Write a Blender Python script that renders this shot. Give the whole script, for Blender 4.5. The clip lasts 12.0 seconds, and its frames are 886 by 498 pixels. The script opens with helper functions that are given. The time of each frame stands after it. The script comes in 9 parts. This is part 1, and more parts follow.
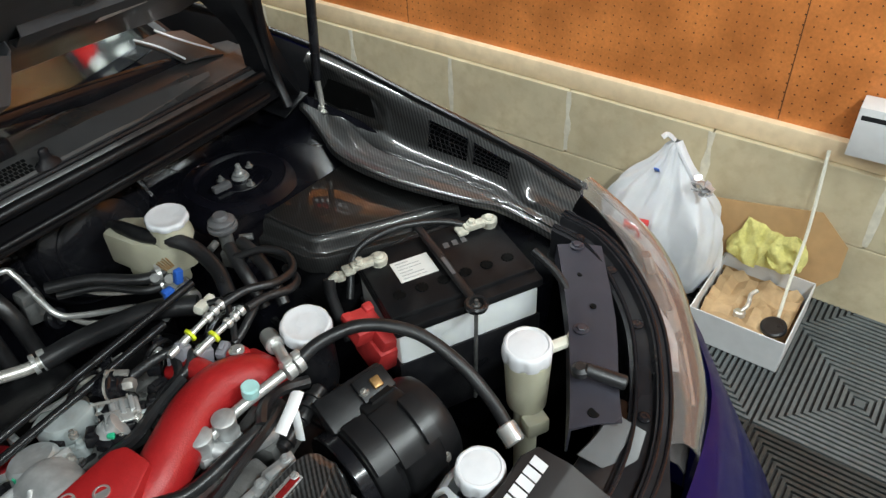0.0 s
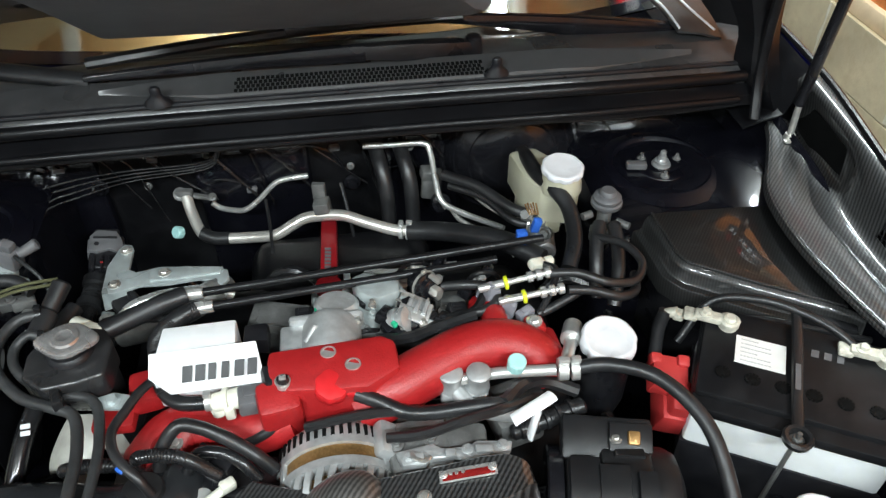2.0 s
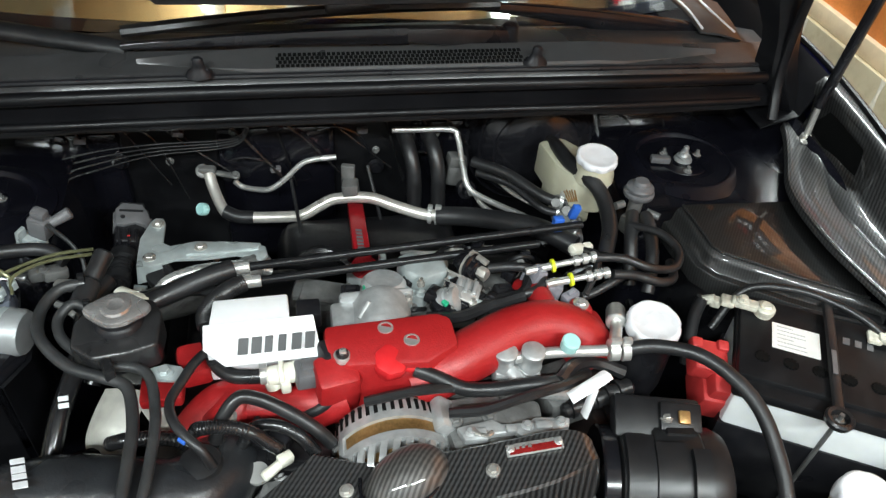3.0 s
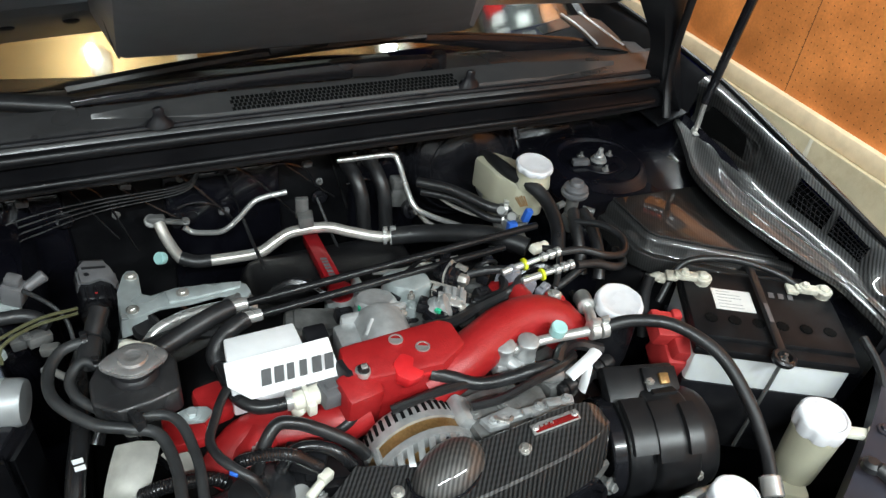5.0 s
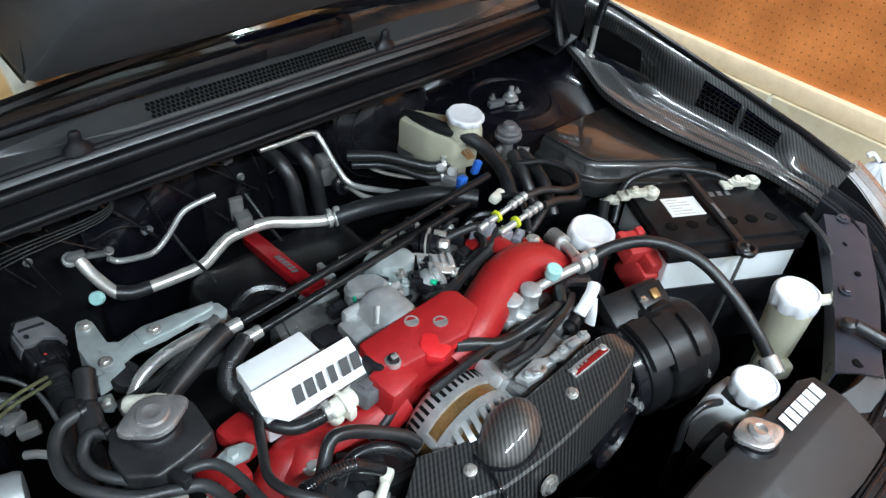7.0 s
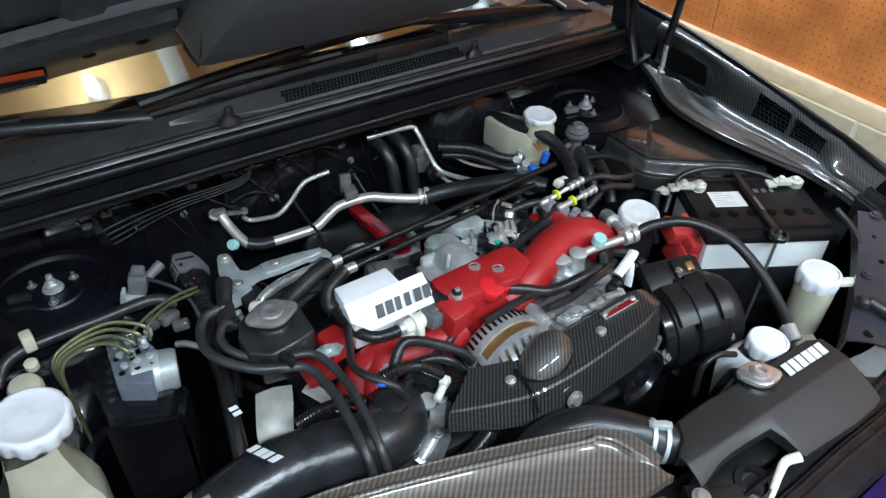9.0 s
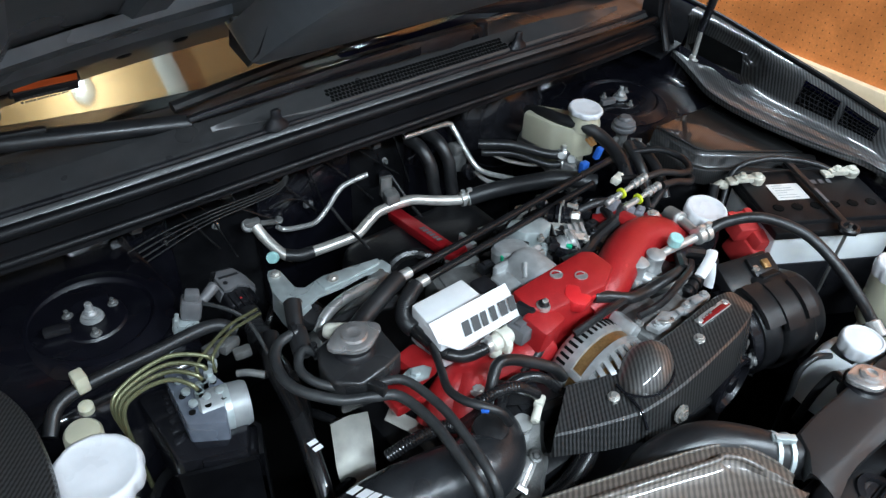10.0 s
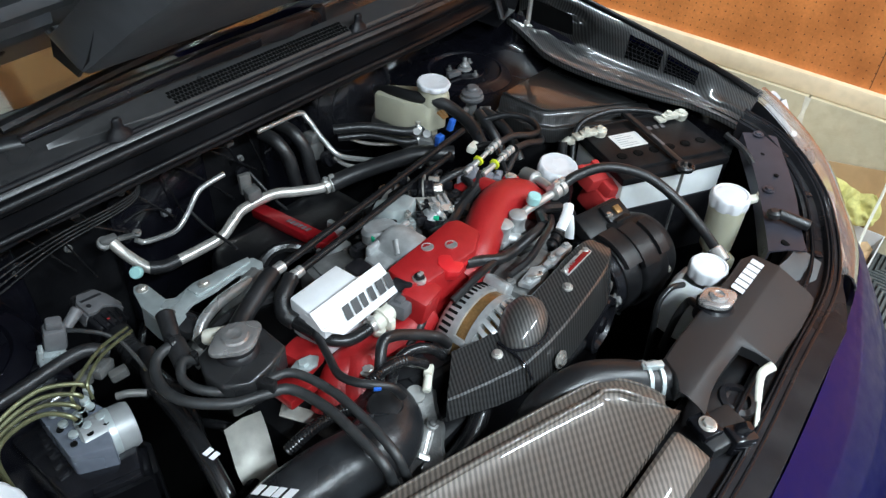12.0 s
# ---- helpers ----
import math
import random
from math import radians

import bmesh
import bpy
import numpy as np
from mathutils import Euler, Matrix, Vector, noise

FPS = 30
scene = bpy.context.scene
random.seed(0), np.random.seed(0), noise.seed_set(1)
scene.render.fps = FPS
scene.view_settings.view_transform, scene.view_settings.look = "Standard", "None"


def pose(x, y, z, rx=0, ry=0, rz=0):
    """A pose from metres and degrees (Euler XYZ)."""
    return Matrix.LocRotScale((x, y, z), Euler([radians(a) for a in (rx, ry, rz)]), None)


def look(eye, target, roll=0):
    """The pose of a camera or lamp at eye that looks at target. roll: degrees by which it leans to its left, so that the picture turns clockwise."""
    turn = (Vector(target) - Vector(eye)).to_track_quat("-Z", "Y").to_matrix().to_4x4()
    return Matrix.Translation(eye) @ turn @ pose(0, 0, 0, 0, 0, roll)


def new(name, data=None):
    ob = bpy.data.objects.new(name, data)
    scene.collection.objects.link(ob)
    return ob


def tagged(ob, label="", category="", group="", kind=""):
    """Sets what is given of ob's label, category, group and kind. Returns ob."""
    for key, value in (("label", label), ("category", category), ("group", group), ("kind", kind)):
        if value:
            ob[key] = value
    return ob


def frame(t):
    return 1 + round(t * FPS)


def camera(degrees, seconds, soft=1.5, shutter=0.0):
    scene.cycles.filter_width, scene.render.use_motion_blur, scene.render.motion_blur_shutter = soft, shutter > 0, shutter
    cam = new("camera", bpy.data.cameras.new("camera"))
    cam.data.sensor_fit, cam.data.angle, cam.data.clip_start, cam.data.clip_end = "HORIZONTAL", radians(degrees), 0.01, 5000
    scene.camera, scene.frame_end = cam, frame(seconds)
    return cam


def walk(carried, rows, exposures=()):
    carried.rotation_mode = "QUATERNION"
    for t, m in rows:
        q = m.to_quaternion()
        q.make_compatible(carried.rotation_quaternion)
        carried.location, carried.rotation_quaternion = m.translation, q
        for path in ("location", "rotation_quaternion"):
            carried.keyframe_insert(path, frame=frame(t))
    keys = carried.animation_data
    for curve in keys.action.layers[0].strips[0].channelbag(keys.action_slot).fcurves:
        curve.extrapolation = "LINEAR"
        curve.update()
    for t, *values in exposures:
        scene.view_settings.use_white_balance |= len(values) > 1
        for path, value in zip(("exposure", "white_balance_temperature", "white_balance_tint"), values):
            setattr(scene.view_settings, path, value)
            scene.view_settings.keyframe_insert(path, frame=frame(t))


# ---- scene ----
cam = camera(61.6, 12.0, soft=1.4)
PATH = [
    (0, (-0.094, -0.949, 1.517), (1.113, -0.002, 0.234), -3.3),
    (0.5, (-0.049, -0.876, 1.494), (0.81, 0.321, 0.142), -3.5),
    (1, (0.021, -0.874, 1.508), (0.449, 0.515, 0.134), -1.9),
    (1.5, (0.062, -0.925, 1.504), (0.253, 0.537, 0.152), -1.7),
    (2, (0.052, -0.936, 1.508), (0.272, 0.533, 0.169), -0.1),
    (2.5, (-0.002, -0.943, 1.493), (0.311, 0.514, 0.159), 3.7),
    (2.7, (-0.033, -0.938, 1.487), (0.295, 0.517, 0.154), 4.7),
    (4.3, (-0.246, -0.957, 1.493), (0.401, 0.431, 0.207), 5.9),
    (4.5, (-0.243, -0.962, 1.501), (0.444, 0.419, 0.228), 6.2),
    (5, (-0.272, -0.956, 1.506), (0.471, 0.427, 0.267), 7.0),
    (5.5, (-0.286, -0.914, 1.505), (0.435, 0.479, 0.265), 7.5),
    (6, (-0.253, -0.834, 1.488), (0.519, 0.534, 0.25), 7.4),
    (6.5, (-0.318, -0.795, 1.479), (0.601, 0.453, 0.214), 5.5),
    (7, (-0.426, -0.813, 1.49), (0.656, 0.25, 0.186), 5.2),
    (7.2, (-0.441, -0.83, 1.493), (0.691, 0.173, 0.184), 6.2),
    (8.8, (-0.515, -1.038, 1.543), (0.376, 0.235, 0.284), 1.0),
    (9, (-0.529, -1.037, 1.547), (0.359, 0.255, 0.305), 1.6),
    (9.5, (-0.566, -0.966, 1.543), (0.366, 0.309, 0.317), 2.7),
    (10, (-0.635, -0.859, 1.515), (0.36, 0.331, 0.252), 2.9),
    (10.5, (-0.654, -0.833, 1.51), (0.387, 0.259, 0.197), 2.9),
    (11, (-0.65, -0.86, 1.52), (0.426, 0.192, 0.203), 1.5),
    (11.5, (-0.643, -0.882, 1.523), (0.489, 0.135, 0.224), 0.2),
    (12, (-0.644, -0.872, 1.522), (0.574, 0.058, 0.237), 2.8),
]
walk(cam, [(t, look(eye, target, roll)) for t, eye, target, roll in PATH], exposures=[(0.0, -0.22, 7850, 10), (1.0, 0.11, 7400, 10), (2.7, 0.28, 7900, 10), (4.5, 0.21, 7850, 10), (5.5, 0.10, 7550, 10), (6.5, 0.27, 7150, 10), (7.2, 0.18, 6900, 10), (9.0, -0.02, 6750, 10), (10.5, 0.06, 6750, 10), (12.0, 0.05, 7000, 10)])

# ---- world and light: a closed garage with strip lights under the ceiling ----
world = bpy.data.worlds.new("garage_dark")
scene.world = world
world.use_nodes = True
world.node_tree.nodes["Background"].inputs[0].default_value = (0.9, 0.8, 0.7, 1)
world.node_tree.nodes["Background"].inputs[1].default_value = 0.02


WARM = (0.76, 0.95, 1.13)
# bare bulbs under the ceiling: x, y, watts
BULBS = [(-0.51, 0.54, 10)]
for lx, ly, watts in BULBS:
    la = bpy.data.lights.new("bulb_lamp", "POINT")
    la.energy, la.color, la.shadow_soft_size = watts, WARM, 0.018
    new("bulb_lamp", la).location = (lx, ly, 2.27)
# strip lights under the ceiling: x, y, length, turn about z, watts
# the two front strips are unseen, set forward to light under the hood
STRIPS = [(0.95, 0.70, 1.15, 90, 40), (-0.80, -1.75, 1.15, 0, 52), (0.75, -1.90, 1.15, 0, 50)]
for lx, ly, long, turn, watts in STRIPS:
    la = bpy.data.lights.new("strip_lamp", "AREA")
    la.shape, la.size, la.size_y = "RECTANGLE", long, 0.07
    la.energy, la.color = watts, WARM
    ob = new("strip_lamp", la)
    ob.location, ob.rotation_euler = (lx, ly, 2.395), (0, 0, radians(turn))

# ---- materials ----
def nodes_of(name):
    m = bpy.data.materials.new(name)
    m.use_nodes = True
    nt = m.node_tree
    return m, nt, nt.nodes["Principled BSDF"]


def simple(name, color, rough=0.5, metal=0.0, coat=0.0, var=0.15, scale=60.0, bump=0.0, bscale=400.0, rvar=0.1,
           dust=0.0, dust_color=(0.3, 0.28, 0.25), trans=0.0, sss=0.0, coat_rough=0.05, spec=0.5):
    """Base colour with two scales of variation, wear in the gloss, fine relief and a little dust."""
    m, nt, p = nodes_of(name)
    tc = nt.nodes.new("ShaderNodeTexCoord")
    n1 = nt.nodes.new("ShaderNodeTexNoise")
    n1.inputs["Scale"].default_value, n1.inputs["Detail"].default_value = scale, 5
    n2 = nt.nodes.new("ShaderNodeTexNoise")
    n2.inputs["Scale"].default_value, n2.inputs["Detail"].default_value = scale * 0.13, 3
    nt.links.new(tc.outputs["Object"], n1.inputs["Vector"])
    nt.links.new(tc.outputs["Object"], n2.inputs["Vector"])
    add = nt.nodes.new("ShaderNodeMath")
    add.operation = "ADD"
    nt.links.new(n1.outputs["Fac"], add.inputs[0])
    nt.links.new(n2.outputs["Fac"], add.inputs[1])
    ramp = nt.nodes.new("ShaderNodeMapRange")
    ramp.inputs["From Min"].default_value, ramp.inputs["From Max"].default_value = 0.7, 1.3
    ramp.inputs["To Min"].default_value, ramp.inputs["To Max"].default_value = 1 - var, 1 + var
    nt.links.new(add.outputs[0], ramp.inputs["Value"])
    mul = nt.nodes.new("ShaderNodeVectorMath")
    mul.operation = "SCALE"
    mul.inputs[0].default_value = color
    nt.links.new(ramp.outputs["Result"], mul.inputs["Scale"])
    out = mul.outputs[0]
    if dust > 0:
        geo = nt.nodes.new("ShaderNodeTexNoise")
        geo.inputs["Scale"].default_value, geo.inputs["Detail"].default_value = 23.0, 8
        nt.links.new(tc.outputs["Object"], geo.inputs["Vector"])
        dr = nt.nodes.new("ShaderNodeMapRange")
        dr.inputs["From Min"].default_value, dr.inputs["From Max"].default_value = 0.45, 0.75
        dr.inputs["To Max"].default_value = dust
        nt.links.new(geo.outputs["Fac"], dr.inputs["Value"])
        mix = nt.nodes.new("ShaderNodeMix")
        mix.data_type = "RGBA"
        mix.inputs["B"].default_value = (*dust_color, 1)
        for s in mix.inputs:
            if s.identifier == "B_Color":
                s.default_value = (*dust_color, 1)
            if s.identifier == "A_Color":
                nt.links.new(out, s)
        nt.links.new(dr.outputs["Result"], mix.inputs[0])
        out = [s for s in mix.outputs if s.identifier == "Result_Color"][0]
    nt.links.new(out, p.inputs["Base Color"])
    rr = nt.nodes.new("ShaderNodeMapRange")
    rr.inputs["From Min"].default_value, rr.inputs["From Max"].default_value = 0.3, 0.7
    rr.inputs["To Min"].default_value, rr.inputs["To Max"].default_value = max(rough - rvar, 0.02), min(rough + rvar, 1)
    nt.links.new(n2.outputs["Fac"], rr.inputs["Value"])
    nt.links.new(rr.outputs["Result"], p.inputs["Roughness"])
    p.inputs["Metallic"].default_value = metal
    p.inputs["Coat Weight"].default_value = coat
    p.inputs["Coat Roughness"].default_value = coat_rough
    p.inputs["Transmission Weight"].default_value = trans
    p.inputs["Specular IOR Level"].default_value = spec
    if sss:
        p.inputs["Subsurface Weight"].default_value = sss
        p.inputs["Subsurface Radius"].default_value = (0.02, 0.02, 0.015)
        p.inputs["Subsurface Scale"].default_value = 0.5
    if bump:
        nb = nt.nodes.new("ShaderNodeTexNoise")
        nb.inputs["Scale"].default_value, nb.inputs["Detail"].default_value = bscale, 4
        nt.links.new(tc.outputs["Object"], nb.inputs["Vector"])
        bp = nt.nodes.new("ShaderNodeBump")
        bp.inputs["Strength"].default_value, bp.inputs["Distance"].default_value = bump, 0.002
        nt.links.new(nb.outputs["Fac"], bp.inputs["Height"])
        nt.links.new(bp.outputs["Normal"], p.inputs["Normal"])
    return m


def carbon(name, period=0.0042, axis=(1, 0, 0), tint=(1, 1, 1), contrast=0.075, low=0.006, coat_rough=0.03):
    """Lacquered twill: steep stripes of lighter and darker tows under a clear coat."""
    m, nt, p = nodes_of(name)
    tc = nt.nodes.new("ShaderNodeTexCoord")
    dot = nt.nodes.new("ShaderNodeVectorMath")
    dot.operation = "DOT_PRODUCT"
    k = 2 * math.pi / period
    dot.inputs[1].default_value = tuple(a * k for a in axis)
    nt.links.new(tc.outputs["Object"], dot.inputs[0])
    sn = nt.nodes.new("ShaderNodeMath")
    sn.operation = "SINE"
    nt.links.new(dot.outputs["Value"], sn.inputs[0])
    # cross tows
    dot2 = nt.nodes.new("ShaderNodeVectorMath")
    dot2.operation = "DOT_PRODUCT"
    dot2.inputs[1].default_value = tuple(a * k * 0.8 for a in (axis[1] + 0.3, -axis[0], 1.0))
    nt.links.new(tc.outputs["Object"], dot2.inputs[0])
    sn2 = nt.nodes.new("ShaderNodeMath")
    sn2.operation = "SINE"
    nt.links.new(dot2.outputs["Value"], sn2.inputs[0])
    mad = nt.nodes.new("ShaderNodeMath")
    mad.operation = "MULTIPLY_ADD"
    nt.links.new(sn2.outputs[0], mad.inputs[0])
    mad.inputs[1].default_value = 0.22
    nt.links.new(sn.outputs[0], mad.inputs[2])
    mr = nt.nodes.new("ShaderNodeMapRange")
    mr.inputs["From Min"].default_value, mr.inputs["From Max"].default_value = -0.7, 0.7
    nt.links.new(mad.outputs[0], mr.inputs["Value"])
    ramp = nt.nodes.new("ShaderNodeValToRGB")
    ramp.color_ramp.elements[0].color = (low * tint[0], low * tint[1], low * tint[2], 1)
    ramp.color_ramp.elements[1].color = (contrast * tint[0], contrast * tint[1], contrast * tint[2], 1)
    nt.links.new(mr.outputs["Result"], ramp.inputs["Fac"])
    nt.links.new(ramp.outputs["Color"], p.inputs["Base Color"])
    p.inputs["Metallic"].default_value = 0.2
    p.inputs["Roughness"].default_value = 0.5
    p.inputs["Coat Weight"].default_value = 1.0
    p.inputs["Coat Roughness"].default_value = coat_rough
    nz = nt.nodes.new("ShaderNodeTexNoise")
    nz.inputs["Scale"].default_value = 18
    nt.links.new(tc.outputs["Object"], nz.inputs["Vector"])
    bp = nt.nodes.new("ShaderNodeBump")
    bp.inputs["Strength"].default_value, bp.inputs["Distance"].default_value = 0.05, 0.004
    nt.links.new(nz.outputs["Fac"], bp.inputs["Height"])
    nt.links.new(bp.outputs["Normal"], p.inputs["Coat Normal"])
    return m


M = {}
M["paint_blue"] = simple("blue_pearl_paint", (0.0008, 0.0018, 0.048), 0.40, 0.0, 0.32, var=0.08, scale=300, coat_rough=0.02, spec=0.1)
M["bay_paint"] = simple("dark_bay_paint", (0.004, 0.004, 0.0065), 0.24, 0.0, 0.65, var=0.2, scale=40, dust=0.05, dust_color=(0.05, 0.052, 0.055), bump=0.5, bscale=22)
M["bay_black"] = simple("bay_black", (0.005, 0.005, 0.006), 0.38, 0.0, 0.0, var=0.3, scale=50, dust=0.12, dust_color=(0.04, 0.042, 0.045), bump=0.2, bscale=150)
M["plastic"] = simple("black_plastic", (0.010, 0.010, 0.012), 0.34, spec=0.26, var=0.2, scale=90, bump=0.15, bscale=900, dust=0.10, dust_color=(0.10, 0.095, 0.09))
M["plastic_gloss"] = simple("black_gloss_plastic", (0.008, 0.008, 0.010), 0.2, coat=0.15, spec=0.35, var=0.2, scale=60, dust=0.06, dust_color=(0.08, 0.08, 0.085))
M["plastic_grey"] = simple("grey_plastic", (0.11, 0.11, 0.115), 0.45, var=0.12, scale=70, bump=0.1, bscale=700)
M["cowl_plastic"] = simple("cowl_plastic", (0.036, 0.036, 0.037), 0.32, spec=0.45, coat=0.08, coat_rough=0.12, var=0.2, scale=50, bump=0.05, bscale=1200, dust=0.12, dust_color=(0.08, 0.075, 0.07))
M["rubber"] = simple("rubber", (0.013, 0.013, 0.014), 0.36, var=0.25, scale=120, bump=0.12, bscale=500, dust=0.16, dust_color=(0.07, 0.072, 0.075))
M["hose_rubber"] = simple("dusty_hose_rubber", (0.020, 0.021, 0.022), 0.42, var=0.25, scale=120, bump=0.12, bscale=500, dust=0.25, dust_color=(0.10, 0.10, 0.10))
M["rubber_gloss"] = simple("rubber_gloss", (0.010, 0.010, 0.011), 0.24, var=0.2, scale=80, dust=0.08, dust_color=(0.1, 0.095, 0.09))
M["alu"] = simple("cast_aluminium", (0.46, 0.47, 0.47), 0.38, 0.5, var=0.25, scale=70, bump=0.25, bscale=350, dust=0.18, dust_color=(0.10, 0.095, 0.085))
M["alu_dark"] = simple("grimy_cast_aluminium", (0.20, 0.20, 0.195), 0.45, 0.5, var=0.35, scale=50, bump=0.4, bscale=260, dust=0.4, dust_color=(0.05, 0.048, 0.042))
M["alu_bright"] = simple("bright_aluminium", (0.64, 0.64, 0.62), 0.30, 0.7, var=0.12, scale=60, rvar=0.12)
M["pipe"] = simple("pipe_aluminium", (0.68, 0.65, 0.60), 0.34, 0.65, var=0.15, scale=60, rvar=0.12)
M["plug_grey"] = simple("mid_grey_plug", (0.12, 0.12, 0.125), 0.42, var=0.12, scale=70, dust=0.15, dust_color=(0.1, 0.1, 0.1))
M["plastic_pale"] = simple("pale_grey_cast", (0.34, 0.355, 0.36), 0.44, 0.35, var=0.12, scale=60, rvar=0.1)
M["zinc"] = simple("zinc_plate", (0.54, 0.60, 0.60), 0.34, 0.5, var=0.2, scale=50, rvar=0.12, dust=0.15, dust_color=(0.25, 0.24, 0.2))
M["silicone"] = simple("black_silicone", (0.016, 0.017, 0.019), 0.30, var=0.25, scale=40, bump=0.35, bscale=110, dust=0.2, dust_color=(0.05, 0.053, 0.056))
M["beam"] = simple("pale_painted_beam", (0.60, 0.44, 0.24), 0.6, var=0.08, scale=12)
M["steel"] = simple("steel", (0.58, 0.56, 0.52), 0.35, 0.7, var=0.25, scale=90, rvar=0.15)
M["red"] = simple("red_wrinkle_paint", (0.36, 0.013, 0.015), 0.42, var=0.10, scale=160, bump=0.22, bscale=420)
M["red_plastic"] = simple("red_plastic", (0.62, 0.02, 0.025), 0.32, var=0.08, scale=60)
M["red_dull"] = simple("red_soft_plastic", (0.50, 0.035, 0.035), 0.5, var=0.12, scale=60)
M["white"] = simple("white_gloss_cap", (0.72, 0.73, 0.755), 0.30, var=0.04, scale=90, coat=0.2)
M["white_paint"] = simple("white_powder_coat", (0.82, 0.83, 0.84), 0.4, var=0.04, scale=90, bump=0.08, bscale=900)
M["milky"] = simple("milky_plastic", (0.48, 0.46, 0.35), 0.36, var=0.12, scale=25, sss=0.3)
M["milky_white"] = simple("milky_white_plastic", (0.66, 0.68, 0.68), 0.4, var=0.10, scale=25, sss=0.3)
M["cream"] = simple("cream_plastic", (0.72, 0.70, 0.60), 0.42, var=0.1, scale=60)
M["brass"] = simple("yellow_zinc_lines", (0.15, 0.15, 0.08), 0.35, 0.5, var=0.25, scale=80)
M["copper"] = simple("lacquered_copper", (0.32, 0.18, 0.07), 0.38, 0.7, var=0.3, scale=300)
M["green_alu"] = simple("bright_block", (0.24, 0.27, 0.33), 0.30, 0.5, var=0.2, scale=60)
M["cyan"] = simple("pale_cyan_cap", (0.36, 0.66, 0.64), 0.45, var=0.06)
M["blue_clip"] = simple("blue_clip", (0.02, 0.13, 0.55), 0.4, var=0.08)
M["yellow_ring"] = simple("yellow_ring", (0.62, 0.70, 0.03), 0.4, var=0.06)
M["green_clip"] = simple("green_clip", (0.0, 0.42, 0.22), 0.4, var=0.06)
M["ink"] = simple("black_ink", (0.012, 0.012, 0.014), 0.5, var=0.05)
M["white_ink"] = simple("white_ink", (0.75, 0.76, 0.78), 0.5, var=0.05)
M["orange"] = simple("orange_label", (0.75, 0.12, 0.02), 0.5, var=0.05)
M["paper"] = simple("paper_label", (0.80, 0.79, 0.76), 0.55, var=0.05, scale=40)
M["hood_black"] = simple("hood_underside", (0.072, 0.077, 0.085), 0.36, 0.0, 0.15, var=0.2, scale=30, dust=0.15, dust_color=(0.05, 0.052, 0.055))
M["duct_plastic"] = simple("duct_plastic", (0.105, 0.110, 0.118), 0.42, var=0.15, scale=30, bump=0.08, bscale=500, dust=0.15, dust_color=(0.07, 0.072, 0.075))
M["purple_cap"] = simple("worn_plated_steel", (0.55, 0.53, 0.52), 0.26, 0.75, var=0.35, scale=45, rvar=0.12)
M["panel"] = simple("satin_black_panel", (0.013, 0.013, 0.014), 0.46, 0.0, var=0.1, scale=60, bump=0.12, bscale=1500)
M["carbon"] = carbon("carbon_twill", 0.0050, (0.80, -0.60, 0.1), (1, 1, 1), 0.052)
# brown tint and lifted base carry the room's soft reflection on the duct
M["carbon_brown"] = carbon("carbon_twill_brown_sheen", 0.0064, (0.70, -0.70, 0.1), (1.25, 1.04, 0.88), 0.120, 0.050)
M["carbon_clear"] = carbon("carbon_twill_clear", 0.0050, (0.80, -0.60, 0.1), (1.05, 1, 0.94), 0.085, 0.022, 0.02)
M["badge_red"] = simple("dark_red_lacquer", (0.20, 0.012, 0.012), 0.25, coat=0.5, var=0.08)
M["lid_black"] = simple("battery_lid", (0.008, 0.008, 0.009), 0.42, spec=0.22, var=0.2, scale=90, bump=0.12, bscale=900, dust=0.12, dust_color=(0.06, 0.06, 0.06))
M["corroded"] = simple("corroded_lead", (0.52, 0.50, 0.42), 0.6, 0.15, var=0.4, scale=120, bump=0.7, bscale=260, dust=0.6, dust_color=(0.72, 0.70, 0.60))
M["drum_black"] = simple("drum_black", (0.009, 0.009, 0.010), 0.38, spec=0.35, var=0.2, scale=60, bump=0.05, bscale=900, dust=0.15, dust_color=(0.05, 0.05, 0.05))
M["line_black"] = simple("glossy_black_line", (0.010, 0.010, 0.011), 0.26, spec=0.32, var=0.1, scale=60)
M["foot_grey"] = simple("grey_flange", (0.062, 0.062, 0.064), 0.42, var=0.12, scale=50, dust=0.15, dust_color=(0.09, 0.09, 0.085))
M["tank_black"] = simple("tank_black", (0.017, 0.017, 0.018), 0.30, spec=0.5, var=0.2, scale=60, bump=0.12, bscale=500, dust=0.25, dust_color=(0.06, 0.06, 0.06))
M["faint_ink"] = simple("faint_ink", (0.42, 0.42, 0.42), 0.55, var=0.05)
M["red_anodised"] = simple("red_anodised", (0.36, 0.010, 0.016), 0.34, 0.2, var=0.08, scale=60)
M["hinge_black"] = simple("hinge_black", (0.004, 0.004, 0.005), 0.40, var=0.3, scale=50, spec=0.3)
M["carbon_lid"] = carbon("carbon_twill_dark", 0.0040, (0.80, -0.60, 0.1), (1, 1, 1), 0.022, 0.006, 0.012)
M["bracket_grey"] = simple("grey_painted_bracket", (0.037, 0.036, 0.047), 0.36, 0.1, var=0.12, scale=40, dust=0.15, dust_color=(0.05, 0.05, 0.05))
M["cowl_satin"] = simple("satin_cowl_strip", (0.052, 0.052, 0.053), 0.34, var=0.15, scale=40)
M["carbon_side"] = carbon("carbon_twill_side", 0.0046, (0.72, -0.69, 0.1), (1, 1, 1), 0.046, 0.005, 0.025)
M["tower_paint"] = simple("dull_tower_paint", (0.004, 0.004, 0.007), 0.30, 0.0, 0.0, var=0.25, scale=40, dust=0.04, dust_color=(0.04, 0.042, 0.045))
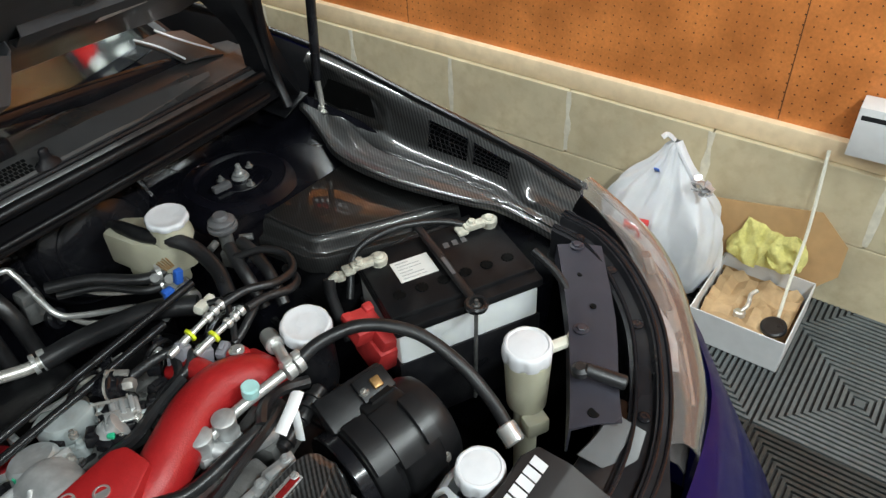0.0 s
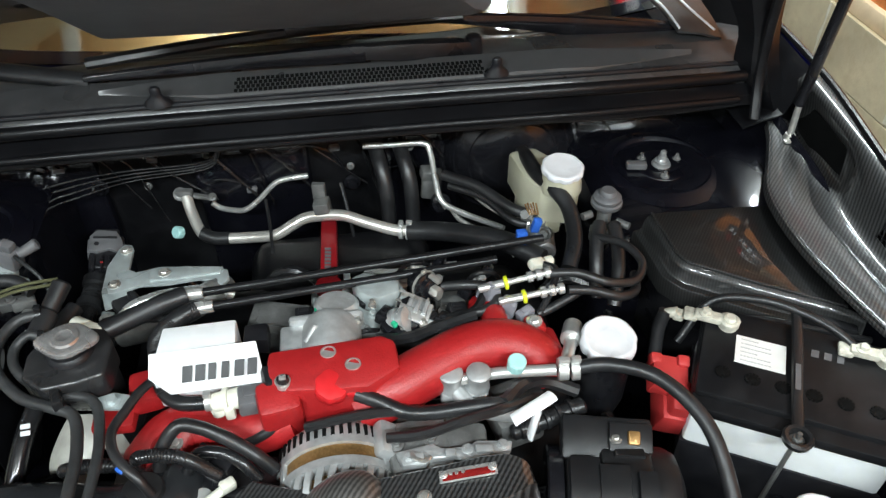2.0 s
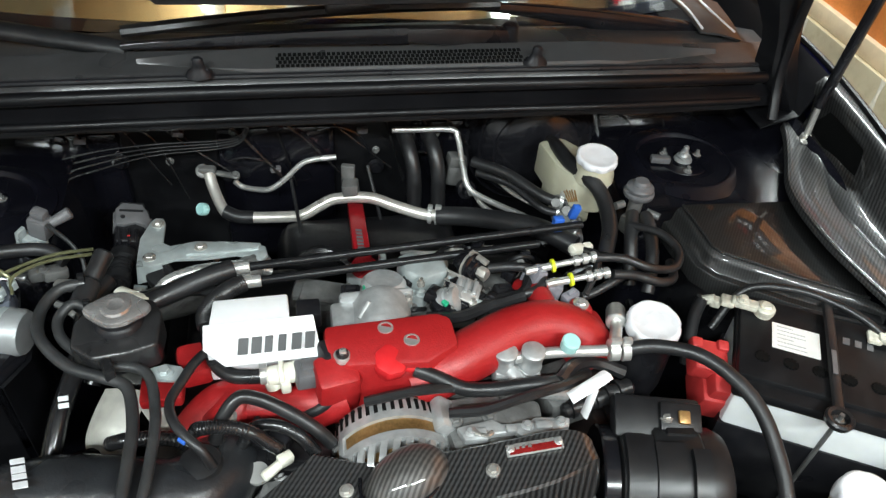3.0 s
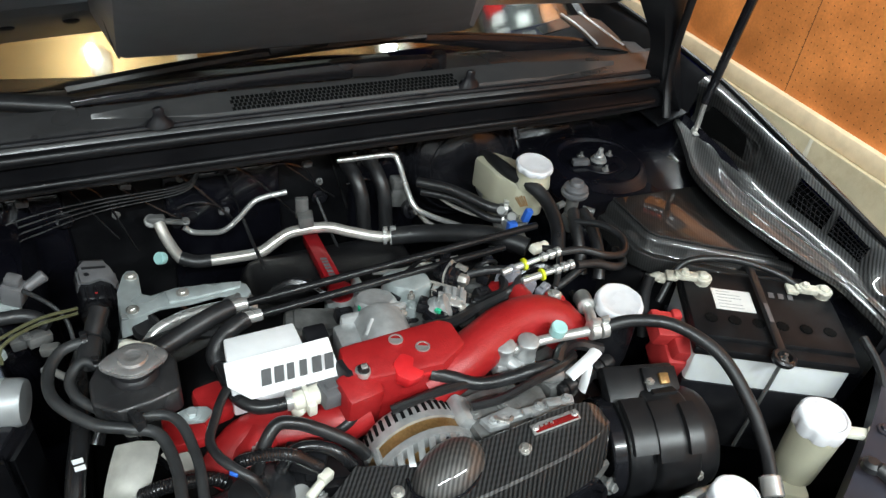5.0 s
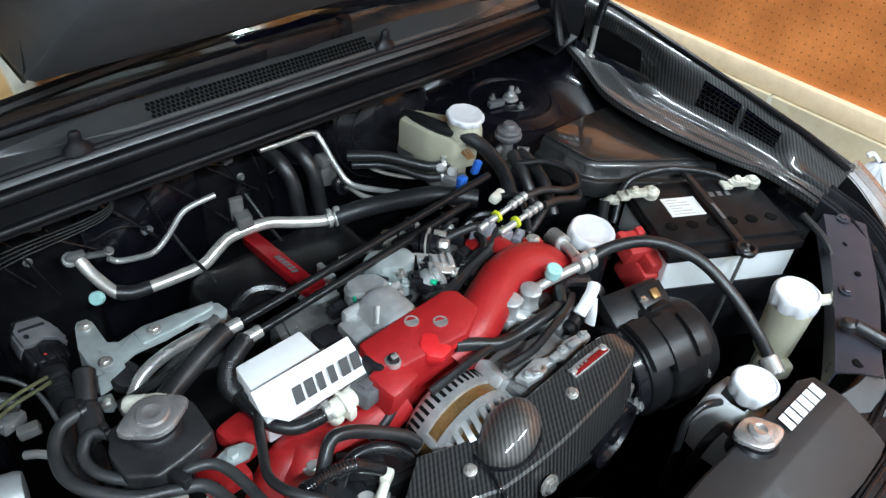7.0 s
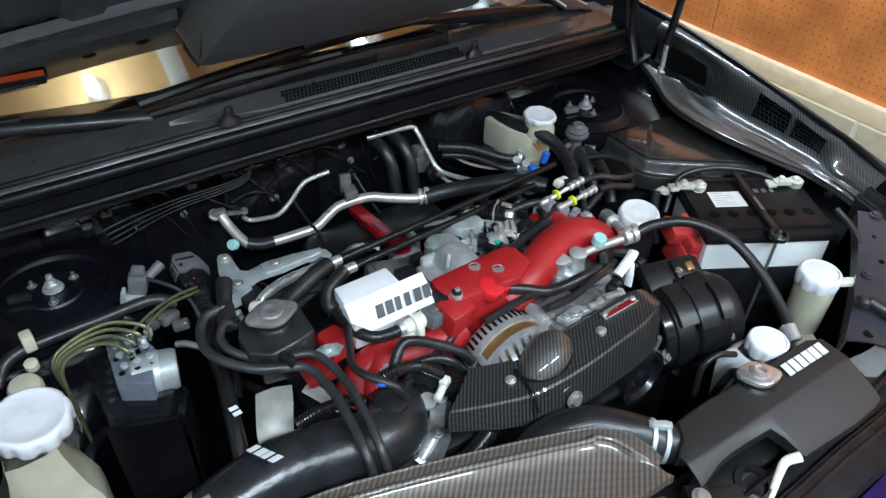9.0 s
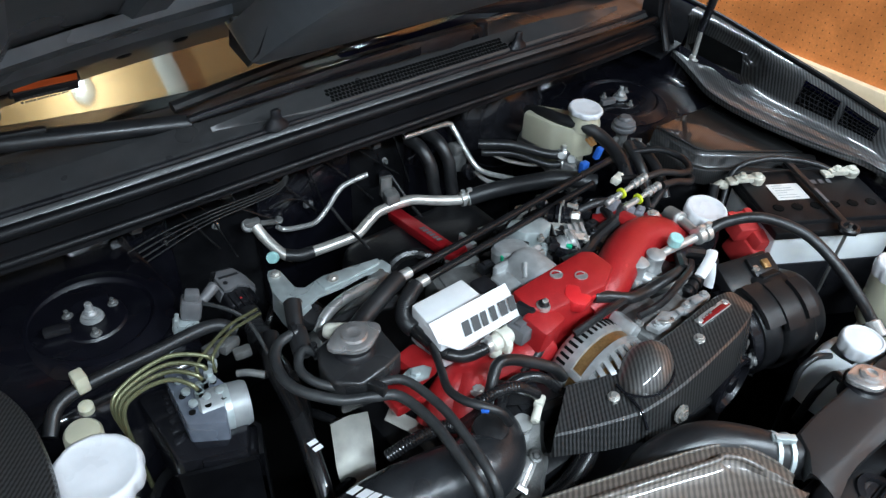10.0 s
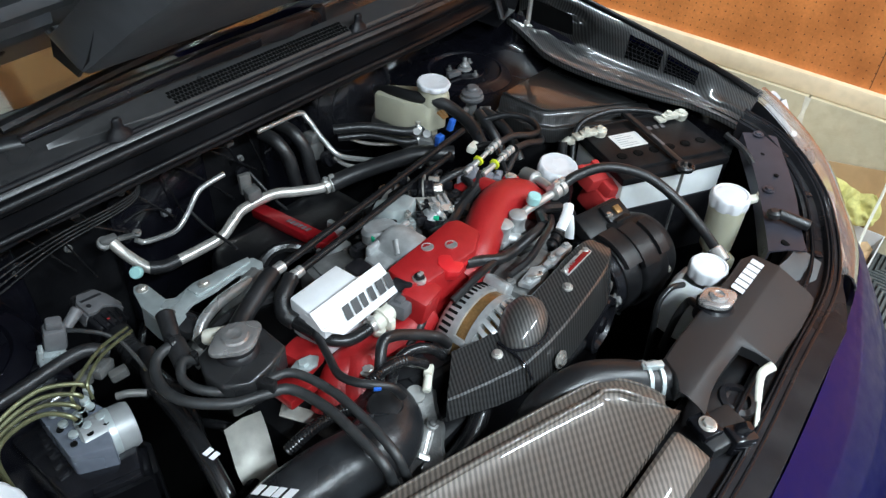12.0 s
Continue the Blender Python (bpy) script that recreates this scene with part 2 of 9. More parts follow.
M["plug_lilac"] = simple("pale_lilac_plug", (0.20, 0.20, 0.225), 0.35, var=0.15, scale=60, dust=0.2, dust_color=(0.1, 0.1, 0.1))


def glass_mat():
    m, nt, p = nodes_of("windshield_glass")
    p.inputs["Base Color"].default_value = (0.9, 0.95, 0.93, 1)
    p.inputs["Roughness"].default_value = 0.02
    p.inputs["Transmission Weight"].default_value = 1.0
    p.inputs["IOR"].default_value = 1.5
    return m


M["glass"] = glass_mat()


def lens_mat():
    m, nt, p = nodes_of("headlight_lens")
    p.inputs["Base Color"].default_value = (0.80, 0.78, 0.77, 1)
    p.inputs["Roughness"].default_value = 0.06
    p.inputs["Transmission Weight"].default_value = 0.93
    p.inputs["IOR"].default_value = 1.45
    p.inputs["Coat Weight"].default_value = 0.6
    return m


M["lens"] = lens_mat()


def emit_mat(name, color, strength):
    m, nt, p = nodes_of(name)
    p.inputs["Emission Color"].default_value = (*color, 1)
    p.inputs["Emission Strength"].default_value = strength
    p.inputs["Base Color"].default_value = (0.8, 0.8, 0.8, 1)
    return m


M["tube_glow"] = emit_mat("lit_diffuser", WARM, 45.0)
M["bulb_glow"] = emit_mat("lit_bulb", WARM, 2.5)


def pegboard_mat():
    """Brown tempered hardboard, mottled and stained."""
    m, nt, p = nodes_of("hardboard")
    tc = nt.nodes.new("ShaderNodeTexCoord")
    n1 = nt.nodes.new("ShaderNodeTexNoise")
    n1.inputs["Scale"].default_value, n1.inputs["Detail"].default_value = 5.0, 9
    n2 = nt.nodes.new("ShaderNodeTexNoise")
    n2.inputs["Scale"].default_value, n2.inputs["Detail"].default_value = 120.0, 4
    nt.links.new(tc.outputs["Object"], n1.inputs["Vector"])
    nt.links.new(tc.outputs["Object"], n2.inputs["Vector"])
    r = nt.nodes.new("ShaderNodeValToRGB")
    r.color_ramp.elements[0].position, r.color_ramp.elements[0].color = 0.32, (0.46, 0.140, 0.035, 1)
    r.color_ramp.elements[1].position, r.color_ramp.elements[1].color = 0.68, (0.82, 0.270, 0.074, 1)
    nt.links.new(n1.outputs["Fac"], r.inputs["Fac"])
    mul = nt.nodes.new("ShaderNodeVectorMath")
    mul.operation = "SCALE"
    mr = nt.nodes.new("ShaderNodeMapRange")
    mr.inputs["To Min"].default_value, mr.inputs["To Max"].default_value = 0.8, 1.2
    nt.links.new(n2.outputs["Fac"], mr.inputs["Value"])
    nt.links.new(r.outputs["Color"], mul.inputs[0])
    nt.links.new(mr.outputs["Result"], mul.inputs["Scale"])
    nt.links.new(mul.outputs[0], p.inputs["Base Color"])
    p.inputs["Roughness"].default_value = 0.45
    return m


M["pegboard"] = pegboard_mat()
M["peg_hole"] = simple("peg_hole", (0.13, 0.05, 0.018), 0.9, var=0.1)
M["block"] = simple("painted_block", (0.60, 0.51, 0.345), 0.75, var=0.14, scale=9, bump=0.6, bscale=120, dust=0.6, dust_color=(0.46, 0.36, 0.22))
M["shield_metal"] = simple("dull_sheet_metal", (0.42, 0.41, 0.37), 0.5, 0.3, var=0.25, scale=40, dust=0.4, dust_color=(0.2, 0.19, 0.16), bump=0.1, bscale=120)
M["smear"] = simple("whitish_smear", (0.68, 0.63, 0.52), 0.7, var=0.15, scale=60, bump=0.4, bscale=120)
M["mortar"] = simple("mortar", (0.58, 0.45, 0.30), 0.85, var=0.15, scale=40, bump=0.4, bscale=300)
M["cap_board"] = simple("cream_painted_board", (0.80, 0.62, 0.41), 0.65, var=0.10, scale=14, bump=0.5, bscale=70, dust=0.5, dust_color=(0.62, 0.47, 0.29))
M["drywall"] = simple("pale_wall_paint", (0.66, 0.66, 0.66), 0.7, var=0.06, scale=6, bump=0.1, bscale=200)
M["ceiling_mat"] = simple("warm_ceiling_board", (0.74, 0.43, 0.185), 0.7, var=0.12, scale=5)
M["batten"] = simple("white_batten", (0.78, 0.74, 0.66), 0.6, var=0.06, scale=20)
M["mat_dark"] = simple("ribbed_grey_tile", (0.092, 0.102, 0.104), 0.55, var=0.2, scale=60, bump=0.2, bscale=500, dust=0.3, dust_color=(0.15, 0.15, 0.14))
M["mat_black"] = simple("ribbed_black_tile", (0.022, 0.023, 0.022), 0.5, var=0.2, scale=60, bump=0.2, bscale=500, dust=0.3, dust_color=(0.06, 0.055, 0.04))
M["mat_base"] = simple("tile_groove_shadow", (0.016, 0.017, 0.018), 0.7, var=0.2, scale=60)
M["concrete"] = simple("concrete_floor", (0.10, 0.10, 0.095), 0.8, var=0.2, scale=20, bump=0.3, bscale=200)
M["card"] = simple("brown_cardboard", (0.44, 0.26, 0.12), 0.8, var=0.10, scale=30, bump=0.15, bscale=300)
M["card_white"] = simple("white_box_board", (0.66, 0.66, 0.66), 0.6, var=0.06, scale=30)
M["kraft"] = simple("kraft_paper", (0.50, 0.33, 0.18), 0.8, var=0.15, scale=50, bump=0.6, bscale=60)
M["cloth"] = simple("yellow_microfibre", (0.60, 0.55, 0.20), 0.9, var=0.15, scale=150, bump=0.6, bscale=400)
M["bag"] = simple("white_plastic_bag", (0.70, 0.71, 0.73), 0.42, var=0.08, scale=16, bump=0.9, bscale=20, sss=0.15)
M["foil"] = simple("crumpled_film", (0.7, 0.7, 0.72), 0.2, 0.6, var=0.15, scale=80, bump=0.8, bscale=90)
# near-black in place of the shadow inside openings and deep recesses
M["dark_gap"] = simple("interior_shadow", (0.004, 0.004, 0.004), 0.8, var=0.2, spec=0.1)
M["seat_dark"] = simple("dark_trim", (0.03, 0.027, 0.027), 0.7, var=0.2, scale=40)
M["banner"] = simple("dark_banner", (0.05, 0.055, 0.06), 0.6, var=0.1, scale=20)


# ---- building helpers ----
WORLD = {}


def thing(name, label, category, at=(0, 0, 0), group="", kind=""):
    ob = new(name)
    ob.empty_display_size = 0.05
    ob.location = at
    WORLD[ob] = Vector(at)
    return tagged(ob, label, category, group, kind)


def part(name, bm, material, parent, label="", angle=38):
    me = bpy.data.meshes.new(name)
    off = WORLD.get(parent, Vector((0, 0, 0))) if parent else Vector((0, 0, 0))
    bmesh.ops.recalc_face_normals(bm, faces=bm.faces)
    bmesh.ops.translate(bm, verts=bm.verts, vec=-off)
    for f in bm.faces:
        f.smooth = True
    bm.to_mesh(me)
    bm.free()
    me.set_sharp_from_angle(angle=radians(angle))
    mats = material if isinstance(material, (list, tuple)) else [material]
    for one in mats:
        me.materials.append(M[one])
    ob = new(name, me)
    if parent:
        ob.parent = parent
    WORLD[ob] = off.copy()
    return tagged(ob, label)


def solo(name, bm, material, label, category, group="", kind="", angle=38):
    """A thing that is one mesh."""
    ob = part(name, bm, material, None, angle=angle)
    return tagged(ob, label, category, group, kind)


def pieces(name, bm, material, parent, label="", angle=38):
    """Links every separate lump of a bmesh as a part of its own."""
    seen, lumps = set(), []
    for v in bm.verts:
        if v in seen:
            continue
        seen.add(v)
        stack, lump = [v], []
        while stack:
            q = stack.pop()
            lump.append(q)
            for e in q.link_edges:
                w = e.other_vert(q)
                if w not in seen:
                    seen.add(w)
                    stack.append(w)
        cs = [q.co for q in lump]
        lo = [min(c[k] for c in cs) - 0.001 for k in range(3)]
        hi = [max(c[k] for c in cs) + 0.001 for k in range(3)]
        lumps.append([lump, lo, hi])
    merged = True
    while merged:
        merged = False
        for i in range(len(lumps)):
            for j in range(i + 1, len(lumps)):
                a, c = lumps[i], lumps[j]
                if all(a[1][k] <= c[2][k] and c[1][k] <= a[2][k] for k in range(3)):
                    lumps[i] = [a[0] + c[0], [min(p, q) for p, q in zip(a[1], c[1])], [max(p, q) for p, q in zip(a[2], c[2])]]
                    del lumps[j]
                    merged = True
                    break
            if merged:
                break
    made = []
    for lump, lo, hi in lumps:
        t = bmesh.new()
        twin = {v: t.verts.new(v.co) for v in lump}
        for f in {f for v in lump for f in v.link_faces}:
            t.faces.new([twin[v] for v in f.verts])
        made.append(part(name, t, material, parent, label, angle))
    bm.free()
    return made


def mesh():
    return bmesh.new()


def merge(bm, tmp, m=None):
    if m is not None:
        bmesh.ops.transform(tmp, matrix=m, verts=tmp.verts)
    me = bpy.data.meshes.new("tmp")
    tmp.to_mesh(me)
    tmp.free()
    bm.from_mesh(me)
    bpy.data.meshes.remove(me)
    return bm


def basis(z, x=None):
    """A turn whose z axis lies along z (and x near x)."""
    z = Vector(z).normalized()
    x = Vector(x) if x is not None else (Vector((1, 0, 0)) if abs(z.x) < 0.9 else Vector((0, 1, 0)))
    y = z.cross(x).normalized()
    x = y.cross(z)
    return Matrix((x, y, z)).transposed().to_4x4()


def box(bm, c, s, turn=None, bevel=0.0, seg=2, taper=1.0):
    t = bmesh.new()
    bmesh.ops.create_cube(t, size=1.0)
    for v in t.verts:
        k = taper if v.co.z > 0 else 1.0
        v.co = Vector((v.co.x * s[0] * k, v.co.y * s[1] * k, v.co.z * s[2]))
    if bevel:
        bmesh.ops.bevel(t, geom=t.edges[:], offset=bevel, segments=seg, affect="EDGES", profile=0.5)
    m = Matrix.Translation(c)
    if turn is not None:
        m = m @ (turn if isinstance(turn, Matrix) else Euler([radians(a) for a in turn]).to_matrix().to_4x4())
    return merge(bm, t, m)


def lathe(bm, origin, axis, profile, seg=28, x=None, ripple=0, ripple_d=0.0, squash=1.0):
    """Spins (radius, height) pairs about an axis."""
    t = bmesh.new()
    rings = []
    for r, h in profile:
        ring = []
        for i in range(seg):
            a = 2 * math.pi * i / seg
            rr = r * (1 + (ripple_d * math.cos(a * ripple) if ripple and r > 0.6 * max(p[0] for p in profile) else 0))
            ring.append(t.verts.new((rr * math.cos(a), rr * math.sin(a) * squash, h)))
        rings.append(ring)
    for a, b in zip(rings, rings[1:]):
        for i in range(seg):
            t.faces.new((a[i], a[(i + 1) % seg], b[(i + 1) % seg], b[i]))
    t.faces.new(rings[0][::-1])
    t.faces.new(rings[-1])
    return merge(bm, t, Matrix.Translation(origin) @ basis(axis, x))


def cyl(bm, p0, p1, r0, r1=None, seg=20, bevel=0.0):
    p0, p1 = Vector(p0), Vector(p1)
    h = (p1 - p0).length
    r1 = r0 if r1 is None else r1
    b = min(bevel, r0 * 0.5, r1 * 0.5, h * 0.45)
    prof = [(r0, 0), (r1, h)] if not b else [(r0 - b, 0), (r0, b), (r1, h - b), (r1 - b, h)]
    return lathe(bm, p0, p1 - p0, prof, seg)


def curve_points(pts, n=8):
    """Smooth run through the points (Catmull-Rom)."""
    p = [Vector(q) for q in pts]
    p = [p[0] * 2 - p[1]] + p + [p[-1] * 2 - p[-2]]
    out = []
    for i in range(1, len(p) - 2):
        for k in range(n):
            t = k / n
            a, b, c, d = p[i - 1], p[i], p[i + 1], p[i + 2]
            out.append(0.5 * ((2 * b) + (c - a) * t + (2 * a - 5 * b + 4 * c - d) * t * t + (3 * b - a - 3 * c + d) * t ** 3))
    out.append(p[-2])
    return out


def tube(bm, pts, r, seg=12, n=8, ribs=0, rib=0.0, smooth=True, squash=1.0):
    run = curve_points(pts, n) if smooth else [Vector(q) for q in pts]
    t = bmesh.new()
    rings = []
    up = Vector((0, 0, 1))
    prev = None
    for i, q in enumerate(run):
        d = (run[min(i + 1, len(run) - 1)] - run[max(i - 1, 0)]).normalized()
        if prev is None:
            side = d.cross(up if abs(d.z) < 0.9 else Vector((1, 0, 0))).normalized()
        else:
            side = (prev - d * prev.dot(d)).normalized()
        prev = side
        top = side.cross(d)
        rr = r if not isinstance(r, (list, tuple)) else r[0] + (r[1] - r[0]) * i / (len(run) - 1)
        if ribs:
            rr *= 1 + (rib if i % 2 else 0)
        rings.append([t.verts.new(q + (side * math.cos(a) + top * math.sin(a) * squash) * rr) for a in (2 * math.pi * k / seg for k in range(seg))])
    for a, b in zip(rings, rings[1:]):
        for k in range(seg):
            t.faces.new((a[k], a[(k + 1) % seg], b[(k + 1) % seg], b[k]))
    t.faces.new(rings[0][::-1])
    t.faces.new(rings[-1])
    return merge(bm, t)


def prism(bm, outline, z0, z1, bevel=0.0, m=None, seg=2):
    """An outline in xy raised from z0 to z1; z1 may be a function of x, y."""
    t = bmesh.new()
    top = z1 if callable(z1) else (lambda x, y: z1)
    low = z0 if callable(z0) else (lambda x, y: z0)
    b = [t.verts.new((x, y, low(x, y))) for x, y in outline]
    a = [t.verts.new((x, y, top(x, y))) for x, y in outline]
    n = len(b)
    for i in range(n):
        t.faces.new((b[i], b[(i + 1) % n], a[(i + 1) % n], a[i]))
    t.faces.new(a)
    t.faces.new(b[::-1])
    if bevel:
        bmesh.ops.recalc_face_normals(t, faces=t.faces)
        edges = [e for e in t.edges if all(abs(v.co.z - low(v.co.x, v.co.y)) > 1e-6 for v in e.verts) or abs(e.verts[0].co.z - e.verts[1].co.z) > 1e-4]
        bmesh.ops.bevel(t, geom=edges, offset=bevel, segments=seg, affect="EDGES", profile=0.5)
    return merge(bm, t, m)


def loft(bm, rows, thick=0.0, close=False):
    """A sheet through rows of points; thick gives it depth below."""
    t = bmesh.new()
    g = [[t.verts.new(Vector(q)) for q in row] for row in rows]
    for a, b in zip(g, g[1:]):
        m = len(a)
        for k in range(m if close else m - 1):
            t.faces.new((a[k], a[(k + 1) % m], b[(k + 1) % m], b[k]))
    if thick:
        bmesh.ops.recalc_face_normals(t, faces=t.faces)
        up = sum((f.normal.z * f.calc_area() for f in t.faces))
        if up < 0:
            bmesh.ops.reverse_faces(t, faces=t.faces)
        geo = bmesh.ops.solidify(t, geom=t.faces[:], thickness=thick)
    return merge(bm, t)


def smooth_rows(rows, n=4):
    """Refines rows along their length with smooth curves."""
    cols = list(zip(*rows))
    fine = [curve_points(c, n) for c in cols]
    return list(zip(*fine))


def hexbolt(bm, at, axis=(0, 0, 1), r=0.007, h=0.006, washer=True):
    if washer:
        lathe(bm, at, axis, [(r * 1.5, -0.001), (r * 1.5, 0.0012), (r * 1.3, 0.0018)], 18)
    lathe(bm, at, axis, [(r, 0), (r, h * 0.85), (r * 0.86, h)], 6)


def bars(bm, origin, along, up, total, height, n, slant=0.15, fill=0.72, lift=0.0008, seed=3):
    """Writing that stays unlettered: a row of plain bars."""
    rnd = random.Random(seed)
    origin, along, up = Vector(origin), Vector(along).normalized(), Vector(up).normalized()
    nor = along.cross(up)
    w = total / n
    for i in range(n):
        a = origin + along * (i * w) + nor * lift
        k = w * fill * (0.85 + 0.3 * rnd.random())
        q = [a, a + along * k, a + along * (k + slant * height) + up * height, a + along * (slant * height) + up * height]
        lo = [bm.verts.new(v) for v in q]
        hi = [bm.verts.new(v + nor * 0.0006) for v in q]
        bm.faces.new(hi)
        for j in range(4):
            bm.faces.new((lo[j], lo[(j + 1) % 4], hi[(j + 1) % 4], hi[j]))


def clamp_band(bm, at, axis, r, w=0.010, t=0.0016):
    a = Vector(axis).normalized()
    lathe(bm, Vector(at) - a * w / 2, a, [(r, 0), (r + t, 0.0003), (r + t, w - 0.0003), (r, w)], 20)
    side = a.cross(Vector((0, 0, 1)))
    side = side.normalized() if side.length > 0.1 else Vector((1, 0, 0))
    box(bm, Vector(at) + Vector((0, 0, 1)) * (r + 0.004) , (0.008, w * 1.1, 0.007), basis((0, 0, 1), side), 0.001)


# ---- the garage ----
b = mesh()
box(b, (0, 0.5, -0.06), (4.6, 8.0, 0.10))
floor = solo("floor", b, "concrete", "grey concrete garage floor under ribbed rubber tiles", "floor", kind="structure")

WALL_X = 1.758
COURSE, LONG = 0.2167, 0.4405
b = mesh()
box(b, (WALL_X + 0.11, 0.5, 1.2), (0.16, 8.0, 2.6))
wall_east = solo("wall_east", b, "mortar", "painted block garage wall, lower courses bare", "wall", kind="structure")
# unseen walls close the room; neutral grey keeps reflections from turning brown
for nm, c, s in (("wall_west", (-2.35, 0.5, 1.2), (0.15, 8.0, 2.6)), ("wall_north", (0, 4.55, 1.2), (4.8, 0.15, 2.6)), ("wall_south", (0, -3.55, 1.2), (4.8, 0.15, 2.6))):
    b = mesh()
    box(b, c, s)
    solo(nm, b, "drywall", "unseen pale grey wall closing the garage", "wall", kind="structure")

# cream ledge board on the block courses, then brown pegboard above
b = mesh()
box(b, (WALL_X - 0.001, 0.5, 0.4645), (0.032, 7.9, 0.0625), bevel=0.005, seg=2)
ledge = solo("trim", b, "cap_board", "cream painted ledge board along the block wall", "ledge", kind="structure")
b = mesh()
box(b, (WALL_X + 0.012, 0.5, 1.348), (0.012, 7.9, 1.71))
peg = solo("pegboard", b, "pegboard", "brown hardboard pegboard with rows of small holes", "pegboard", kind="structure")
PX = WALL_X + 0.006
b = mesh()
pitch = 0.0254
for iy in range(0, 78):
    for iz in range(0, 34):
        y, z = 0.78 - iy * pitch, 0.525 + iz * pitch
        c = [b.verts.new((PX - 0.0012, y + 0.0023 * math.cos(a), z + 0.0023 * math.sin(a))) for a in (2 * math.pi * k / 6 for k in range(6))]
        b.faces.new(c)
part("hole", b, "peg_hole", peg, "small round peg holes", angle=180)["kind"] = "stuff"
b = mesh()
for y in (-0.62 + 1.22 * k for k in range(-1, 3)):
    box(b, (PX - 0.0004, y, 1.35), (0.001, 0.0022, 1.7))
part("seam", b, "peg_hole", peg, "dark seam between boards")

# ceiling with white battens and strip lights
b = mesh()
box(b, (0, 2.0, 2.55), (4.8, 5.0, 0.1))
for y in (-0.46, 0.3, 1.1, 1.9):
    box(b, (0, y, 2.485), (4.6, 0.09, 0.03))
solo("ceiling", b, ["ceiling_mat"], "warm brown board ceiling with cross battens", "ceiling", kind="structure")
# unseen pale stretch, added so that black parts reflect a neutral tone
b = mesh()
box(b, (0, -2.02, 2.55), (4.8, 3.03, 0.1))
solo("ceiling", b, "drywall", "unseen pale ceiling stretch, added for neutral reflections", "ceiling", kind="structure")
for k, x in enumerate((-1.3, -0.1, 1.1)):
    b = mesh()
    box(b, (x, 1.9, 2.462), (0.10, 4.8, 0.016), bevel=0.003)
    solo("trim", b, "batten", "white painted ceiling batten", "batten", kind="structure")
b = mesh()
box(b, (0, 0.92, 2.445), (4.5, 0.36, 0.02), bevel=0.002)
solo("trim", b, "beam", "pale painted board across the ceiling", "beam", kind="structure")
for lx, ly, watts in BULBS:
    lamp = thing("ceiling_bulb", "bare lit bulb in a white ceiling holder", "ceiling light", (lx, ly, 2.5), "ceiling bulbs")
    b = mesh()
    lathe(b, (lx, ly, 2.5), (0, 0, -1), [(0.055, 0), (0.055, 0.02), (0.035, 0.05), (0.026, 0.085), (0.024, 0.10)], 24)
    part("holder", b, "batten", lamp)
    b = mesh()
    lathe(b, (lx, ly, 2.40), (0, 0, -1), [(0.012, 0), (0.014, 0.02), (0.024, 0.045), (0.028, 0.065), (0.022, 0.085), (0.010, 0.096), (0, 0.097)], 24)
    ob = part("bulb", b, "bulb_glow", lamp, "lit round bulb")
    ob.visible_shadow = False
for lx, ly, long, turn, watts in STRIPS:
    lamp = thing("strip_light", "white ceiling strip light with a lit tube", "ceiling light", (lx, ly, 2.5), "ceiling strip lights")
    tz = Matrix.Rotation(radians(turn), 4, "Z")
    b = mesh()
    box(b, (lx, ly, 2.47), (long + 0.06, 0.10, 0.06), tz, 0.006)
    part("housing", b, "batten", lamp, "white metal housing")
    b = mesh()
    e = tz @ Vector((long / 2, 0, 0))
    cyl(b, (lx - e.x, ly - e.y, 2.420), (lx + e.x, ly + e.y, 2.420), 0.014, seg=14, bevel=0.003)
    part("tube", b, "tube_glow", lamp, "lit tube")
BX = WALL_X - 0.004
b = mesh()
box(b, (BX, 0.92, 2.13), (0.006, 0.80, 0.62), None, 0.002)
banner = solo("banner", b, "banner", "dark cloth banner with red and white lettering on the wall", "banner")
b = mesh()
bars(b, (BX - 0.004, 1.25, 2.14), (0, -1, 0), (0, 0, 1), 0.42, 0.20, 3, 0.2, 0.7, 0.001, 3)
part("mark", b, "red_plastic", banner, "red lettering as bars")
b = mesh()
bars(b, (BX - 0.004, 0.86, 2.16), (0, -1, 0), (0, 0, 1), 0.26, 0.13, 3, 0.1, 0.6, 0.001, 6)
bars(b, (BX - 0.004, 1.25, 1.92), (0, -1, 0), (0, 0, 1), 0.60, 0.12, 6, 0.0, 0.6, 0.001, 7)
part("mark", b, "white_ink", banner, "white lettering as bars")


# ---- the car: shell, cowl, hood ----
car = thing("car", "dark blue sedan with its hood propped open", "car", (0, 0.3, 0.0))
SIDES = (1, -1)


def mirror(pts, s):
    return [(x * s, y, z) for x, y, z in pts]


FENDER = [(0.60, 0.790, 0.955), (0.25, 0.808, 0.940), (0.02, 0.812, 0.925), (-0.22, 0.790, 0.902), (-0.45, 0.782, 0.866), (-0.545, 0.780, 0.840)]
for s in SIDES:
    rows = []
    for y, x, z in FENDER:
        rows.append(mirror([(x - 0.012, y, z - 0.022), (x - 0.001, y, z - 0.002), (x + 0.003, y, z - 0.005), (x + 0.010, y, z - 0.035), (x + 0.032, y, z - 0.12), (x + 0.060, y, z - 0.30), (x + 0.07, y, 0.34)], s))
    b = mesh()
    loft(b, smooth_rows(rows, 4), 0.002)
    part("fender", b, "paint_blue", car, "deep blue painted front fender", angle=75)

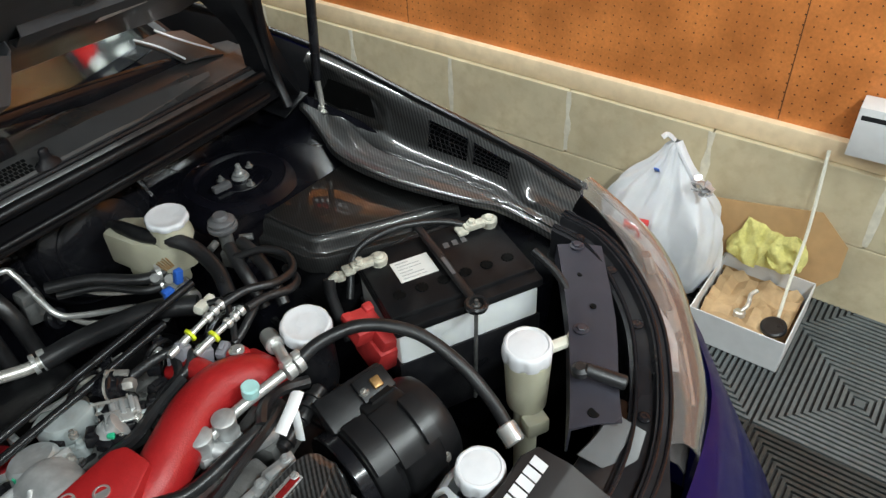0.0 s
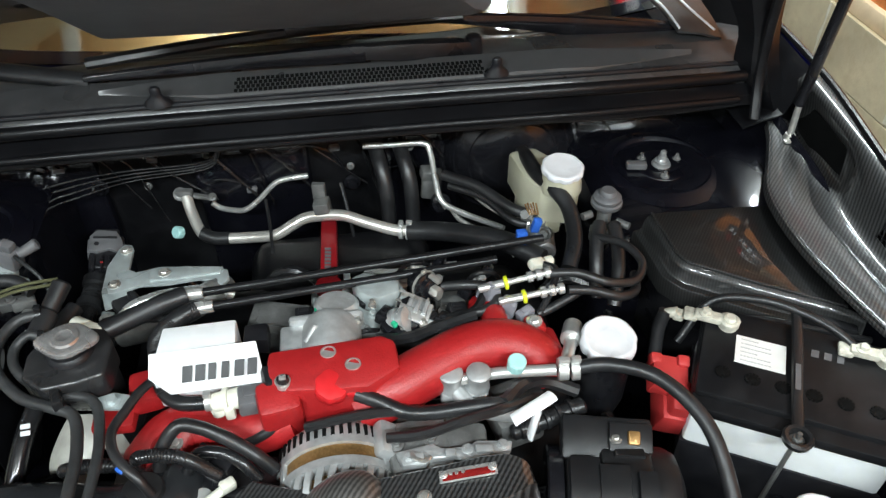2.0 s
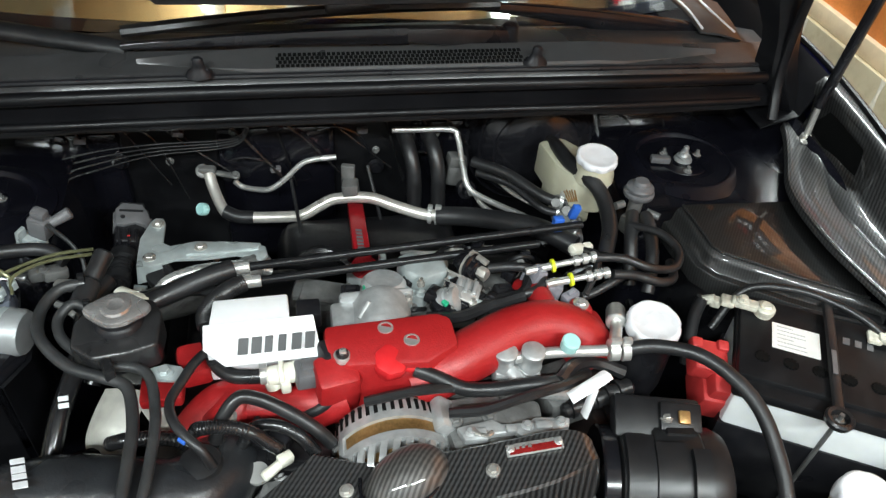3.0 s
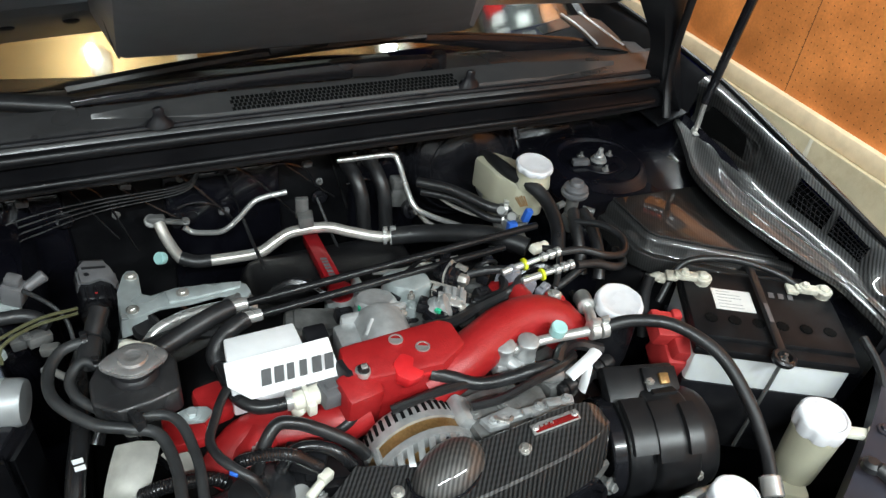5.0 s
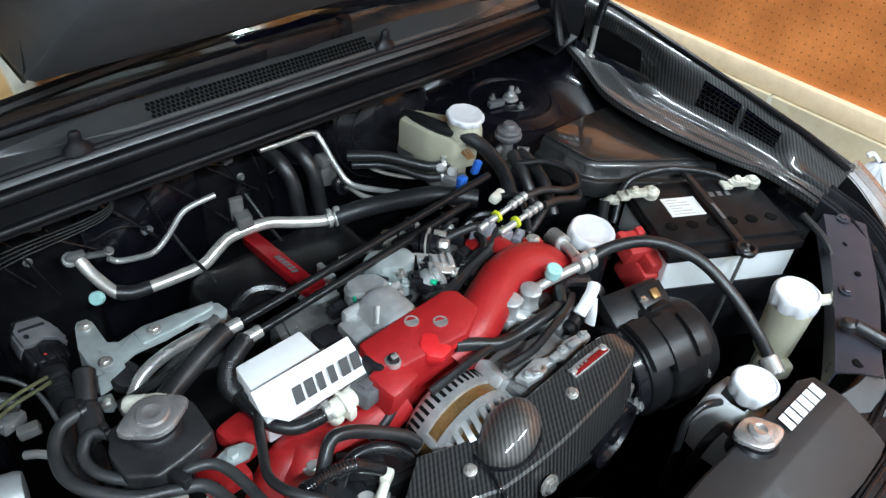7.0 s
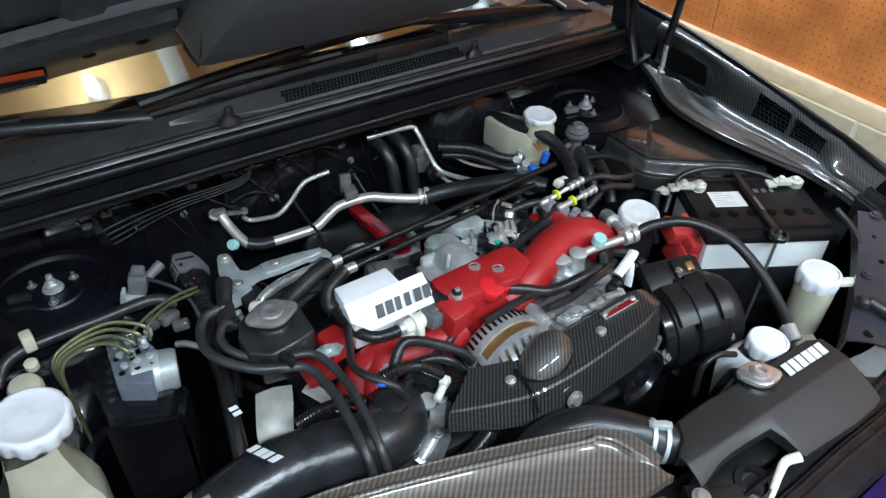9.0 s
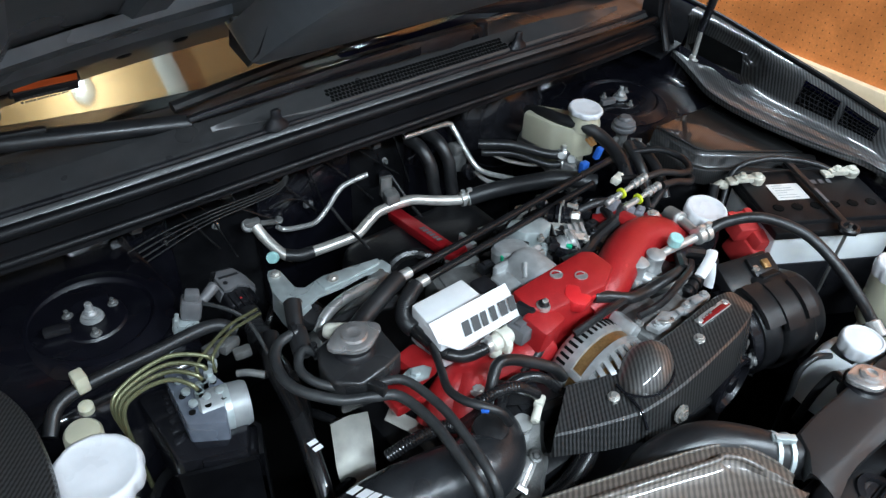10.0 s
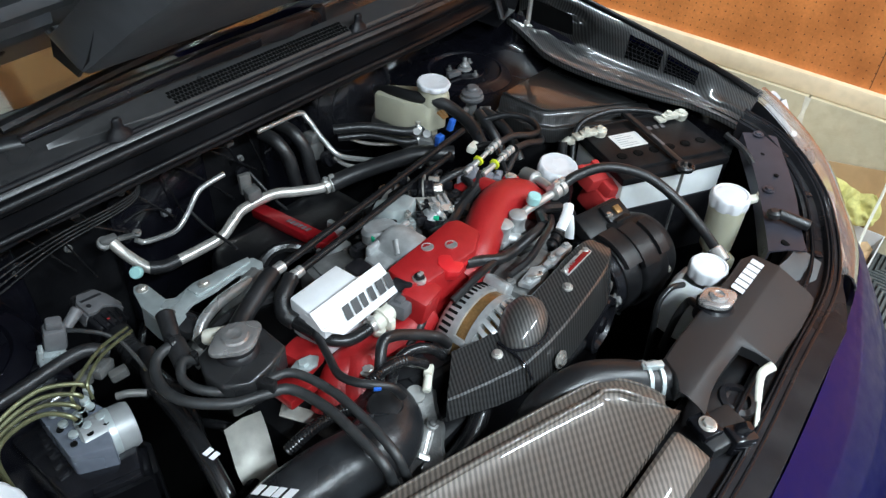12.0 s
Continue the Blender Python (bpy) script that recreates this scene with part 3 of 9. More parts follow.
# front bumper
b = mesh()
rows = []
for x, y, z in [(-0.84, -0.60, 0.74), (-0.80, -0.69, 0.715), (-0.715, -0.785, 0.690), (-0.60, -0.845, 0.686), (-0.35, -0.876, 0.700), (0, -0.892, 0.700), (0.35, -0.876, 0.700), (0.60, -0.845, 0.686), (0.715, -0.785, 0.690), (0.80, -0.69, 0.715), (0.84, -0.60, 0.74)]:
    k = 0.6 * max(0.0, min(1.0, (0.80 - abs(x)) / 0.40))
    rows.append([(x * 0.996, y + 0.006, z - 0.012), (x, y + 0.0, z), (x * 1.006, y - 0.014 - 0.012 * k, z - 0.014), (x * 1.015, y - 0.038 - 0.075 * k, z - 0.075), (x * 1.025, y - 0.085 - 0.125 * k, z - 0.17), (x * 1.03, y - 0.10 - 0.145 * k, 0.40), (x * 1.02, y - 0.05 - 0.10 * k, 0.20)])
loft(b, smooth_rows(rows, 4), 0.003)
part("bumper", b, "paint_blue", car, "deep blue front bumper cover", angle=75)

# headlights
for s in SIDES:
    inn = [(0.771, -0.535, 0.841), (0.764, -0.575, 0.827), (0.740, -0.636, 0.802), (0.694, -0.690, 0.785), (0.648, -0.730, 0.768), (0.575, -0.785, 0.742), (0.500, -0.820, 0.720)]
    out = [(0.812, -0.540, 0.826), (0.812, -0.592, 0.800), (0.812, -0.660, 0.760), (0.776, -0.724, 0.728), (0.714, -0.780, 0.696), (0.625, -0.832, 0.684), (0.520, -0.862, 0.672)]
    rows = []
    for p, q in zip(inn, out):
        p, q = Vector(p), Vector(q)
        mid = (p + q) / 2 + Vector((0.010, -0.008, 0.016))
        q1 = p + (mid - p) * 0.5 + Vector((0.003, -0.003, 0.006))
        rows.append(mirror([p, q1, mid, mid + (q - mid) * 0.5 + Vector((0.003, -0.003, 0.005)), q], s))
    head = mesh()
    loft(head, smooth_rows(rows, 4), 0.003)
    light = part("headlight", head, "lens", car, "clear curved headlight lens over a dark housing")
    b = mesh()
    rows2 = [[Vector(v) + Vector((-0.012 * s, 0.010, -0.030)) for v in r] for r in rows]
    loft(b, smooth_rows(rows2, 3), 0.002)
    part("housing", b, "seat_dark", light, "dark headlight housing")
    b = mesh()
    loft(b, smooth_rows([mirror([(x, y, z - 0.004), (x - 0.010, y + 0.006, z - 0.03), (x - 0.020, y + 0.012, z - 0.10), (x - 0.020, y + 0.012, 0.50)], s) for x, y, z in inn], 3), 0.002)
    part("lamp_back", b, "hinge_black", light, "black back of the lamp housing")
    b = mesh()
    for c, r in (((0.688 * s, -0.745, 0.725), 0.022), ((0.752 * s, -0.672, 0.765), 0.018)):
        lathe(b, c, (0.5 * s, -0.8, 0.35), [(r, 0), (r * 1.05, 0.008), (r * 0.9, 0.012), (r * 0.6, 0.004), (r * 0.2, 0.0)], 24)
    pieces("reflector", b, "alu_bright", light, "bright reflector bowls")
    b = mesh()
    loft(b, smooth_rows([mirror([(0.660, -0.716, 0.772), (0.668, -0.722, 0.770), (0.676, -0.728, 0.764)], s), mirror([(0.630, -0.742, 0.760), (0.642, -0.752, 0.756), (0.654, -0.762, 0.748)], s), mirror([(0.590, -0.772, 0.742), (0.600, -0.780, 0.738), (0.610, -0.790, 0.730)], s)], 4), 0.002)
    part("side_reflector", b, "white", light, "white diffusing reflector at the inner edge")
    for f, r, mat in ((0.30, 0.005, "alu_dark"), (0.62, 0.006, "alu_dark"), (0.85, 0.004, "alu_bright")):
        b = mesh()
        tube(b, mirror([Vector(p).lerp(Vector(q), f) + Vector((-0.006, 0.006, -0.014)) for p, q in zip(inn, out)][1:6], s), r, 8, 6, squash=0.5)
        part("bezel", b, mat, light, "bright curved strip inside the lamp")
    b = mesh()
    box(b, Vector(inn[4]).lerp(Vector(out[4]), 0.45) * 1.0 + Vector((-0.008, 0.010, -0.016)), (0.030, 0.020, 0.012), (0, 20, 40), 0.004) if s > 0 else box(b, mirror([Vector(inn[4]).lerp(Vector(out[4]), 0.45) + Vector((-0.008, 0.010, -0.016))], s)[0], (0.030, 0.020, 0.012), (0, -20, -40), 0.004)
    part("marker", b, "orange", light, "amber marker reflector")

# firewall, aprons, bay floor: the tub
b = mesh()
box(b, (0, 0.185, 0.60), (1.62, 0.03, 0.62))
wall_fire = part("firewall", b, "bay_black", car, "black sound-deadened firewall")
for x, w in ((-0.45, 0.16), (-0.12, 0.2), (0.18, 0.14), (0.55, 0.2)):
    b = mesh()
    box(b, (x, 0.164, 0.62), (w, 0.025, 0.34), bevel=0.012)
    part("pad", b, "bay_paint", wall_fire, "glossy dark pressed panel")
# bay floor: the shadow down there is put into its colour
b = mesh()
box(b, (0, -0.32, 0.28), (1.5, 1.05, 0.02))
part("undertray", b, "dark_gap", car, "bay floor, near-black for its deep shadow")
for s in SIDES:
    b = mesh()
    # apron top round the strut, stepping down to the front
    rows = []
    for y, zi, zo, xi, xo in [(0.17, 0.765, 0.80, 0.43, 0.74), (0.10, 0.775, 0.80, 0.425, 0.735), (0.0, 0.780, 0.795, 0.42, 0.73), (-0.10, 0.770, 0.785, 0.425, 0.73), (-0.145, 0.755, 0.77, 0.44, 0.73), (-0.17, 0.70, 0.74, 0.52, 0.73), (-0.30, 0.64, 0.74, 0.60, 0.73), (-0.55, 0.62, 0.76, 0.62, 0.70)]:
        rows.append(mirror([(xi - 0.004, y, 0.34), (xi - 0.002, y, zi - 0.05), (xi + 0.01, y, zi - 0.01), (xi + 0.03, y, zi), (xo - 0.02, y, zi + 0.006), (xo, y, zo), (xo + 0.03, y, zo + 0.05)], s))
    loft(b, smooth_rows(rows, 3), 0.003)
    part("apron", b, "bay_paint", car, "dark painted inner fender apron")
    b = mesh()
    tx, ty = (0.562, 0.014) if s > 0 else (-0.541, -0.008)
    lathe(b, (tx, ty, 0.772), (0, 0, 1), [(0.106, 0.004), (0.094, 0.009), (0.086, 0.012), (0.081, 0.0125), (0.078, 0.010), (0.075, 0.007), (0.046, 0.007), (0.043, 0.010), (0.028, 0.011), (0.025, 0.010), (0.0, 0.010)], 48)
    tower = part("strut_tower", b, "tower_paint", car, "round strut tower top in dark paint")
    b = mesh()
    lathe(b, (tx, ty, 0.783), (0, 0, 1), [(0.016, 0), (0.015, 0.003), (0.010, 0.005), (0.008, 0.012), (0.0055, 0.014), (0.005, 0.024), (0.004, 0.026)], 20)
    hexbolt(b, (tx, ty, 0.790), r=0.008, h=0.009)
    part("strut_nut", b, "alu", tower, "bright strut rod and nut")
    b = mesh()
    for a in (20, 140, 260):
        p = (tx + 0.034 * math.cos(radians(a)), ty + 0.034 * math.sin(radians(a)), 0.782)
        hexbolt(b, p, r=0.005, h=0.005)
        cyl(b, p, (p[0], p[1], p[2] + 0.010), 0.0030, seg=10)
    pieces("mount_bolt", b, "alu_dark", tower, "three studs with nuts")
    b = mesh()
    box(b, (tx - 0.046, ty - 0.006, 0.790), (0.034, 0.014, 0.012), (0, 0, -12), 0.003)
    pieces("mount_plate", b, "plastic_grey" if s > 0 else "plastic", tower, "small plate on the strut mount")

# carbon inner fender covers: a rolled flange, a shallow trough, a steep wall with a pocket and two vents, an outer ridge
# (y, inner edge, crease, foot of the wall, height of the flange)
CF = [(0.035, 0.744, 0.775, 0.790, 0.834), (-0.005, 0.728, 0.772, 0.786, 0.831), (-0.06, 0.700, 0.758, 0.774, 0.828), (-0.12, 0.668, 0.735, 0.764, 0.826), (-0.18, 0.655, 0.712, 0.761, 0.825), (-0.26, 0.655, 0.710, 0.758, 0.823), (-0.33, 0.667, 0.714, 0.757, 0.820), (-0.40, 0.682, 0.716, 0.755, 0.818), (-0.44, 0.693, 0.712, 0.744, 0.818), (-0.48, 0.690, 0.706, 0.722, 0.818), (-0.515, 0.684, 0.698, 0.711, 0.819), (-0.548, 0.680, 0.694, 0.707, 0.816)]


def swell(y, at, wide):
    return math.exp(-((y - at) / wide) ** 2)


def cover_row(y, xi, xc, xf, zi):
    xo = 0.806 + 0.025 * min(0.0, y + 0.05)
    zo = 0.925 + y * 0.10 - 0.10 * max(0, -y - 0.30) + (0.004 if y < -0.4 else 0)
    end = max(0.0, min(1.0, (-0.43 - y) / 0.08))
    xr, zr = xo - 0.030 - 0.020 * end, zo - 0.008 - 0.014 * end
    bulge = 0.020 * swell(y, -0.215, 0.034)
    dip = 1 - end
    rec = 0.024 * max(0.0, min(1.0, (y + 0.192) / 0.035)) * max(0.0, min(1.0, (0.035 - y) / 0.03))
    return [(xi - 0.001, y, zi - 0.010), (xi - 0.001, y, zi - 0.005), (xi + 0.003, y, zi), (xi + 0.009, y, zi + 0.0015), (xi + (xc - xi) * 0.55, y, zi + 0.0005), (xc - 0.009 * dip - 0.001, y, zi + 0.001), (xc - 0.003, y, zi + 0.004), (xc + 0.002, y, zi + 0.003 + 0.003 * end), (xc + 0.003 + 0.007 * dip, y, zi - 0.003 * dip + 0.006 * end), (xc + (xf - xc) * 0.65, y, zi - 0.003 * dip + 0.008 * end), (xf - 0.004 - bulge * 0.5 + rec * 0.5, y, zi + 0.001 + 0.010 * end - rec * 0.4), (min(xf + 0.002 - bulge + rec, 0.796), y, zi + 0.010 + 0.006 * end - rec * 0.4), (min(xf + (xr - xf) * 0.5 - bulge + rec, 0.797), y, zi + (zr - zi) * 0.52 + bulge * 0.2), (xr - 0.003 - bulge * 0.3 + rec * 0.25, y, zr - 0.010), (xr + 0.004, y, zr - 0.003), (xr + 0.010, y, zr + 0.002), (xr + 0.018, y, zr + 0.003), (xo - 0.006, y, zo - 0.004), (xo - 0.001, y, zo - 0.010), (xo, y, zo - 0.020)]


def shell(b, thick):
    """Give an open sheet an even thickness below its faces."""
    b.normal_update()
    faces, rim = b.faces[:], [e for e in b.edges if len(e.link_faces) == 1]
    low = {v: b.verts.new(v.co - v.normal * thick) for v in b.verts[:]}
    for f in faces:
        b.faces.new([low[v] for v in reversed(f.verts)])
    for e in rim:
        p, q = e.verts
        b.faces.new((p, q, low[q], low[p]))
    bmesh.ops.recalc_face_normals(b, faces=b.faces)


def is_open(y, k):
    """Which stretches of the wall are cut out: the two mesh vents."""
    return 11 <= k <= 12 and (-0.338 < y < -0.262 or -0.424 < y < -0.350)


for s in SIDES:
    rows = []
    for y, xi, xc, xf, zi in CF:
        rows.append(mirror(cover_row(y, xi, xc, xf, zi), s))
    fine = smooth_rows(rows, 7)
    b = mesh()
    grid = [[b.verts.new(Vector(q)) for q in row] for row in fine]
    for a, c in zip(grid, grid[1:]):
        for k in range(len(a) - 1):
            if not is_open((a[k].co.y + c[k].co.y) / 2, k):
                b.faces.new((a[k], a[k + 1], c[k + 1], c[k]))
    bmesh.ops.delete(b, geom=[v for v in b.verts if not v.link_faces], context="VERTS")
    bmesh.ops.recalc_face_normals(b, faces=b.faces)
    if sum(f.normal.z for f in b.faces) < 0:
        bmesh.ops.reverse_faces(b, faces=b.faces)
    shell(b, 0.0022)
    cover = part("fender_cover", b, "carbon_side", car, "glossy carbon fibre inner fender cover", angle=60)
    # added sheet, near-black like the shadow behind the openings
    b = mesh()
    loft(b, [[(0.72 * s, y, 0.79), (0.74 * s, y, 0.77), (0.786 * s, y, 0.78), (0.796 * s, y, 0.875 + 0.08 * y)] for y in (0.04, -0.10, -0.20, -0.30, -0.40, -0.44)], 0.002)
    part("opening_shadow", b, "dark_gap", cover, "near-black sheet added for the shadow below the openings")
    b = mesh()
    tube(b, [Vector(rw_[2]) + Vector((0, 0, -0.001)) for rw_ in fine], 0.0024, 10, 1, smooth=False)
    part("rim", b, "carbon_side", cover, "rolled glossy edge")
    for y0, y1 in ((-0.338, -0.262), (-0.424, -0.350)):
        near = sorted((r for r in fine if y0 - 0.004 < r[0][1] < y1 + 0.004), key=lambda r: r[0][1])
        b = mesh()
        back = Vector((0.003 * s, 0, -0.001))
        for f in (0.12, 0.31, 0.5, 0.69, 0.88):
            tube(b, [Vector(r[11]).lerp(Vector(r[13]), f) + back for r in near], 0.0009, 6, 1, smooth=False)
        n = 10
        for q in range(n):
            r = near[min(len(near) - 1, int((q + 0.5) / n * len(near)))]
            r2 = near[min(len(near) - 1, int((q + 1.5) / n * len(near)))]
            tube(b, [Vector(r[11]) + back, Vector(r2[12]) + back, Vector(r[13]) + back], 0.0009, 6, 1, smooth=False)
        part("vent_mesh", b, "plastic", cover, "black mesh in the vent")
    b = mesh()
    hexbolt(b, (0.752 * s, -0.022, 0.833), r=0.0045, h=0.003)
    part("bolt", b, "steel", cover)
    b = mesh()
    loft(b, smooth_rows([mirror([(0.700, y, 0.830), (0.735, y, 0.842), (0.765, y, 0.850), (0.785, y, z - 0.022), (0.800, y, z - 0.006)], s) for y, z in ((0.52, 0.952), (0.30, 0.944), (0.15, 0.935), (0.03, 0.926))], 3), 0.003)
    part("gutter", b, "hinge_black", car, "black channel beside the hood hinge")
    # dark reflection on the fender lip, added as a near-black tube
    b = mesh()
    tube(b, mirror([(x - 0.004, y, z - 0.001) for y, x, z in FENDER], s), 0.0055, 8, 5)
    part("fender_dark_edge", b, "hinge_black", car, "black edge added for the dark reflection along the fender top")

# fender-top seam clutter at the front: rails and brackets
RAIL = [(0.700, -0.545, 0.825), (0.704, -0.60, 0.808), (0.672, -0.668, 0.786), (0.600, -0.738, 0.760), (0.455, -0.800, 0.735), (0.25, -0.812, 0.732), (0.0, -0.822, 0.728), (-0.25, -0.812, 0.732), (-0.455, -0.800, 0.735), (-0.600, -0.738, 0.760), (-0.672, -0.668, 0.786), (-0.704, -0.60, 0.808), (-0.700, -0.545, 0.825)]
b = mesh()
run = curve_points(RAIL, 6)
rows = []
for i, p in enumerate(run):
    d = (run[min(i + 1, len(run) - 1)] - run[max(i - 1, 0)])
    n = Vector((d.y, -d.x, 0)).normalized()
    if n.dot(Vector((p.x, p.y + 0.3, 0))) < 0:
        n = -n
    wide = 0.034 + 0.032 * max(0.0, min(1.0, (0.47 - abs(p.x)) / 0.10))
    rows.append([p - n * 0.022 + Vector((0, 0, -0.05)), p - n * 0.020, p - n * 0.014 + Vector((0, 0, 0.002)), p - n * 0.010 + Vector((0, 0, -0.008)), p + n * 0.010 + Vector((0, 0, -0.008)), p + n * 0.014 + Vector((0, 0, 0.003)), p + n * wide, p + n * (wide + 0.002) + Vector((0, 0, -0.03))])
loft(b, rows, 0.002)
rail = part("front_rail", b, "plastic", car, "black plastic seal rail behind the bumper")
for d, h in ((-0.012, 0.004), (0.020, 0.003), (0.032, 0.001)):
    b = mesh()
    line = []
    for i, p in enumerate(run):
        q = (run[min(i + 1, len(run) - 1)] - run[max(i - 1, 0)])
        n = Vector((q.y, -q.x, 0)).normalized()
        if n.dot(Vector((p.x, p.y + 0.3, 0))) < 0:
            n = -n
        line.append(p + n * d + Vector((0, 0, h)))
    tube(b, line, 0.0032, 8, 1, smooth=False)
    part("bead", b, "plastic_gloss", rail, "glossy rubber bead")
for p in run[4:-4:6]:
    b = mesh()
    lathe(b, p + Vector((0, 0, -0.0065)), (0, 0, 1), [(0.009, 0), (0.009, 0.002), (0.006, 0.0035), (0.0025, 0.0035), (0.0, 0.0025)], 16)
    part("clip", b, "plastic_gloss", rail, "round push clip")
for s in SIDES:
    b = mesh()
    loft(b, smooth_rows([mirror(r, s) for r in ([(0.668, -0.562, 0.785), (0.670, -0.564, 0.812), (0.690, -0.592, 0.813), (0.706, -0.618, 0.808)], [(0.565, -0.638, 0.760), (0.567, -0.640, 0.787), (0.585, -0.668, 0.789), (0.602, -0.694, 0.785)], [(0.468, -0.695, 0.735), (0.470, -0.697, 0.770), (0.492, -0.722, 0.772), (0.512, -0.744, 0.768)], [(0.420, -0.720, 0.720), (0.422, -0.722, 0.764), (0.446, -0.746, 0.766), (0.470, -0.770, 0.761)])], 3), 0.003)
    for x, y, z in ((0.682, -0.590, 0.813), (0.560, -0.664, 0.786)):
        hexbolt(b, (x * s, y, z), r=0.007, h=0.005)
    bracket = part("lamp_bracket", b, "bracket_grey", car, "dark grey stamped side bracket")
    b = mesh()
    loft(b, smooth_rows([mirror([(0.478, -0.752, 0.764), (0.486, -0.770, 0.747), (0.491, -0.795, 0.737)], s), mirror([(0.442, -0.752, 0.757), (0.452, -0.776, 0.738), (0.458, -0.801, 0.728)], s), mirror([(0.405, -0.744, 0.750), (0.418, -0.772, 0.730), (0.430, -0.806, 0.718)], s)], 3), 0.003)
    part("foot", b, "foot_grey", bracket, "lighter grey lower flange")
    for x, y, z, r in ((0.458, -0.736, 0.7668, 0.0075), (0.640, -0.618, 0.8010, 0.0045), (0.600, -0.660, 0.7935, 0.0045)):
        b = mesh()
        lathe(b, (x * s, y, z - 0.001), (0.1 * s, -0.15, 1), [(r, 0), (r, 0.0022), (r * 0.5, 0.0026), (0, 0.0026)], 18)
        part("hole", b, "dark_gap", bracket, "dark round hole")
    b = mesh()
    cyl(b, (0.497 * s, -0.702, 0.790), (0.514 * s, -0.752, 0.778), 0.0085, 0.010, 16, 0.002)
    lathe(b, (0.495 * s, -0.698, 0.782), (0, 0.1, 1), [(0.012, 0), (0.012, 0.008), (0.007, 0.012), (0, 0.012)], 18)
    part("rubber_stop", b, "rubber", bracket, "black rubber stop")
    b = mesh()
    tube(b, mirror([(0.635, -0.545, 0.815), (0.618, -0.60, 0.800), (0.585, -0.66, 0.755), (0.56, -0.70, 0.70), (0.55, -0.71, 0.60)], s), 0.006, 8)
    part("harness", b, "rubber", car)

# added unseen panels: near-black, they close the view through to the floor
for s in SIDES:
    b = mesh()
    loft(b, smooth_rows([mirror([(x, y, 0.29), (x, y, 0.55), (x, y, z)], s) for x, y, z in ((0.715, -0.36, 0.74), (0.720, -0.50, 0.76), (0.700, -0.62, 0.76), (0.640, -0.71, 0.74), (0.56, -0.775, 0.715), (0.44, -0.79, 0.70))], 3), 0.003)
    part("inner_panel", b, "dark_gap", car, "unseen near-black panel closing the view below the lamp")

# lower core: radiator face and dark mass below
b = mesh()
box(b, (0.0, -0.765, 0.55), (1.06, 0.05, 0.36), bevel=0.006)
part("radiator_core", b, "bay_black", car, "dark radiator core")

# cowl


def cowl_y(x):
    return 0.018 + 0.10 * max(0.0, abs(x) - 0.42) ** 1.2 * 2.2


def cowl_z(x):
    return 0.935 - 0.10 * max(0.0, abs(x) - 0.40)


b = mesh()
rows = []
for x in [v / 24 * 0.76 for v in range(-24, 25)]:
    y, z = cowl_y(x), cowl_z(x)
    rows.append([(x, y + 0.020, z - 0.07), (x, y + 0.018, z - 0.005), (x, y + 0.026, z + 0.006), (x, y + 0.042, z + 0.014), (x, y + 0.088, z + 0.022), (x, y + 0.10, z + 0.012), (x, y + 0.150, z + 0.014), (x, y + 0.215, z - 0.010)])
loft(b, rows, 0.003)
cowl = part("cowl", b, "cowl_plastic", car, "dark grey textured cowl panel below the windshield")
b = mesh()
rows = []
for k in range(41):
    x = -0.30 + 0.92 * k / 40
    w = min(1.0, (k + 0.3) / 7, (40.6 - k) / 9)
    y, z, m = cowl_y(x), cowl_z(x), 0.060
    rows.append([(x, y + m - 0.024 * w, z + 0.0085 + 0.004 * (1 - w)), (x, y + m - 0.021 * w, z + 0.0160), (x, y + m, z + 0.0192), (x, y + m + 0.028 * w, z + 0.0240), (x, y + m + 0.031 * w, z + 0.0200)])
loft(b, rows, 0)
part("cowl_top", b, "cowl_satin", cowl, "smooth satin grey raised strip of the cowl")
b = mesh()
for k in range(52):
    x = -0.105 + 0.365 * k / 51
    for r in range(4):
        y = cowl_y(x) + 0.0435 + 0.0085 * r
        box(b, (x + (0.0035 if r % 2 else 0), y, cowl_z(x) + 0.0171 + 0.00150 * r), (0.0050, 0.0062, 0.0014), (10, 0, 0))
part("grille", b, "dark_gap", cowl, "rows of small intake openings")
for x, y, z in ((-0.213, 0.040, 0.953), (0.283, 0.052, 0.953)):
    b = mesh()
    lathe(b, (x, y + 0.006, z - 0.004), (0, -0.1, 1), [(0.020, 0), (0.017, 0.006), (0.010, 0.012), (0.008, 0.018), (0.008, 0.026), (0.005, 0.029)], 18, squash=0.7)
    part("washer_nozzle", b, "plastic", cowl, "small black washer nozzle")
b = mesh()
tube(b, [(x, cowl_y(x) + 0.004, cowl_z(x) + 0.000) for x in (-0.70, -0.64, -0.42, -0.2, 0.0, 0.2, 0.42, 0.64, 0.70)], 0.0095, 12, 6)
part("hood_seal", b, "hinge_black", car, "black rubber hood seal along the cowl")
b = mesh()
tube(b, [(x, cowl_y(x) - 0.012, cowl_z(x) - 0.034) for x in (-0.69, -0.64, -0.42, -0.2, 0.0, 0.2, 0.42, 0.64, 0.69)], 0.006, 10, 6)
part("cowl_lip", b, "hinge_black", car, "dark rolled lip under the seal")
b = mesh()
tube(b, [(x, cowl_y(x) + 0.030, cowl_z(x) + 0.0095) for x in (-0.70, -0.42, -0.2, 0.0, 0.2, 0.42, 0.70)], 0.0045, 8, 6)
part("cowl_bead", b, "plastic", cowl, "raised bead along the cowl edge")
b = mesh()
rows = []
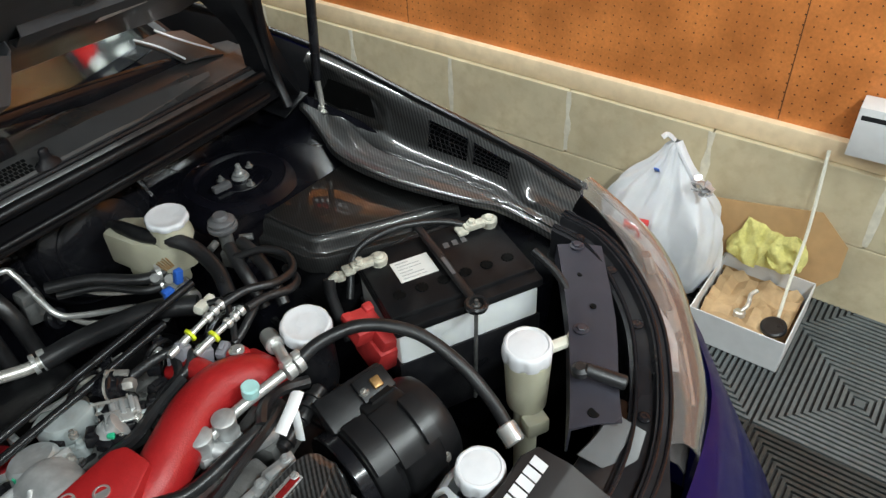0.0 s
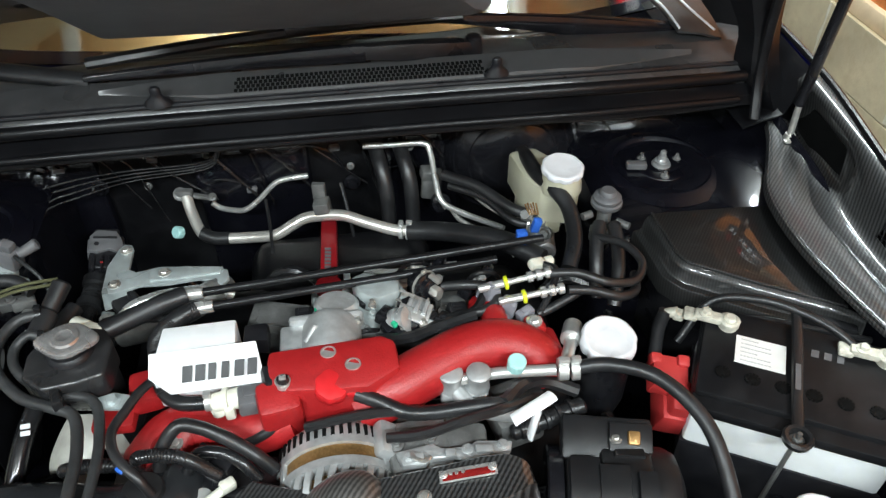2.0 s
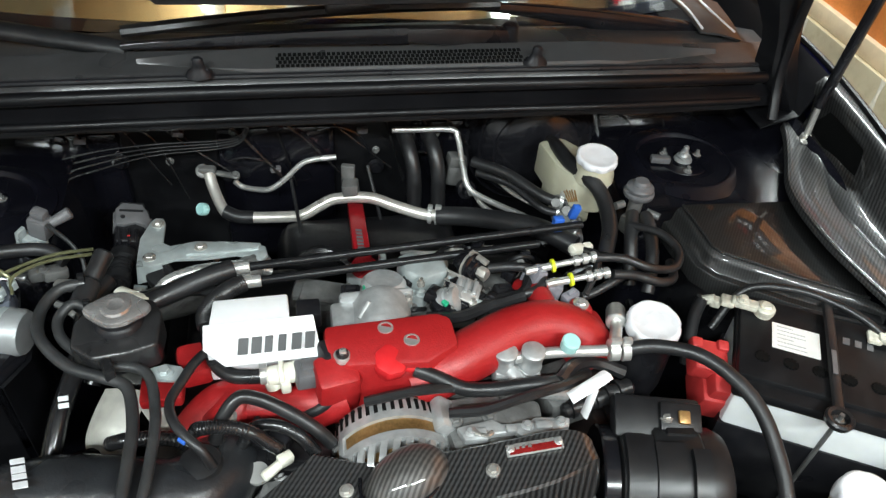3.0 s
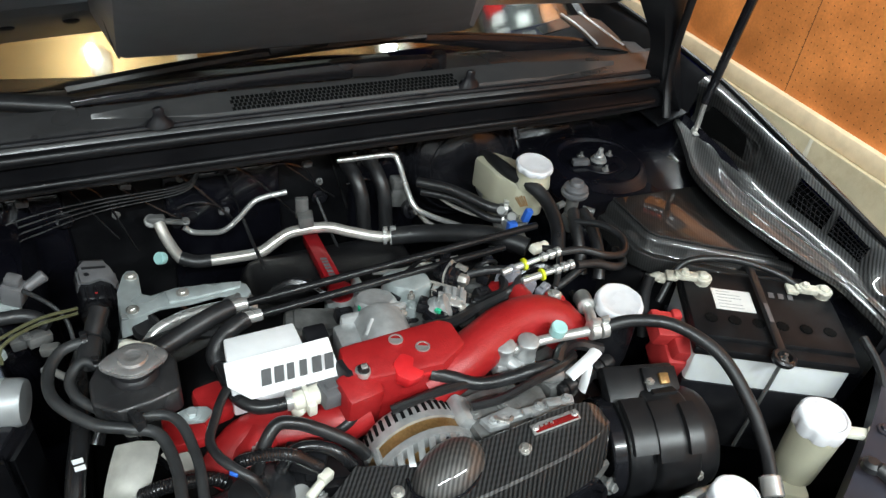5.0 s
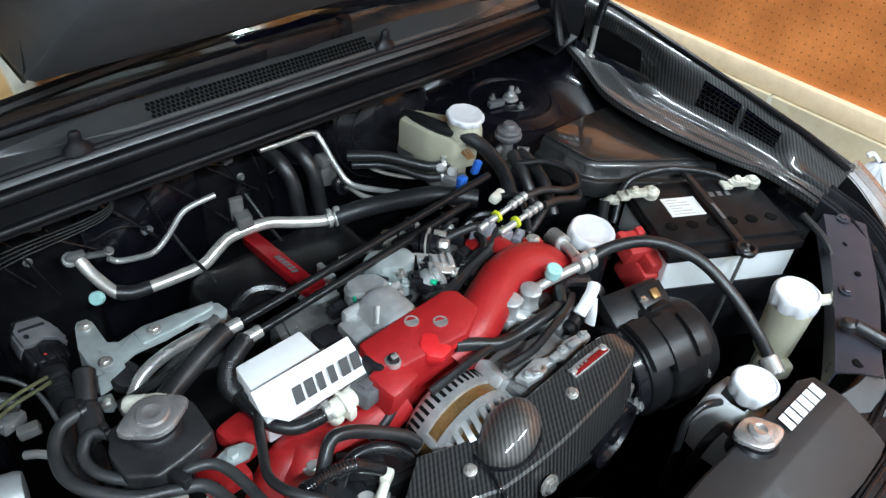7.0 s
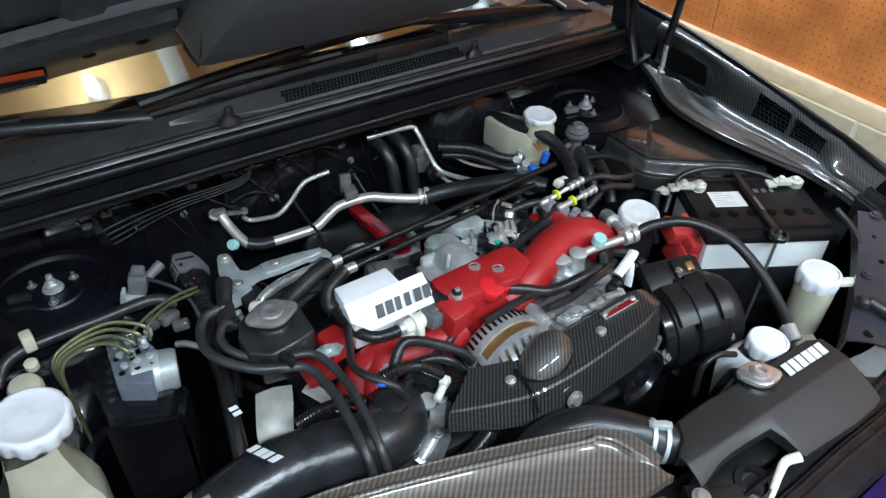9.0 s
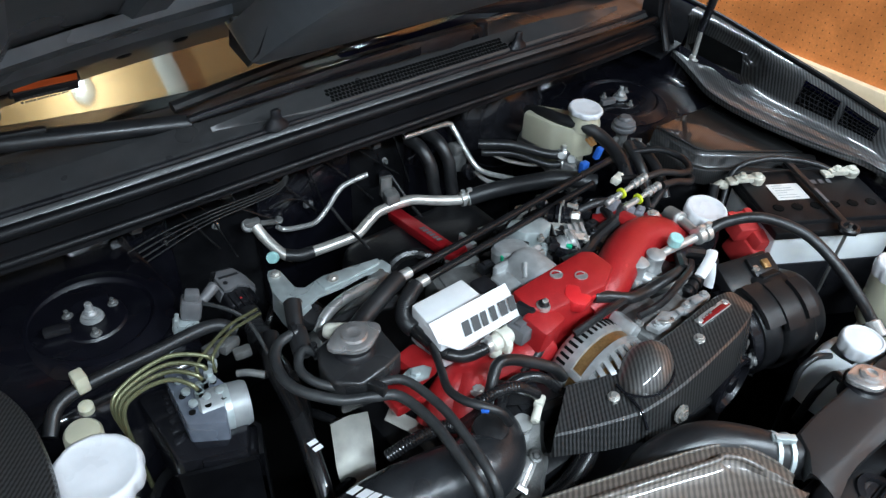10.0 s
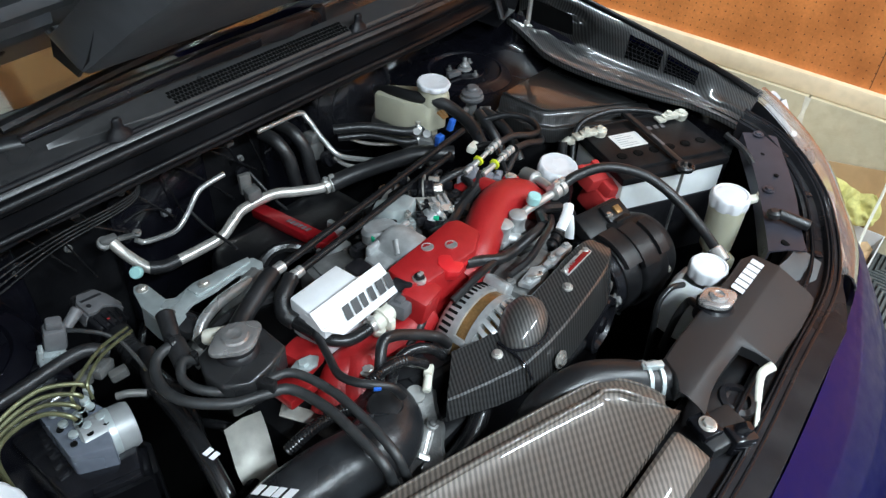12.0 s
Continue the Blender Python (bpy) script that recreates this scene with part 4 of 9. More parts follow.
for x in [v / 16 * 0.76 for v in range(-16, 17)]:
    y, z = cowl_y(x), cowl_z(x)
    rows.append([(x, y + 0.012, z - 0.02), (x, y - 0.008, z - 0.030), (x, y - 0.010, z - 0.045), (x, y + 0.03, z - 0.060), (x, y + 0.10, z - 0.10), (x, y + 0.17, z - 0.16)])
loft(b, rows, 0.002)
part("cowl_front", b, "hinge_black", car, "black painted cowl front below the seal")

# windshield, mirror sheet added behind it to brighten its reflections, wipers
def shield(x, k):
    """Point on the glass: k from 0 at its foot to 1 at the roof."""
    y0 = 0.195 + 0.16 * (abs(x) / 0.72) ** 2.2
    return Vector((x * (1 - 0.16 * k), y0 + 0.78 * k, 0.932 + 0.42 * k - 0.02 * (x / 0.7) ** 2))


b = mesh()
loft(b, [[shield(x, k) for x in [v / 16 * 0.70 for v in range(-16, 17)]] for k in (0, 0.06, 0.15, 0.3, 0.5, 0.75, 1.0)], 0.004)
glass = part("windshield", b, "glass", car, "windshield with an added mirror sheet behind it")
b = mesh()
loft(b, [[shield(x, k) - Vector((0, -0.01, 0.012)) for x in [v / 16 * 0.69 for v in range(-16, 17)]] for k in (0.035, 0.15, 0.3, 0.5, 0.75, 0.98)], 0.002)
M["shade"] = simple("silver_backing", (0.62, 0.60, 0.58), 0.05, 1.0, var=0.05, scale=6, rvar=0.02)
part("glass_backing", b, "shade", glass, "mirror sheet added to brighten the reflection in the glass")
b = mesh()
for s in SIDES:
    tube(b, [shield(0.705 * s, 0), shield(0.705 * s, 0.3), shield(0.705 * s, 1.0)], 0.018, 8, 6)
pieces("pillar", b, "plastic", glass, "black windshield pillars")
b = mesh()
rows = [[(x, 1.0, 1.38), (x, 1.4, 1.45), (x, 2.2, 1.44), (x, 3.0, 1.30), (x, 3.4, 1.0), (x, 3.5, 0.4)] for x in (-0.62, -0.3, 0, 0.3, 0.62)]
loft(b, rows, 0.01)
part("roof", b, "paint_blue", car)
for s in SIDES:
    b = mesh()
    loft(b, smooth_rows([mirror([(0.80, y, 0.99), (0.86, y, 0.9), (0.885, y, 0.7), (0.87, y, 0.4), (0.82, y, 0.2)], s) for y in (0.6, 1.2, 2.0, 2.8, 3.4)], 3), 0.004)
    part("side_panel", b, "paint_blue", car)

def arm(b, stations):
    """A tapered pressed arm: stations of x, y, z, half width, half height."""
    rows = []
    for x, y, z, w, h in stations:
        rows.append([(x, y + w * cy, z + h * cz) for cy, cz in ((-1, -0.8), (-1, 0.3), (-0.7, 0.9), (-0.2, 1), (0.2, 1), (0.7, 0.9), (1, 0.3), (1, -0.8), (0.8, -1), (-0.8, -1))])
    loft(b, smooth_rows(rows, 4), 0, True)


b = mesh()
arm(b, [(-0.322, 0.104, 0.967, 0.006, 0.004), (-0.15, 0.101, 0.976, 0.007, 0.008), (-0.03, 0.100, 0.979, 0.008, 0.011), (0.078, 0.100, 0.980, 0.009, 0.013), (0.088, 0.101, 0.980, 0.009, 0.012)])
wiper = part("wiper", b, "plastic_gloss", car, "black wiper arm lying on the cowl")
b = mesh()
arm(b, [(0.080, 0.103, 0.980, 0.011, 0.010), (0.15, 0.112, 0.972, 0.012, 0.014), (0.22, 0.126, 0.962, 0.014, 0.015), (0.262, 0.138, 0.956, 0.012, 0.013)])
cyl(b, (0.262, 0.138, 0.940), (0.262, 0.138, 0.975), 0.016, 0.013, 16, 0.003)
part("arm_head", b, "plastic", wiper, "hinged head of the wiper arm")
b = mesh()
tube(b, [(-0.70, 0.225, 0.972), (-0.5, 0.165, 0.966), (-0.315, 0.116, 0.955)], 0.016, 12, 6, squash=0.8)
box(b, (-0.53, 0.172, 0.980), (0.07, 0.012, 0.008), (0, -2, -16), 0.003)
part("blade", b, "rubber", wiper, "rubber wiper blade")
b = mesh()
arm(b, [(0.03, 0.172, 1.000, 0.005, 0.004), (0.187, 0.178, 0.990, 0.006, 0.005), (0.30, 0.190, 0.975, 0.008, 0.010), (0.409, 0.200, 0.956, 0.010, 0.015), (0.485, 0.203, 0.942, 0.011, 0.019), (0.60, 0.212, 0.922, 0.012, 0.020), (0.67, 0.222, 0.908, 0.012, 0.016)])
wiper2 = part("wiper", b, "plastic_gloss", car, "black wiper arm across the windshield")
b = mesh()
cyl(b, (0.667, 0.225, 0.89), (0.667, 0.225, 0.935), 0.018, 0.014, 16, 0.003)
part("pivot_cap", b, "plastic", wiper2, "round cap on the pivot")
b = mesh()
tube(b, [(-0.327, 0.150, 0.967), (-0.15, 0.158, 0.982), (0.05, 0.166, 0.992), (0.25, 0.180, 0.99)], 0.011, 8, 6, squash=0.8)
box(b, (0.02, 0.163, 1.0), (0.10, 0.026, 0.018), (0, -4, 4), 0.005)
part("blade", b, "rubber", wiper2, "rubber wiper blade")

# hood, raised
SL = 0.68
NH = Vector((0, SL, 1)).normalized()


def hood_pt(x, y, d=0.0):
    return Vector((x, y, 1.060 - (0.05 if x < 0 else 0.022) * (abs(x) / 0.7) ** 2.5 + (0.22 - y) * SL)) - NH * d


b = mesh()
ys = [0.255, 0.10, -0.05, -0.2, -0.4, -0.6, -0.68]
loft(b, [[hood_pt(x * (1 - 0.05 * (0.22 - y)), y, 0.012 * (abs(x) / 0.7) ** 3) for x in [v / 10 * 0.735 for v in range(-10, 11)]] for y in ys], 0.003)
hood = part("hood", b, "paint_blue", car, "dark blue hood propped open, black underside")
b = mesh()
rows = []
for y in (0.244, 0.228, 0.13, 0.02, -0.2, -0.4, -0.62, -0.66):
    row = []
    for x in [v / 14 * 0.71 for v in range(-14, 15)]:
        a = abs(x)
        d = 0.030
        if a > 0.66:
            d = 0.020
        elif 0.36 < a < 0.58 and -0.55 < y < 0.0:
            d = 0.014
        if y > 0.24 or y < -0.64:
            d = 0.016
        row.append(hood_pt(x, y, d))
    rows.append(row)
loft(b, rows, 0.002)
part("hood_frame", b, "hood_black", hood, "black pressed inner frame of the hood")
b = mesh()


DUCT = [(0.075, 1.112), (0.060, 1.098), (0.020, 1.073), (0.008, 1.072), (-0.012, 1.084), (-0.13, 1.165), (-0.30, 1.275), (-0.42, 1.415)]
rows = []
for x, e in ((-0.272, 0.055), (-0.262, 0.03), (-0.252, 0.004), (-0.244, 0.0), (-0.1, -0.002), (0.1, -0.002), (0.25, 0.0), (0.268, 0.004), (0.285, 0.03), (0.300, 0.055)):
    # its outer side leans inwards towards the scoop
    lean = [0.0, 0.0, 0.01, 0.02, 0.04, 0.105, 0.20, 0.25]
    rows.append([(x - lean[k] * max(0.0, x / 0.30), y + e * 0.3, z + e * (0.35 if k in (0, 7) else 1.0)) for k, (y, z) in enumerate(DUCT)])
loft(b, rows, 0.002)
part("scoop_duct", b, "duct_plastic", hood, "black scoop duct under the hood")
b = mesh()
box(b, (-0.575, 0.235, 1.005), (0.085, 0.030, 0.075), (14, 0, 12), 0.012)
part("hinge_cover", b, "bay_black", hood, "black hinge cover at the hood corner")
b = mesh()
loft(b, [[(x, 0.036, 1.079), (x, 0.020, 1.096), (x, 0.000, 1.114), (x, -0.006, 1.110)] for x in (-0.236, -0.1, 0.1, 0.24)], 0.003)
part("duct_flange", b, "hood_black", hood, "raised flange along the scoop duct")
b = mesh()
loft(b, smooth_rows([[(-0.256, 0.075, 1.075), (-0.252, 0.03, 1.060), (-0.258, -0.02, 1.10), (-0.266, -0.10, 1.19), (-0.272, -0.2, 1.27)], [(-0.250, 0.075, 1.115), (-0.246, 0.03, 1.095), (-0.250, -0.02, 1.13), (-0.258, -0.10, 1.215), (-0.264, -0.2, 1.29)]], 2), 0.003)
part("duct_edge", b, "rubber", hood, "rubber edge of the scoop duct")
# pressed ribs of the inner frame
for x0, x1, y0, y1, w, d in ((-0.68, -0.27, 0.050, 0.050, 0.022, 0.030), (-0.68, -0.27, -0.03, -0.035, 0.012, 0.030), (0.30, 0.68, 0.050, 0.050, 0.022, 0.030), (-0.40, -0.36, 0.02, -0.5, 0.03, 0.026), (-0.56, -0.60, 0.02, -0.5, 0.03, 0.026), (0.40, 0.36, 0.02, -0.5, 0.03, 0.026), (0.56, 0.60, 0.02, -0.5, 0.03, 0.026)):
    b = mesh()
    run = [(x0 + (x1 - x0) * k / 6, y0 + (y1 - y0) * k / 6) for k in range(7)]
    if abs(x1 - x0) > abs(y1 - y0):
        rows = [[hood_pt(x, y - w, d), hood_pt(x, y - w * 0.6, d + 0.012), hood_pt(x, y + w * 0.6, d + 0.014), hood_pt(x, y + w, d)] for x, y in run]
    else:
        rows = [[hood_pt(x - w, y, d), hood_pt(x - w * 0.6, y, d + 0.010), hood_pt(x + w * 0.6, y, d + 0.010), hood_pt(x + w, y, d)] for x, y in run]
    loft(b, rows, 0.002)
    part("rib", b, "hood_black", hood, "pressed rib of the hood frame")
LT = Matrix.Rotation(-math.atan(SL) - radians(30), 4, "X") @ Matrix.Rotation(radians(2), 4, "Y")
for k in range(5):
    b = mesh()
    lathe(b, hood_pt(-0.30 - 0.08 * k, 0.155, 0.031), -NH, [(0.011, 0), (0.011, 0.002), (0.007, 0.004), (0, 0.004)], 16)
    part("clip", b, "plastic", hood, "round push clip")
lab = mesh()
box(lab, hood_pt(-0.487, 0.142, 0.041), (0.078, 0.030, 0.001), LT)
box(lab, hood_pt(-0.487, 0.150, 0.036), (0.086, 0.026, 0.014), Matrix.Rotation(-math.atan(SL), 4, "X"), 0.003)
lab = part("warning_label", lab, "ink", hood, "orange and black warning label")
b = mesh()
box(b, hood_pt(-0.487, 0.134, 0.0375), (0.076, 0.012, 0.001), LT)
part("heading", b, "orange", lab, "orange heading strip")
b = mesh()
for k in range(2):
    bars(b, hood_pt(-0.520, 0.147 + 0.006 * k, 0.0445 + 0.0035 * k), (1, 0, 0), LT @ Vector((0, -1, 0)), 0.06, 0.003, 12, 0, 0.7, 0.0006, k)
part("print", b, "plastic_grey", lab, "small pale print")
b = mesh()
box(b, hood_pt(0.50, 0.105, 0.033), (0.11, 0.03, 0.001), Matrix.Rotation(-math.atan(SL), 4, "X"))
part("paper_label", b, "paper", hood, "white paper label")
for s in SIDES:
    b = mesh()
    loft(b, smooth_rows([mirror([(0.61, 0.10, 1.095), (0.655, 0.075, 1.095), (0.70, 0.07, 1.115), (0.735, 0.09, 1.135)], s), mirror([(0.684, 0.10, 0.985), (0.70, 0.075, 0.98), (0.72, 0.07, 0.985), (0.745, 0.09, 0.99)], s), mirror([(0.694, 0.10, 0.925), (0.71, 0.07, 0.92), (0.73, 0.06, 0.915), (0.762, 0.08, 0.91)], s), mirror([(0.720, 0.11, 0.870), (0.735, 0.07, 0.86), (0.755, 0.05, 0.855), (0.790, 0.07, 0.85)], s), mirror([(0.740, 0.12, 0.815), (0.76, 0.08, 0.815), (0.785, 0.05, 0.812), (0.82, 0.07, 0.81)], s)], 3), 0.004)
    part("hood_hinge", b, "hinge_black", hood, "black folded hood hinge and seal")
    b = mesh()
    tube(b, mirror([(0.716, 0.03, 0.845), (0.722, 0.06, 0.905), (0.715, 0.06, 0.985), (0.70, 0.04, 1.08)], s), 0.009, 8, 4, squash=0.6)
    part("hinge_arm", b, "hinge_black", hood, "folded hinge arm")
b = mesh()
tube(b, [(0.752, -0.018, 0.90), (0.736, -0.06, 1.136), (0.728, -0.085, 1.26)], 0.0088, 12, 2)
part("prop_rod", b, "plastic_gloss", hood, "black gas strut holding the hood")
b = mesh()
cyl(b, (0.760, -0.012, 0.835), (0.752, -0.018, 0.90), 0.0055, 0.0050, 14, 0.001)
lathe(b, (0.760, -0.012, 0.832), (0, 0, 1), [(0.008, -0.006), (0.010, 0), (0.008, 0.008)], 14)
part("strut_end", b, "steel", hood, "bright end of the gas strut")

# wheels
for wx, wy in ((0.755, -0.02), (-0.755, -0.02), (0.755, 2.63), (-0.755, 2.63)):
    s = 1 if wx > 0 else -1
    b = mesh()
    lathe(b, (wx - 0.11 * s, wy, 0.322), (s, 0, 0), [(0.235, 0), (0.29, 0.004), (0.312, 0.02), (0.318, 0.05), (0.318, 0.17), (0.312, 0.20), (0.29, 0.216), (0.235, 0.22)], 48)
    wheel = part("wheel", b, "rubber", car, "black road tyre on an alloy rim")
    b = mesh()
    lathe(b, (wx - 0.08 * s, wy, 0.322), (s, 0, 0), [(0.232, 0), (0.234, 0.17), (0.21, 0.175), (0.19, 0.15), (0.05, 0.16), (0.0, 0.165)], 40)
    part("rim", b, "steel", wheel, "alloy rim")
# grey trim at the windshield's corner
for s in SIDES:
    b = mesh()
    loft(b, smooth_rows([mirror([(0.600, 0.285, 0.958), (0.665, 0.300, 0.950), (0.715, 0.300, 0.935)], s), mirror([(0.615, 0.235, 0.948), (0.66, 0.225, 0.945), (0.71, 0.225, 0.930)], s), mirror([(0.625, 0.180, 0.935), (0.66, 0.170, 0.935), (0.705, 0.175, 0.92)], s)], 3), 0.004)
    part("corner_trim", b, "cowl_plastic", car, "grey trim at the windshield corner")
    b = mesh()
    for q in ([(0.600, 0.285, 0.963), (0.618, 0.235, 0.953), (0.626, 0.180, 0.941)], [(0.655, 0.300, 0.957), (0.662, 0.24, 0.951), (0.690, 0.178, 0.934)]):
        tube(b, mirror(q, s), 0.002, 6, 5)
    pieces("seam", b, "white_ink", car, "pale trim edge")


# ---- engine bay: components ----
def white_cap(name, at, r, label, parent=None, h=0.020, axis=(0, 0, 1), lobes=8):
    """A screw cap: a smooth rounded top on a scalloped skirt."""
    t = mesh()
    rings = []
    for k, z, wave in ((0.88, 0.0, 0.5), (0.97, 0.06, 1.0), (1.0, 0.30, 1.0), (1.0, 0.58, 1.0), (0.985, 0.78, 0.55), (0.94, 0.93, 0.35), (0.88, 0.99, 0.1), (0.82, 1.0, 0.0), (0.77, 0.93, 0.0), (0.40, 0.985, 0.0), (0.02, 0.99, 0.0)):
        ring = []
        for i in range(72):
            a = 2 * math.pi * i / 72
            s = 1 - 0.075 * wave * abs(math.sin(a * lobes / 2)) ** 6
            ring.append(t.verts.new((r * k * s * math.cos(a), r * k * s * math.sin(a), h * z)))
        rings.append(ring)
    for a, c in zip(rings, rings[1:]):
        for i in range(72):
            t.faces.new((a[i], a[(i + 1) % 72], c[(i + 1) % 72], c[i]))
    t.faces.new(rings[-1])
    t.faces.new(rings[0][::-1])
    b = mesh()
    merge(b, t, Matrix.Translation(Vector(at) - Vector((0, 0, h))) @ basis(axis))
    return part(name, b, "white", parent, label, angle=50)


# battery
U, V = Vector((0.8766, -0.4812, 0)), Vector((0.4812, 0.8766, 0))
BO = Vector((0.4275, -0.4545, 0))


def bat(u, v, z):
    p = BO + U * u + V * v
    return Vector((p.x, p.y, z))


BT = basis((0, 0, 1), U)
battery = thing("battery", "black and white car battery with corroded clamps", "battery", bat(0.111, 0.080, 0.58))
b = mesh()
box(b, bat(0.111, 0.080, 0.675), (0.226, 0.160, 0.19), BT, 0.006)
part("case", b, "milky_white", battery, "milky white battery case")
b = mesh()
box(b, bat(0.111, 0.080, 0.773), (0.236, 0.170, 0.016), BT, 0.004)
box(b, bat(0.111, 0.089, 0.782), (0.232, 0.150, 0.014), BT, 0.005)
part("lid", b, "lid_black", battery, "satin black battery lid")
b = mesh()
for k in range(6):
    c = bat(0.024 + 0.035 * k, 0.052, 0.7902)
    for a in range(6):
        box(b, c, (0.019, 0.0030, 0.0012), BT @ Matrix.Rotation(a * math.pi / 6 + 0.4, 4, "Z"), 0.0)
    lathe(b, c - Vector((0, 0, 0.001)), (0, 0, 1), [(0.0045, 0), (0.0045, 0.0016), (0.003, 0.002)], 12)
pieces("vent_plug", b, "dark_gap", battery, "row of star-slotted vent plugs")
b = mesh()
box(b, bat(0.066, 0.097, 0.7898), (0.060, 0.046, 0.0012), BT)
label_bat = part("label", b, "paper", battery, "white printed paper label")
b = mesh()
for k in range(6):
    bars(b, bat(0.042, 0.113 - 0.007 * k, 0.7905), U, V, 0.042 * (0.5 + 0.5 * math.sin(k * 2.1) ** 2), 0.0012, 9, 0, 0.8, 0.0003, k)
part("print", b, "faint_ink", label_bat, "faint grey print")
b = mesh()
bars(b, bat(0.125, 0.115, 0.7892), U, V, 0.045, 0.012, 3, 0.1, 0.6, 0.0004, 9)
part("mark", b, "plastic_grey", battery, "faint embossed mark")
for u, v, nm in ((0.024, 0.132, "negative"), (0.212, 0.136, "positive")):
    b = mesh()
    c = bat(u, v, 0.789)
    lathe(b, c, (0, 0, 1), [(0.012, 0), (0.011, 0.006), (0.0085, 0.007), (0.008, 0.016), (0.006, 0.018)], 20)
    lathe(b, c + Vector((0, 0, 0.003)), (0, 0, 1), [(0.012, 0), (0.0135, 0.002), (0.0135, 0.009), (0.011, 0.011)], 14)
    box(b, c - U * 0.026 + Vector((0, 0, 0.009)), (0.036, 0.016, 0.010), BT, 0.003)
    box(b, c - U * 0.048 + Vector((0, 0, 0.006)), (0.018, 0.022, 0.007), BT, 0.003)
    hexbolt(b, c - U * 0.030 + Vector((0, 0, 0.014)), r=0.006, h=0.007)
    if nm == "negative":
        box(b, c - U * 0.062 + Vector((0, 0, -0.001)), (0.014, 0.015, 0.012), BT, 0.003)
        tube(b, [c - U * 0.064 + Vector((0, 0, 0.004)), c - U * 0.078 + Vector((0, 0, -0.006)), c - U * 0.080 + Vector((0, 0, -0.03))], 0.007, 10, 5)
    part("terminal", b, "corroded", battery, "whitish corroded battery clamp with a nut")
b = mesh()
tube(b, [bat(0.104, 0.175, 0.800), bat(0.106, 0.140, 0.800), bat(0.108, 0.05, 0.797), bat(0.110, -0.006, 0.795)], 0.0070, 8, 6, squash=0.6)
lathe(b, bat(0.110, -0.020, 0.788), (0, 0, 1), [(0.011, 0), (0.016, 0.001), (0.0175, 0.008), (0.015, 0.011), (0.011, 0.010), (0.0095, 0.002)], 26)
hold = part("hold_down", b, "rubber", battery, "black hold-down bar across the lid")
b = mesh()
hexbolt(b, bat(0.110, -0.020, 0.789), r=0.006, h=0.006)
cyl(b, bat(0.110, -0.020, 0.803), bat(0.104, -0.022, 0.60), 0.003, seg=8)
part("rod", b, "alu_dark", hold, "threaded steel rod")
b = mesh()
box(b, bat(0.107, 0.064, 0.8026), (0.006, 0.040, 0.001), BT)
part("strip", b, "plug_grey", hold, "pale printed strip")
b = mesh()
tube(b, [bat(0.176, 0.142, 0.797), bat(0.150, 0.156, 0.804), bat(0.11, 0.172, 0.806), bat(0.06, 0.180, 0.804), bat(0.0, 0.17, 0.79), bat(-0.03, 0.13, 0.74)], 0.0055, 10)
solo("cable", b, "rubber", "black battery cable draped behind the battery", "cable")
b = mesh()
tube(b, [bat(-0.055, 0.132, 0.79), bat(-0.058, 0.12, 0.76), bat(-0.05, 0.09, 0.70)], 0.009, 10)
solo("cable", b, "rubber", "thick black cable dropping from the battery clamp", "cable")

tray = thing("battery_tray", "black plastic tray holding the battery", "battery tray", bat(0.111, 0.080, 0.56))
for du, dv, su, sv in ((0.0, -0.080, 0.232, 0.006), (0.0, 0.080, 0.232, 0.006), (-0.111, 0.0, 0.006, 0.166), (0.111, 0.0, 0.006, 0.166), (0.0, 0.0, 0.22, 0.155)):
    b = mesh()
    flat = sv > 0.15 and su > 0.2
    box(b, bat(0.111 + du, 0.080 + dv, 0.572 if flat else 0.640), (su, sv, 0.008 if flat else 0.136), BT, 0.002)
    part("base" if flat else "side", b, "plastic", tray)

# red terminal cover beside the battery
cover_red = thing("terminal_cover", "red plastic terminal cover beside the battery", "terminal cover", (0.415, -0.42, 0.70))
b = mesh()
RT = basis((0.08, -0.30, 1), (0.955, -0.297, 0))
box(b, (0.420, -0.393, 0.758), (0.046, 0.044, 0.030), RT, 0.004)
box(b, (0.408, -0.376, 0.772), (0.016, 0.016, 0.016), RT, 0.004)
box(b, (0.440, -0.386, 0.772), (0.016, 0.016, 0.016), RT, 0.004)
box(b, (0.424, -0.379, 0.768), (0.020, 0.008, 0.012), RT, 0.003)
part("cap", b, "red_dull", cover_red, "notched red cap")
b = mesh()
box(b, (0.436, -0.428, 0.742), (0.046, 0.032, 0.030), RT, 0.005)
box(b, (0.428, -0.410, 0.715), (0.040, 0.056, 0.050), RT, 0.004)
part("base", b, "red_dull", cover_red, "lower red block")

# fuse box under a carbon cover
fuse = thing("fuse_box", "black fuse box with a glossy carbon fibre cover", "fuse box", (0.57, -0.2, 0.6))
def lid_z(x, y):
    return 0.815 - 0.10 * (x - 0.482) + 0.05 * (y + 0.14)


LID = [(0.482, -0.143), (0.490, -0.232), (0.500, -0.246), (0.587, -0.290), (0.690, -0.336), (0.698, -0.250), (0.690, -0.128)]
b = mesh()
prism(b, [(0.488, -0.150), (0.498, -0.240), (0.585, -0.284), (0.684, -0.328), (0.690, -0.250), (0.684, -0.134)], 0.60, lambda x, y: lid_z(x, y) - 0.018, 0.004)
part("body", b, "plastic", fuse)
b = mesh()
prism(b, LID, lambda x, y: lid_z(x, y) - 0.014, lid_z, 0.0025)
lid_f = part("lid", b, "carbon_lid", fuse, "flat lacquered carbon fibre lid")
b = mesh()
tube(b, [Vector((x, y, lid_z(x, y) - 0.001)) for x, y in LID[:5]], 0.0022, 8, 1, smooth=False)
